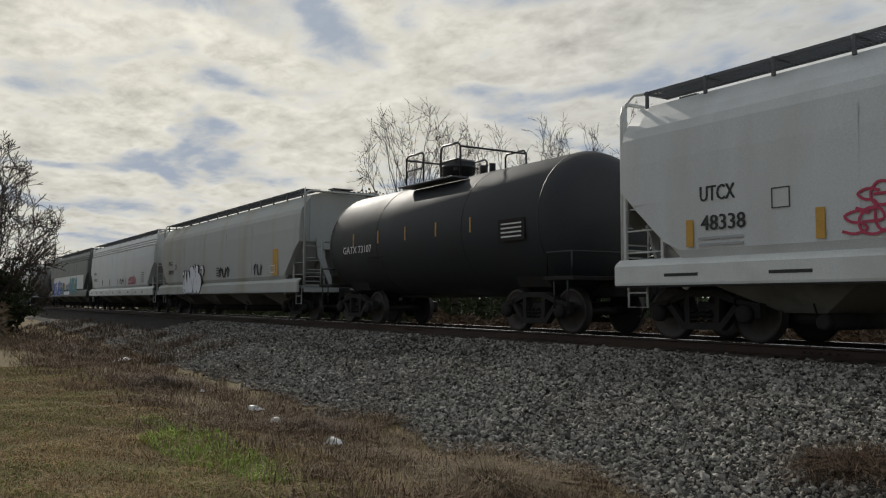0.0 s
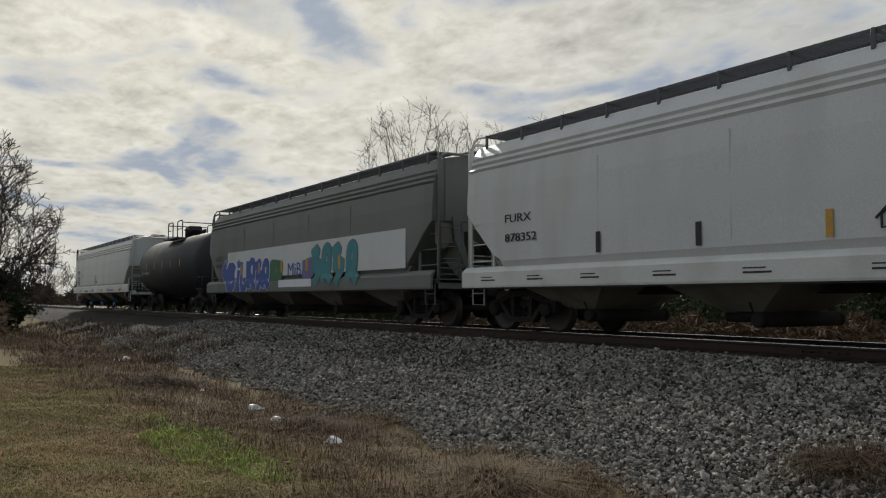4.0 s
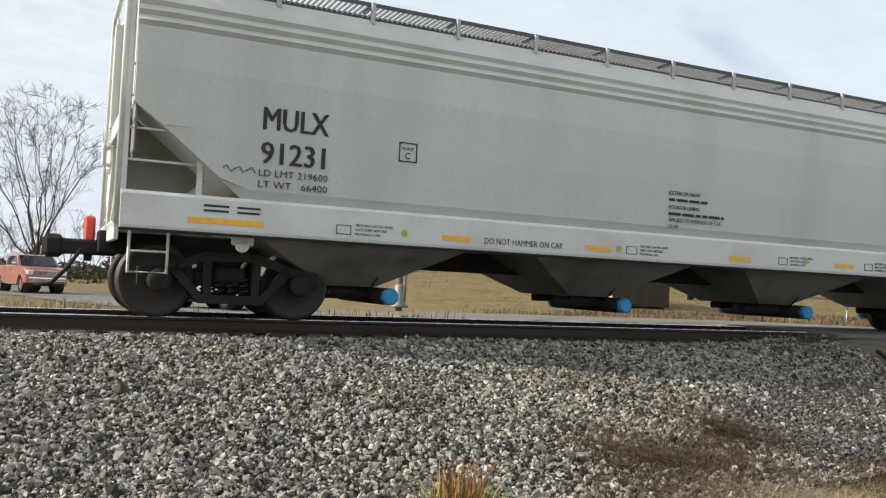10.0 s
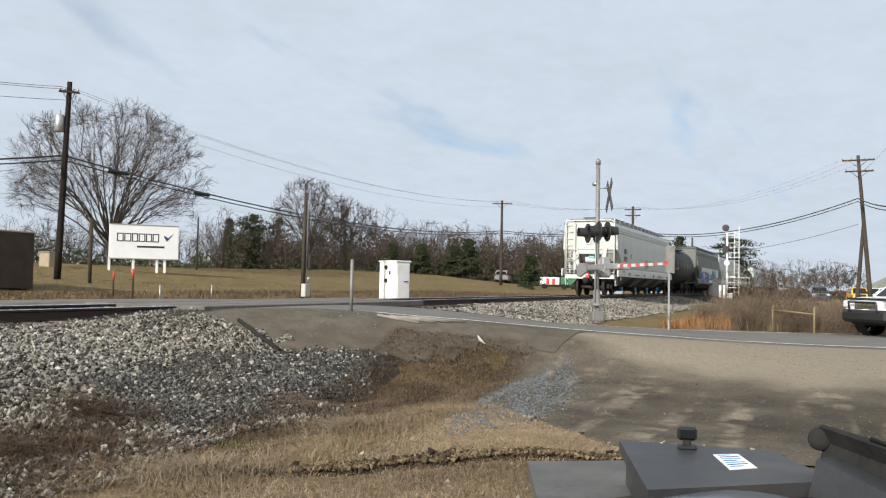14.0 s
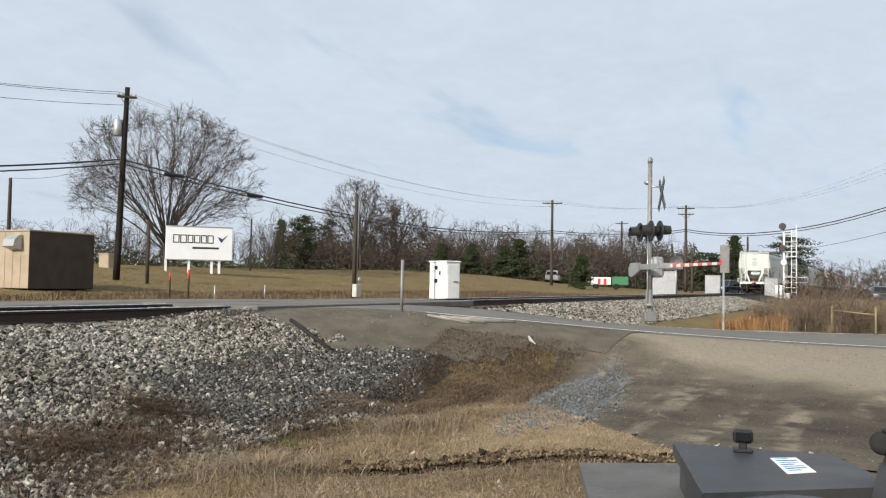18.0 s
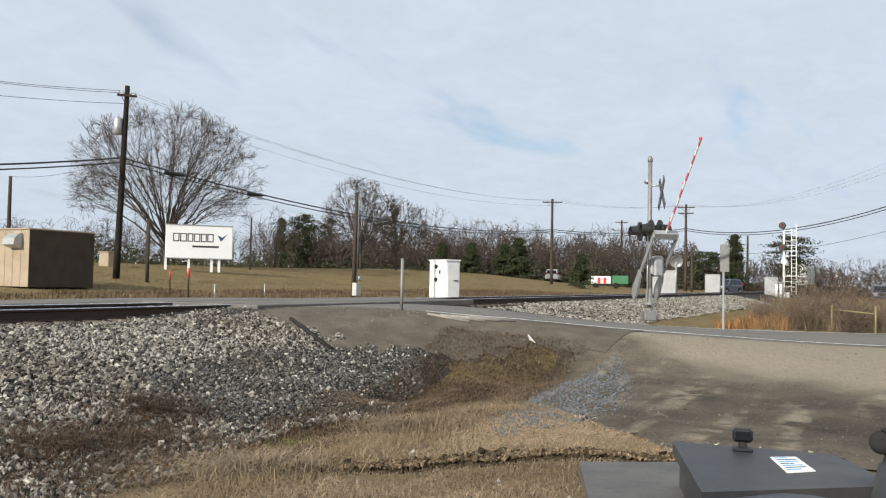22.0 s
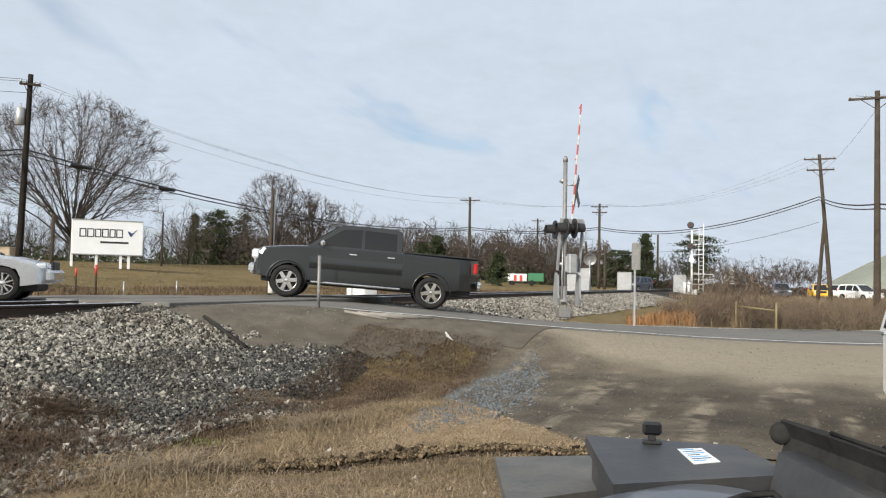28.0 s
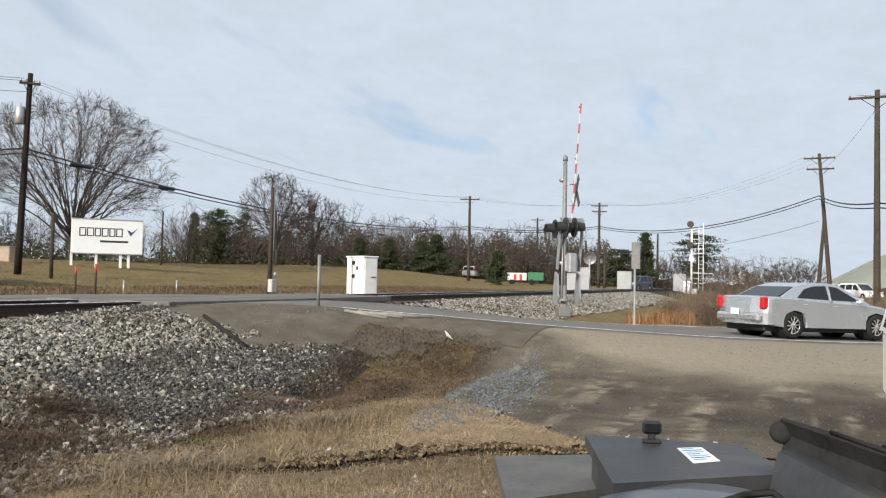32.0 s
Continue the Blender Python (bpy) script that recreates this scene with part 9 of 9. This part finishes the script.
# ---- grass, weeds, stones: stuff ----
def blades(name, label, xs, ys, material, size, seed, lean=0.35, width=0.012, category="grass", curl=0.3):
    """Many thin bent blades, one at each place; size: their heights."""
    rng = np.random.default_rng(seed)
    n = len(xs)
    z = height(xs, ys)
    h = size * rng.uniform(0.55, 1.3, n)
    a = rng.uniform(0, 2 * np.pi, n)
    k = rng.uniform(0.1, 1, n) * lean
    dx, dy = np.cos(a) * k * h, np.sin(a) * k * h
    b = a + np.pi / 2 + rng.uniform(-0.6, 0.6, n)
    wx, wy = np.cos(b) * width * rng.uniform(0.6, 1.4, n), np.sin(b) * width * rng.uniform(0.6, 1.4, n)
    lo = np.stack([xs, ys, z - 0.02], -1)
    mid = np.stack([xs + dx * 0.35, ys + dy * 0.35, z + h * 0.6], -1)
    top = np.stack([xs + dx * (1 + curl), ys + dy * (1 + curl), z + h * (1 - 0.25 * k)], -1)
    w = np.stack([wx, wy, 0 * wx], -1)
    V = np.stack([lo - w, lo + w, mid + w * 0.8, mid - w * 0.8, top + w * 0.15, top - w * 0.15], 1).reshape(-1, 3)
    o = np.arange(n)[:, None] * 6
    F = np.concatenate([o + np.array([[0, 1, 2, 3]]), o + np.array([[3, 2, 4, 5]])])
    me = fast_mesh(name, V, F)
    me.materials.append(material)
    return tagged(new(name, me), label, category, kind="stuff")


def scatter(seed, n, x0, x1, y0, y1, keep=None, clump=None):
    rng = np.random.default_rng(seed)
    if clump:
        m = max(1, n // clump[0])
        cx, cy = rng.uniform(x0, x1, m), rng.uniform(y0, y1, m)
        i = rng.integers(0, m, n)
        x, y = cx[i] + rng.normal(0, clump[1], n), cy[i] + rng.normal(0, clump[1], n)
    else:
        x, y = rng.uniform(x0, x1, n), rng.uniform(y0, y1, n)
    if keep is not None:
        k = keep(x, y)
        x, y = x[k], y[k]
    return x, y


def off_road(x, y):
    return road_at(x, y)[0] > ROAD_W + 0.5


def on_drive(x, y):
    return (x > 8.2 + 1.15 * (y - 2.0)) & (x > 8.2) & (y < 5.2 + 0.3 * (x - 13)) & (x < 24)


# ditch weeds along the toe of the stones, taller to the left
x, y = scatter(1, 26000, -40, -5.0, 2.6, 6.6, lambda x, y: y < 5.9 + 0.035 * np.clip(-x - 15, 0, 60) + 0.5 * rough_noise(x, y, 1.2), (45, 0.22))
blades("ditch_weeds", "tangled brown weeds in the ditch", x, y, surface("ditch_stems", (0.095, 0.066, 0.042), (0.175, 0.124, 0.080), 2, 0.95, bump=0, per_piece=0.4, island=True), 0.19, 11, 2.0, 0.005, "weeds")
x, y = scatter(2, 26000, -45, -4.0, 3.3, 6.4, lambda x, y: y < 5.7 + 0.03 * np.clip(-x - 15, 0, 60), (28, 0.28))
blades("dry_grass", "matted tan grass beside the ditch", x, y, M["drygrass"], 0.08, 12, 2.4, 0.005)
x, y = scatter(3, 210000, -23, -4.0, -0.6, 3.9)
blades("lawn", "short dry winter lawn", x, y, surface("lawn_straw", (0.155, 0.108, 0.05), (0.30, 0.215, 0.10), 1.1, 0.9, bump=0, per_piece=0.5, island=True), 0.04, 13, 2.4, 0.0035)
x, y = scatter(31, 90000, -24, -4.0, -0.6, 3.6, lambda x, y: rough_noise(x, y, 0.7) + 0.5 * rough_noise(x, y, 2.3) > -0.1)
blades("lawn", "olive winter grass in the lawn", x, y, surface("lawn_olive", (0.12, 0.14, 0.04), (0.19, 0.215, 0.062), 1.5, 0.9, bump=0, per_piece=0.4, island=True), 0.042, 31, 2.0, 0.0035)
x, y = scatter(4, 16000, -18, -6.2, 1.2, 3.2, lambda x, y: ((x + 9.6) / 1.9)**2 + ((y - 2.95) / 0.6)**2 < 1.1 + 0.5 * rough_noise(x, y, 2))
blades("green_grass", "patch of fresh green grass", x, y, surface("fresh_green", (0.19, 0.26, 0.05), (0.29, 0.37, 0.08), 2, 0.8, bump=0, per_piece=0.3, island=True), 0.085, 14, 1.2, 0.006)
x, y = scatter(5, 7000, -28, -8, -2.5, 1.8, lambda x, y: rough_noise(x, y, 0.9) > 0.12)
blades("green_grass", "thin green grass in the lawn", x, y, M["greengrass"], 0.045, 15, 1.3, 0.006)
x, y = scatter(6, 6000, -60, -24, 4.0, 8.4, None, (60, 0.4))
blades("ditch_weeds", "tall brown weeds along the railway", x, y, M["deadweed"], 0.3, 16, 1.6, 0.012, "weeds")
x, y = scatter(33, 12000, -13, -3.5, 4.4, 6.4, lambda x, y: y < 6.1 + 0.2 * rough_noise(x, y, 1.3), (30, 0.25))
blades("dry_grass", "thin tan grass at the foot of the stones", x, y, M["drygrass"], 0.09, 33, 2.0, 0.005)
# near the camera to the right
x, y = scatter(7, 120000, 3.0, 12.0, 1.2, 6.6, lambda x, y: off_road(x, y) & ~on_drive(x, y) & (np.abs(y - 4.32 + 1.94 * (x - 6.22)) > 0.22) & (y < 4.4 + 1.0 * smooth01((x - 5.5) / 2.5) + 1.0 * smooth01((x - 9) / 4)), (22, 0.2))
blades("dry_grass", "matted tan grass between ditch and drive", x, y, surface("verge_straw", (0.140, 0.105, 0.070), (0.29, 0.221, 0.148), 1.3, 0.9, bump=0, per_piece=0.6, island=True), 0.05, 17, 3.4, 0.0022)
x, y = scatter(8, 30000, 7.4, 10.5, 2.2, 4.0, lambda x, y: ~on_drive(x, y) & (np.abs(y - 4.32 + 1.94 * (x - 6.22)) > 0.3), (40, 0.25))
blades("straw_grass", "pale straw-coloured grass on the verge", x, y, surface("pale_straw", (0.27, 0.20, 0.118), (0.40, 0.305, 0.19), 2, 0.9, bump=0, per_piece=0.4, island=True), 0.04, 18, 3.2, 0.0026)
x, y = scatter(9, 30000, 9.3, 15.2, 4.6, 8.0, lambda x, y: (road_at(x, y)[0] > ROAD_W + 1.3) & (y < 7.0 + 0.12 * (x - 10.5)) & ~((x > 9) & (y < 4.6 + 0.12 * (x - 11))), (40, 0.25))
blades("dead_weeds", "rusty dead weeds on the road bank", x, y, surface("dead_stems", (0.095, 0.068, 0.046), (0.165, 0.118, 0.078), 2, 0.9, bump=0, per_piece=0.35, island=True), 0.08, 19, 2.6, 0.005)
x, y = scatter(10, 900, 2.2, 2.8, 4.7, 5.2, lambda x, y: np.hypot(x - 2.55, y - 4.9) < 0.16)
blades("rust_weed", "stiff orange-brown weed tuft", x, y, M["rustgrass"], 0.55, 20, 0.25, 0.008, "weeds")
for k, (cx, cy, r, n, mat, size, lab) in enumerate(((5.4, 6.7, 0.9, 5200, "deadweed", 0.11, "dark dead weeds on the stones"), (6.9, 7.2, 0.8, 4200, "deadweed", 0.10, "dark dead weeds on the stones"), (-4.6, 7.3, 0.5, 3600, "deadweed", 0.15, "dark dead bush on the stones"),
                                                 (7.3, 5.6, 0.3, 300, "greengrass", 0.07, "small green weed by the ditch"), (3.2, 6.2, 0.3, 350, "greengrass", 0.12, "small green weed on the stones"), (-1.2, 6.6, 0.4, 500, "greengrass", 0.10, "small green weed on the stones"),
                                                 (-6.4, 4.6, 0.4, 1500, "drygrass", 0.34, "tall tan grass tuft"), (5.9, 4.9, 0.5, 1300, "drygrass", 0.22, "tan grass tuft lying over"), (8.6, 5.1, 0.5, 1100, "drygrass", 0.2, "tan grass tuft lying over"), (6.2, 6.6, 0.7, 1800, "deadweed", 0.13, "dark dead weeds on the stones"),
                                                 (-10.5, 4.6, 0.6, 2200, "deadweed", 0.22, "brown weed tuft in the ditch"), (-17, 4.2, 0.7, 2400, "deadweed", 0.28, "brown weed tuft in the ditch"))):
    rng = np.random.default_rng(70 + k)
    a, q = rng.uniform(0, 6.28, n), np.abs(rng.normal(0, r * 0.6, n))
    blades("weed_tuft", lab, cx + np.cos(a) * q, cy + np.sin(a) * q, M[mat], size, 80 + k, 2.2, 0.004, "weeds")
# the ditch floor: straw lying over dark weeds
x, y = scatter(60, 26000, 3.6, 10.6, 4.3, 6.5, lambda x, y: off_road(x, y) & (y > 4.2 + 0.25 * rough_noise(x, y, 1.1)) & (y < 5.9 + 0.5 * rough_noise(x + 2, y, 1.0) - 0.5 * smooth01((6.5 - x) / 2)), (36, 0.2))
blades("ditch_straw", "pale straw lying in the ditch", x, y, surface("ditch_straw_stems", (0.15, 0.112, 0.066), (0.27, 0.205, 0.125), 2, 0.95, bump=0, per_piece=0.4, island=True), 0.10, 61, 3.4, 0.0026)
x, y = scatter(62, 16000, 4.0, 12.6, 4.6, 7.1, lambda x, y: off_road(x, y) & (y > 5.0 + 0.1 * (x - 6)) & (y < 6.2 + 0.3 * rough_noise(x, y, 1.2) + 0.1 * (x - 6)), (40, 0.16))
blades("ditch_weeds", "dark tangled weeds in the ditch bottom", x, y, M["deadweed"], 0.10, 63, 2.6, 0.005, "weeds")
# beyond the road and the track
x, y = scatter(12, 16000, 27.5, 60, -8, 9.6, lambda x, y: off_road(x, y) & (y < 9.4) & (np.degrees(np.arctan2(x, y)) > 82.5), (70, 0.7))
blades("dead_brush", "tall dead brown weeds beyond the road", x, y, M["greygrass"], 0.55, 22, 1.3, 0.007, "weeds")
x, y = scatter(13, 2600, 27.0, 34, 3.0, 7.0, lambda x, y: off_road(x, y) & (np.degrees(np.arctan2(x, y)) > 80.0) & (np.degrees(np.arctan2(x, y)) < 84.3), (60, 0.35))
blades("rust_grass", "orange broom sedge beside the ballast", x, y, M["rustgrass"], 0.5, 23, 0.8, 0.008, "weeds")
x, y = scatter(14, 14000, 14, 60, 17.0, 27, off_road, (30, 0.5))
blades("verge_weeds", "dry weeds along the far verge", x, y, M["deadweed"], 0.20, 24, 1.3, 0.008, "weeds")
x, y = scatter(15, 60000, 15, 90, 20, 60, off_road)
blades("field_grass", "short tan field grass", x, y, M["fieldgrass"], 0.05, 25, 1.6, 0.014)
x, y = scatter(16, 5000, -30, 8, 16.2, 24, off_road, (40, 0.5))
blades("verge_weeds", "dry weeds beyond the railway", x, y, M["drygrass"], 0.3, 26, 0.8, 0.012, "weeds")
x, y = scatter(17, 9000, 34, 110, -12, 9, lambda x, y: off_road(x, y) & (y < 9) & (np.degrees(np.arctan2(x, y)) > 82.0), (60, 1.0))
blades("dead_brush", "tall dead brown weeds beyond the road", x, y, M["greygrass"], 0.6, 27, 1.2, 0.014, "weeds")


def stones(name, label, xs, ys, size, seed, material, lift=0.0, cat="ballast"):
    """Angular stones: bent boxes, each turned its own way."""
    rng = np.random.default_rng(seed)
    n = len(xs)
    base = np.array([[1, 0.25, 0], [-1, -0.2, 0.1], [0.2, 1, 0], [-0.25, -1, 0.15], [0.1, 0.2, 1], [0, -0.2, -1]], float) * 1.12
    F0 = np.array([(0, 2, 4), (2, 1, 4), (1, 3, 4), (3, 0, 4), (2, 0, 5), (1, 2, 5), (3, 1, 5), (0, 3, 5)])
    v = base[None] * rng.uniform(0.6, 1.0, (n, 1, 3)) + rng.uniform(-0.28, 0.28, (n, 6, 3))
    q = rng.normal(size=(n, 4))
    q /= np.linalg.norm(q, axis=1)[:, None]
    w, x, y, z = q.T
    R = np.stack([1 - 2 * (y * y + z * z), 2 * (x * y - z * w), 2 * (x * z + y * w), 2 * (x * y + z * w), 1 - 2 * (x * x + z * z), 2 * (y * z - x * w),
                  2 * (x * z - y * w), 2 * (y * z + x * w), 1 - 2 * (x * x + y * y)], -1).reshape(n, 3, 3)
    s = size * rng.lognormal(0, 0.28, n)
    v = np.einsum("nij,nkj->nki", R, v) * (s * 0.5)[:, None, None]
    c = np.stack([xs, ys, height(xs, ys) + lift + s * rng.uniform(-0.05, 0.38, n)], -1)
    V = (v + c[:, None]).reshape(-1, 3)
    F = (np.arange(n)[:, None, None] * 6 + F0[None]).reshape(-1, 3)
    me = fast_mesh(name, V, F)
    me.materials.append(material)
    return tagged(new(name, me), label, cat, kind="stuff")


def bank(x, y):
    return (road_at(x, y)[0] > ROAD_W + 1.7 + 0.7 * smooth01((y - 6.2) / 0.8) * smooth01((10.2 - y) / 1.6) + 1.6 * edge_wobble(x, y)) & (y > 5.9 - 1.1 * smooth01((x - 1) / 2) * smooth01((7.0 - x) / 1.5) + 0.35 * rough_noise(x, y, 1.3) + 0.9 * smooth01((x - 9) / 4) + 0.035 * np.clip(-x - 15, 0, 60)) & (road_at(x, y)[0] > ROAD_W + 0.1)


def dark_fan(x, y):
    """Finer dark gravel washed down the bank beside the crossing."""
    return ((x - 10.3) / 3.0)**2 + ((y - 7.2) / 1.45)**2 + 0.35 * rough_noise(x, y, 1.9) < 1.0


x, y = scatter(30, 150000, -13, 14.5, 5.5, 10.9, lambda x, y: bank(x, y) & ~(dark_fan(x, y) & (np.random.default_rng(9).uniform(0, 1, len(x)) < 0.85)))
stones("ballast_stones", "grey crushed ballast stones on the bank", x, y, 0.050, 31, M["stone"], 0.02)
x, y = scatter(50, 34000, 6.5, 14, 5.6, 9.2, lambda x, y: dark_fan(x, y) & bank(x, y))
stones("fine_gravel", "finer dark gravel washed down the bank", x, y, 0.038, 51, M["darkstone"], 0.022)
x, y = scatter(32, 34000, -36, -13, 5.9, 10.9, bank)
stones("ballast_stones", "grey crushed ballast stones on the bank", x, y, 0.056, 33, M["stone"], 0.02)
x, y = scatter(34, 16000, -15, 14, 10.8, 13.6)
stones("ballast_stones", "grey ballast stones between the ties", x, y, 0.052, 35, M["stone"], 0.0)
x, y = scatter(36, 52000, 21, 70, 7.7, 11.2, off_road)
stones("ballast_stones", "grey ballast stones beyond the crossing", x, y, 0.062, 37, M["stone"], 0.02)
x, y = scatter(38, 500, 2.5, 13, 2.0, 6.5)
stones("loose_stones", "loose pale stones in the grass", x, y, 0.035, 39, M["stone"], 0.0, "stones")
x, y = scatter(40, 1500, 7.0, 11.0, 0.8, 3.6, lambda x, y: np.abs(x - 8.2 - 1.15 * np.clip(y - 2.0, 0, 9)) < 0.3 + 0.2 * rough_noise(x, y, 2))
stones("pale_stones", "pale broken stones at the drive's edge", x, y, 0.04, 41, surface("pale_rubble", (0.20, 0.185, 0.16), (0.36, 0.335, 0.29), 6, 0.9, bump=0.3, per_piece=0.4, island=True), 0.0, "stones")
# soil clods near black: the shade under the sod lip is in their colour
SOD_SHADE = surface("sod_soil_shade", (0.020, 0.015, 0.010), (0.060, 0.044, 0.028), 6, 0.95, bump=0.6, per_piece=0.5, island=True)
SOD_PALE = surface("sod_clod", (0.050, 0.038, 0.024), (0.17, 0.128, 0.08), 9, 0.95, bump=0.6, per_piece=0.6, island=True)
for seed, n, wide, shift, lift, size, mat, lab in ((42, 9000, 0.13, -0.03, 0.0, 0.05, SOD_SHADE, "dark crumbled soil under the sod edge"), (52, 6000, 0.10, 0.04, 0.035, 0.045, SOD_SHADE, "dark crumbled soil under the sod edge"), (54, 5200, 0.15, 0.02, 0.055, 0.034, SOD_PALE, "pale dry clods along the sod edge")):
    x, y = scatter(seed, n * 6, 4.4, 7.8, 1.7, 5.0, lambda x, y: np.abs(y - 4.32 - shift + 1.94 * (x - 6.22) + 0.10 * rough_noise(x, y, 2.6)) < wide * (1.3 + 0.8 * rough_noise(x, y, 3.4)))
    stones("turf_edge", lab, x[:n], y[:n], size, seed + 1, mat, lift, "earth")

x, y = scatter(44, 11000, 8.0, 15, 2.6, 6.0, lambda x, y: (np.abs(y - 3.95 - 0.12 * (x - 11)) < (0.72 - 0.05 * np.abs(x - 11.4)**2) * np.random.default_rng(4).uniform(0.55, 1.15, len(x))))
stones("gravel_spill", "spilled blue-grey gravel beside the drive", x, y, 0.034, 45, M["bluegravel"], 0.012, "gravel")
x, y = scatter(46, 9000, 8.4, 20, -4, 7.5, lambda x, y: on_drive(x, y) & off_road(x, y) & (rough_noise(x, y, 1.4) > -0.25))
stones("drive_pebbles", "small loose pebbles on the gravel drive", x, y, 0.015, 47, surface("drive_pebble", (0.08, 0.068, 0.052), (0.15, 0.128, 0.098), 3, 0.9, bump=0.2, per_piece=0.5, island=True), 0.018, "gravel")
x, y = scatter(48, 26000, 11.5, 20, 5.2, 11.6, lambda x, y: (road_at(x, y)[0] > ROAD_W - 0.15) & (road_at(x, y)[0] < ROAD_W + 2.7) & ~on_drive(x, y))
stones("shoulder_gravel", "fine brown gravel on the road shoulder", x, y, 0.026, 49, surface("shoulder_grit", (0.10, 0.088, 0.072), (0.19, 0.17, 0.14), 3, 0.92, bump=0.2, per_piece=0.35, island=True), 0.012, "gravel")

# ---- ties, each a piece of the track ----
tie_mesh = Mb().box((0, 0, -0.27), (0.23, 2.6, 0.18), 0.015).data("tie")
tie_mesh.materials.append(M["tie"])
plate_mesh = Mb().box((0, -0.7525, -0.182), (0.2, 0.34, 0.02), 0.004).box((0, 0.7525, -0.182), (0.2, 0.34, 0.02), 0.004).data("tie_plate")
plate_mesh.materials.append(M["railside"])
rng = random.Random(8)
for k in range(-104, 130):
    x = k * 0.495
    if 13.4 < x < 21.2:
        continue
    t = part("tie", tie_mesh, None, track, "", pose(x + rng.uniform(-0.02, 0.02), rng.uniform(-0.04, 0.04), rng.uniform(-0.012, 0.004), 0, 0, rng.uniform(-0.8, 0.8)))
    if -22 < x < 30:
        part("tie_plate", plate_mesh, None, t)


# ---- what moves ----
def gate_motion():
    rows = [(0.0, 0), (20.2, 0), (20.5, 6), (21.0, 19), (21.5, 31), (22.0, 43), (22.5, 53), (23.0, 62), (23.5, 68), (24.0, 73), (25.0, 78), (27.0, 79), (32.0, 79)]
    for arm in (gate_near, gate_far):
        walk(arm, [(t, pose(0, 0, 1.55, 0, -a, 0)) for t, a in rows])


def motions():
    train_motion()
    drive_motion(white_truck, white_wheels, DRIVE_WHITE, OUT_LANE, False, 0.395)
    drive_motion(grey_truck, grey_wheels, DRIVE_GREY, OUT_LANE, False, 0.405)
    drive_motion(silver_car, silver_wheels, DRIVE_SILVER, IN_LANE, True, 0.335)
    gate_motion()


motions()
